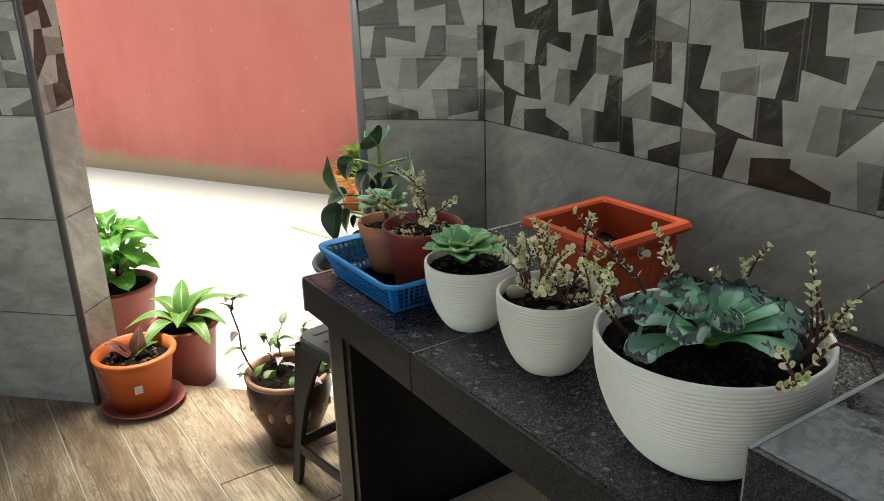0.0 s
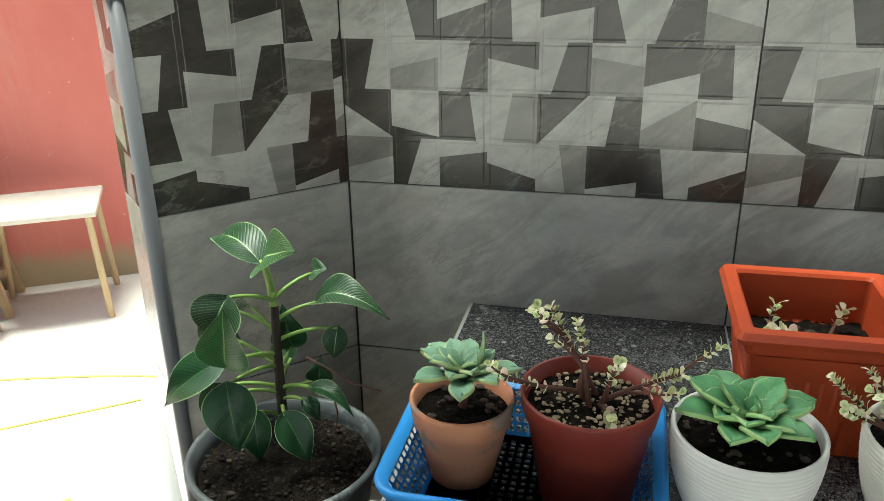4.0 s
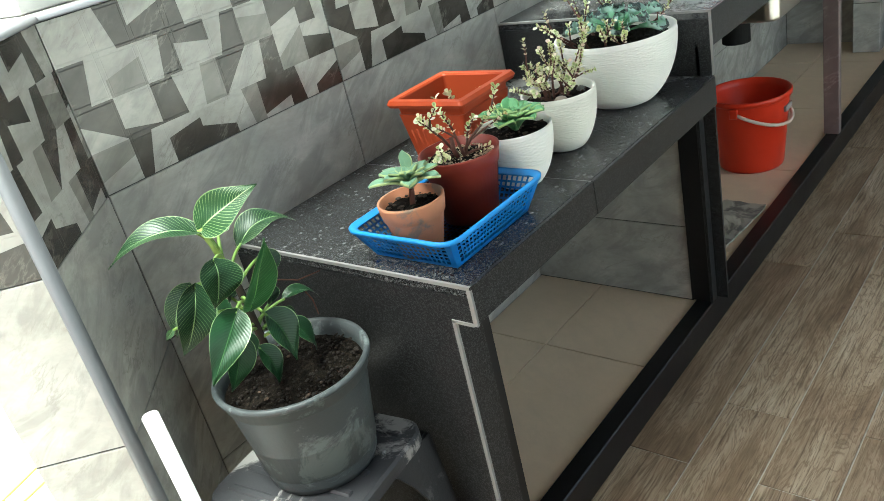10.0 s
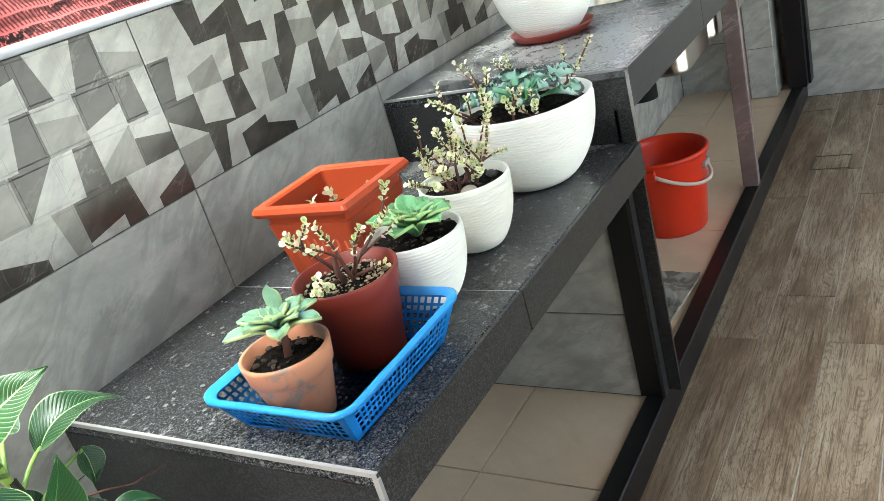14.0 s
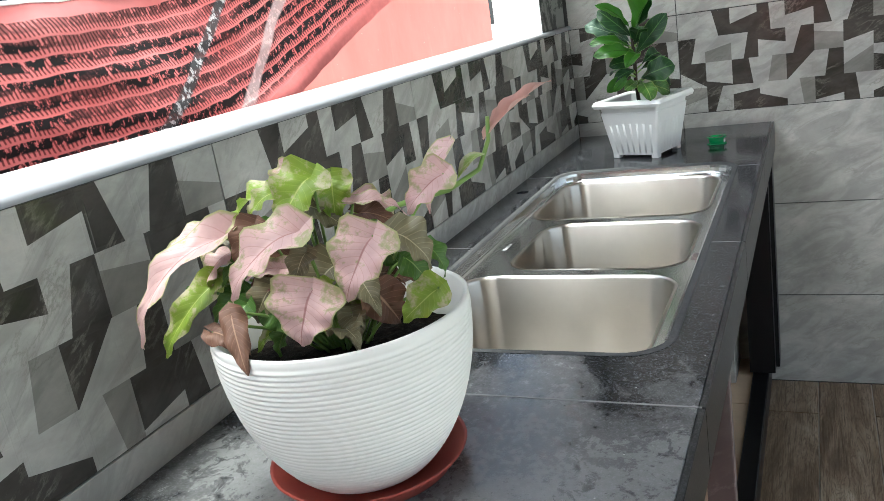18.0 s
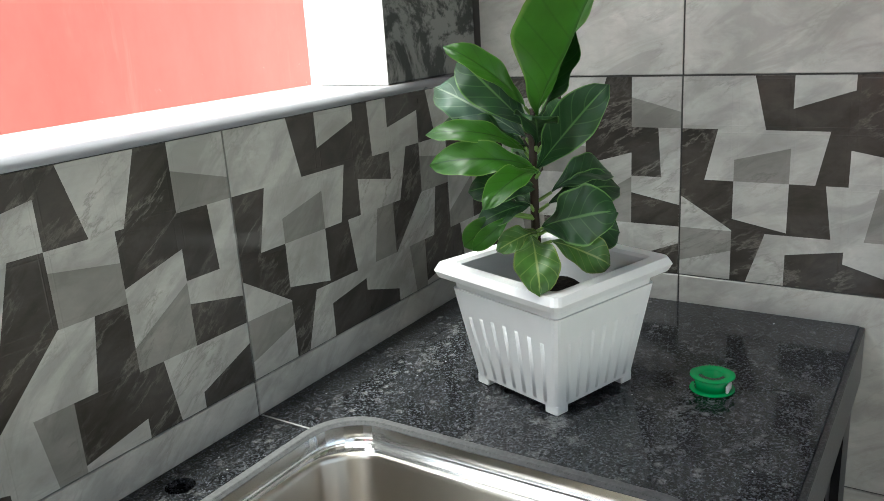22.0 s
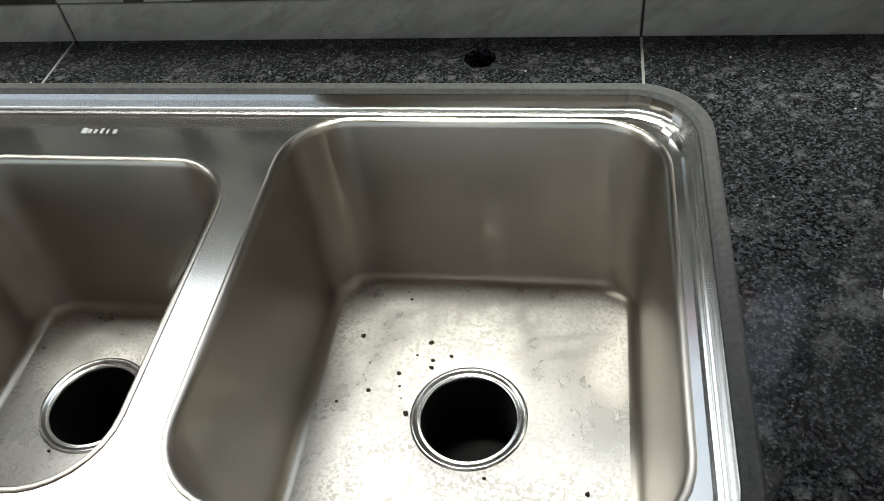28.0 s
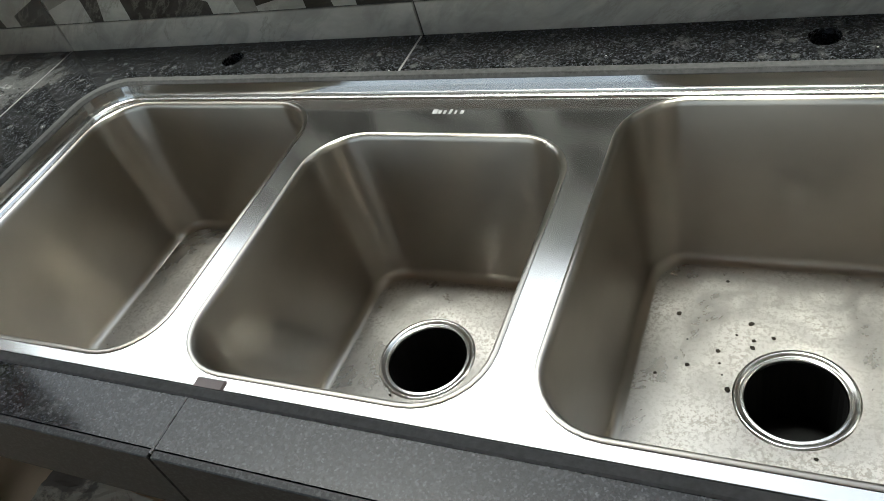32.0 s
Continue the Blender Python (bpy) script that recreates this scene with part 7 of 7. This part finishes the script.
# pots along the red wall
p = round_pot("potted_grass", -2.03, 0.81, -0.045, 0.20, 0.13, 0.09, M_ORPOT, "orange pot with a tuft of yellow-green grass by the red wall")
bm = bmesh.new()
g = random.Random(101)
for k in range(120):
    a, e, l = g.uniform(0, 6.28), g.uniform(0.6, 2.2), g.uniform(0.18, 0.34)
    w = 0.004
    pr = None
    s = Vector((-math.sin(a), math.cos(a), 0)) * w
    for i in range(6):
        t = i / 5
        c = Vector((math.cos(a) * l * t * (0.5 + 0.6 * t), math.sin(a) * l * t * (0.5 + 0.6 * t), 0.18 + l * e * 0.55 * (t - 0.62 * t * t)))
        pair = (bm.verts.new(c - s * (1 - t * 0.9)), bm.verts.new(c + s * (1 - t * 0.9)))
        if pr:
            bm.faces.new((pr[0], pr[1], pair[1], pair[0]))
        pr = pair
tagged(part("grass", bm, plain("yellow_green_grass", (0.30, 0.38, 0.07), 0.5, vary=0.4), p, "thin yellow-green blades"), kind="stuff")


def leafy(name, x, y, z, h, r, mat, label, leaf_mat, count, size, seed, height=0.18, spread=0.9):
    p = round_pot(name, x, y, z, h, r, r * 0.72, mat, label)
    g = random.Random(seed)
    for k in range(count):
        q, t = k * 2.4 + g.uniform(-0.3, 0.3), k / count
        base = Vector((0.03 * math.cos(q), 0.03 * math.sin(q), h - 0.02 + height * t * 0.7))
        tip = base + Vector((math.cos(q) * spread, math.sin(q) * spread, 0.10 + 0.65 * t)).normalized() * size * g.uniform(0.8, 1.2)
        add_leaf(p, leaf_mat, base, tip, size * 0.62, "heart", sag=0.3, lobe=0.1, n=8, m=3)
    return p


leafy("potted_herb", -2.33, 0.86, -0.045, 0.20, 0.14, M_ORPOT, "orange pot with a spreading pale green herb", M_BRIGHT, 34, 0.10, 111)
leafy("potted_peperomia", -1.768, 0.835, -0.045, 0.22, 0.125, plain("coral_red_plastic", (0.52, 0.13, 0.10), 0.5), "coral red pot with glossy round-leaved plant", M_FIG_NEW, 26, 0.10, 112, 0.2, 0.6)
wood_stool = empty("plant_stand", pose(-1.93, 1.06, -0.045, 0, 0, 30), "small pale wooden stand against the red wall", "stand")
M_PINE = plain("pale_raw_wood", (0.50, 0.38, 0.22), 0.7, vary=0.15, scale=80)
part("top", box_bm(-0.16, 0.16, -0.13, 0.13, 0.235, 0.255, 0.003), M_PINE, wood_stool)
for sx in (-1, 1):
    for sy in (-1, 1):
        part("leg", tube_bm([(sx * 0.13, sy * 0.10, 0.236), (sx * 0.17, sy * 0.12, 0.0)], 0.018, 4), M_PINE, wood_stool)
part("stretcher", box_bm(-0.16, 0.16, -0.012, 0.012, 0.12, 0.15), M_PINE, wood_stool)
leafy("potted_caladium", -1.93, 1.06, 0.211, 0.22, 0.15, plain("brick_red_plastic", (0.38, 0.07, 0.05), 0.5), "brick red pot with pale variegated leaves on the stand", leaf_material("cream_green_leaf", (0.42, 0.50, 0.22), (0.6, 0.62, 0.42), rough=0.45, subsurface=0.2), 18, 0.15, 113, 0.2, 0.9)
table = empty("side_table", pose(-1.60, 1.16, -0.045, 0, 0, 30), "low wooden table with a weathered white top", "table")
part("top", box_bm(-0.20, 0.20, -0.16, 0.16, 0.39, 0.41, 0.003), plain("weathered_white_board", (0.62, 0.58, 0.50), 0.7), table)
for sx in (-1, 1):
    for sy in (-1, 1):
        part("leg", tube_bm([(sx * 0.17, sy * 0.13, 0.391), (sx * 0.19, sy * 0.15, 0.0)], 0.012, 8), M_PINE, table)

hose_line = [(-0.86, 0.20), (-0.977, 0.087), (-1.176, 0.012), (-1.33, 0.05), (-1.42, 0.16), (-1.377, 0.322), (-1.224, 0.441), (-1.0, 0.60), (-0.8, 0.745), (-0.6, 0.825), (-0.3, 0.865), (0.0, 0.95), (0.04, 1.04), (-0.25, 0.95), (-0.587, 0.853), (-0.80, 0.800), (-1.1, 0.75), (-1.466, 0.645), (-1.66, 0.543), (-2.3, 0.36)]
hose_run = []
for i in range(len(hose_line) - 1):
    a, b, c, d = (Vector(hose_line[min(max(k, 0), len(hose_line) - 1)]) for k in (i - 1, i, i + 1, i + 2))
    for k in range(6):
        t = k / 6
        hose_run.append(0.5 * (2 * b + (c - a) * t + (2 * a - 5 * b + 4 * c - d) * t * t + (3 * b - a - 3 * c + d) * t ** 3))
hose = tagged(link("garden_hose", tube_bm([(v.x, v.y, -0.041) for v in hose_run], 0.0045, 8), plain("yellow_hose", (0.62, 0.56, 0.16), 0.45), smooth=True), "thin yellow hose lying on the concrete", "hose")

# ---- beyond the low wall ----
tagged(link("wall_red_far", prism_bm([(0.62, 2.73), (3.30, 2.10), (3.30, 2.30), (0.75, 2.9)], -0.1, 2.6), M_RED), "red-painted wall set back behind the low wall", "wall", kind="structure")
tagged(link("wall_red_near", prism_bm([(3.30, 1.85), (7.5, 1.72), (7.5, 2.4), (3.30, 2.4)], -0.1, 2.6), M_RED_RUN), "sunlit red-painted wall close behind the low wall", "wall", kind="structure")
downpipe = empty("downpipe", pose(3.385, 1.79, -0.045), "mouldy white plastic rain pipe on the red wall", "pipe")
part("pipe", tube_bm([(0, 0, 0), (0, 0, 2.5)], 0.038, 20), stained_plaster("mouldy_white_plastic", (0.62, 0.62, 0.55), (0.16, 0.18, 0.07), 0.45), downpipe, smooth=True)
for z in (1.18, 2.1):
    part("clip", lathe_bm([(0.0385, z), (0.046, z), (0.046, z + 0.035), (0.0385, z + 0.035)], 16), M_WHITEPLASTIC, downpipe)

# woven mat hung just outside the low wall
def mat_material():
    k = Mat("woven_red_black_textile", (0.5, 0.12, 0.1), 0.85)
    nt = k.nt
    sep = nt.nodes.new("ShaderNodeSeparateXYZ")
    nt.links.new(k.coord("UV"), sep.inputs[0])
    u, v = sep.outputs[0], sep.outputs[1]
    uv = k.coord("UV")
    sway = math_node(nt, "MULTIPLY", math_node(nt, "SUBTRACT", noisy(nt, 3.0, 3, 0.5, uv), 0.5), 0.008)
    vv = math_node(nt, "ADD", v, sway)
    rows = math_node(nt, "FRACT", math_node(nt, "MULTIPLY", vv, 36.0))
    shift = math_node(nt, "MULTIPLY", noisy(nt, 26.0, 2, 0.5, uv), 0.012)
    uu = math_node(nt, "ADD", math_node(nt, "ADD", u, shift), math_node(nt, "MULTIPLY", v, 0.35))
    warp = math_node(nt, "FRACT", math_node(nt, "MULTIPLY", uu, 120.0))
    thread = ramp(nt, warp, [(0.40, (0,) * 3), (0.55, (1,) * 3), (0.82, (1,) * 3), (0.96, (0,) * 3)])
    rowm = ramp(nt, rows, [(0.06, (0,) * 3), (0.14, (1,) * 3), (0.90, (1,) * 3), (0.97, (0,) * 3)])
    blob = ramp(nt, noisy(nt, 75.0, 3, 0.65, uv, stretch=(1.0, 0.8, 1)), [(0.41, (0,) * 3), (0.48, (1,) * 3)])
    upper = ramp(nt, rows, [(0.30, (0,) * 3), (0.42, (1,) * 3), (0.93, (1,) * 3), (0.98, (0,) * 3)])
    zone = ramp(nt, noisy(nt, 4.0, 4, 0.6, uv, stretch=(0.5, 2.4, 1)), [(0.36, (0.45,) * 3), (0.50, (1,) * 3)])
    border = ramp(nt, v, [(0.040, (0,) * 3), (0.055, (1,) * 3)])
    level = math_node(nt, "FRACT", math_node(nt, "MULTIPLY", vv, 3.6))
    bands = ramp(nt, level, [(0.07, (0.0,) * 3), (0.10, (1,) * 3)])
    gate = math_node(nt, "MULTIPLY", border, bands)
    dash = math_node(nt, "MULTIPLY", math_node(nt, "MULTIPLY", blob, upper), zone)
    lines = math_node(nt, "MULTIPLY", math_node(nt, "MULTIPLY", thread, rowm), 0.8)
    f = math_node(nt, "MULTIPLY", gate, math_node(nt, "MAXIMUM", dash, lines))
    base = ramp(nt, noisy(nt, 5.0, 4, 0.6, uv), [(0.3, (0.52, 0.125, 0.125)), (0.7, (0.64, 0.23, 0.225))])
    c = mixc(nt, math_node(nt, "MULTIPLY", gate, lines), base, (0.055, 0.010, 0.012))
    c = mixc(nt, math_node(nt, "MULTIPLY", gate, dash), c, (0.014, 0.011, 0.012))
    for pos, wide, lean, tint in ((1.92, 0.026, -1.7, (0.50, 0.56, 0.58)), (2.19, 0.036, -1.9, (0.66, 0.52, 0.52)), (1.10, 0.06, -0.45, (0.52, 0.56, 0.42)), (0.45, 0.05, -0.45, (0.55, 0.58, 0.48))):
        col = math_node(nt, "ADD", math_node(nt, "ADD", u, math_node(nt, "MULTIPLY", v, lean)), sway)
        d = math_node(nt, "ABSOLUTE", math_node(nt, "SUBTRACT", col, pos))
        m = ramp(nt, d, [(wide * 0.7, (1,) * 3), (wide, (0,) * 3)])
        dark = math_node(nt, "MAXIMUM", math_node(nt, "MULTIPLY", blob, 0.95), math_node(nt, "MULTIPLY", lines, 0.5))
        pale = mixc(nt, dark if wide < 0.03 or wide > 0.04 else math_node(nt, "MULTIPLY", dark, 0.35), tint, (0.03, 0.03, 0.032))
        c = mixc(nt, math_node(nt, "MULTIPLY", m, math_node(nt, "MULTIPLY", border, 0.9)), c, pale)
    k.color(c)
    k.bump(f, 0.5, 0.003)
    tr = nt.nodes.new("ShaderNodeBsdfTranslucent")
    nt.links.new(c, tr.inputs[0])
    mx = nt.nodes.new("ShaderNodeMixShader")
    mx.inputs[0].default_value = 0.35
    out = nt.nodes["Material Output"]
    nt.links.new(k.b.outputs[0], mx.inputs[1])
    nt.links.new(tr.outputs[0], mx.inputs[2])
    nt.links.new(mx.outputs[0], out.inputs[0])
    return k.m


def mat_edge(a):
    """Lower edge of the hanging textile: level along the wall, then sweeping up at its right end."""
    x = -0.30 + 3.58 * a
    z = 1.12 + 0.36 * 0.12 * math.log1p(math.exp((x - 2.29) / 0.12)) + 0.0015 * math.sin(61 * x)
    return x, z


bm = bmesh.new()
uvl = bm.loops.layers.uv.new("UVMap")
NU, NV = 130, 40
grid = []
for i in range(NU + 1):
    a = i / NU
    x, z = mat_edge(a)
    row = []
    for j in range(NV + 1):
        b = j / NV
        xx = x
        rise = max(1.395 + 0.06 * (x - 1.7) - z, 0.30)
        zz = z + rise * b
        yy = 0.30 + 0.018 * math.sin(5.2 * x + 2.0 * b) + 0.05 * b + 0.010 * noise.noise(Vector((x * 5, b * 6, 2)))
        row.append((bm.verts.new((xx, yy, zz)), x, b * rise))
    grid.append(row)
textile = empty("hanging_textile", pose(0, 0, 0), "red and black woven textile hung outside the low wall", "textile")


def cloth_rows(j0, j1):
    """Faces of the grid between two of its rows, as a mesh of their own."""
    out = bmesh.new()
    layer = out.loops.layers.uv.new("UVMap")
    vs = {}
    for i in range(NU + 1):
        for j in range(j0, j1 + 1):
            vs[i, j] = out.verts.new(grid[i][j][0].co)
    for i in range(NU):
        for j in range(j0, j1):
            q = ((i, j), (i + 1, j), (i + 1, j + 1), (i, j + 1))
            fc = out.faces.new([vs[c] for c in q])
            for lp, c in zip(fc.loops, q):
                lp[layer].uv = grid[c[0]][c[1]][1:]
    return out


M_WEAVE = mat_material()
M_HEM = plain("plain_red_cotton", (0.56, 0.16, 0.15), 0.9, vary=0.2, scale=60, bump=0.3)
weave = part("weave", cloth_rows(5, NV), M_WEAVE, textile, "red cloth woven with black dashes", smooth=True)
part("hem", cloth_rows(0, 5), M_HEM, textile, "plain red hem along the lower edge", smooth=True)
bm.free()


def hung(x):
    return max(1.395 + 0.06 * (x - 1.7), mat_edge((x + 0.30) / 3.58)[1] + 0.30)


tagged(link("clothes_line", tube_bm([(x / 10, 0.352 + 0.012 * math.sin(x * 0.52 + 2), hung(x / 10) + 0.001) for x in range(-6, 36)], 0.005, 8), plain("white_cord", (0.62, 0.63, 0.62), 0.7)), "white cord along the textile's upper edge", "line")
bm = bmesh.new()
prev = None
for k in range(31):
    x = 0.9 + 1.2 * k / 30
    row = [bm.verts.new((x, 0.40 + 0.02 * math.sin(x * 17 + j) + 0.01 * j, hung(x) - 0.05 + 0.05 * j + 0.01 * math.sin(9 * x))) for j in range(6)]
    if prev:
        for j in range(5):
            bm.faces.new((prev[j], row[j], row[j + 1], prev[j + 1]))
    prev = row
bmesh.ops.solidify(bm, geom=bm.faces[:], thickness=0.004)
tagged(link("blue_cloth", bm, plain("dark_blue_cloth", (0.035, 0.065, 0.11), 0.9, vary=0.5, scale=40), smooth=True), "dark blue cloth hung behind the red textile", "cloth")
sticks = empty("wooden_sticks", pose(2.886, 1.056, 1.128), "bleached wooden battens nailed crosswise beyond the ledge", "battens")
M_BLEACHED = plain("bleached_wood", (0.62, 0.60, 0.55), 0.8, vary=0.15, scale=80)
part("batten", tube_bm([(-0.115, 0.0, -0.026), (0.105, 0.0, 0.018)], 0.011, 4), M_BLEACHED, sticks)
part("batten", tube_bm([(0.010, 0.016, -1.17), (0.004, 0.016, 0.034)], 0.012, 4), M_BLEACHED, sticks)
part("batten", tube_bm([(-0.215, 0.016, -1.17), (-0.220, 0.016, 0.020)], 0.012, 4), M_BLEACHED, sticks)

# ---- pieces ----
link_tiles()
lay_planks()
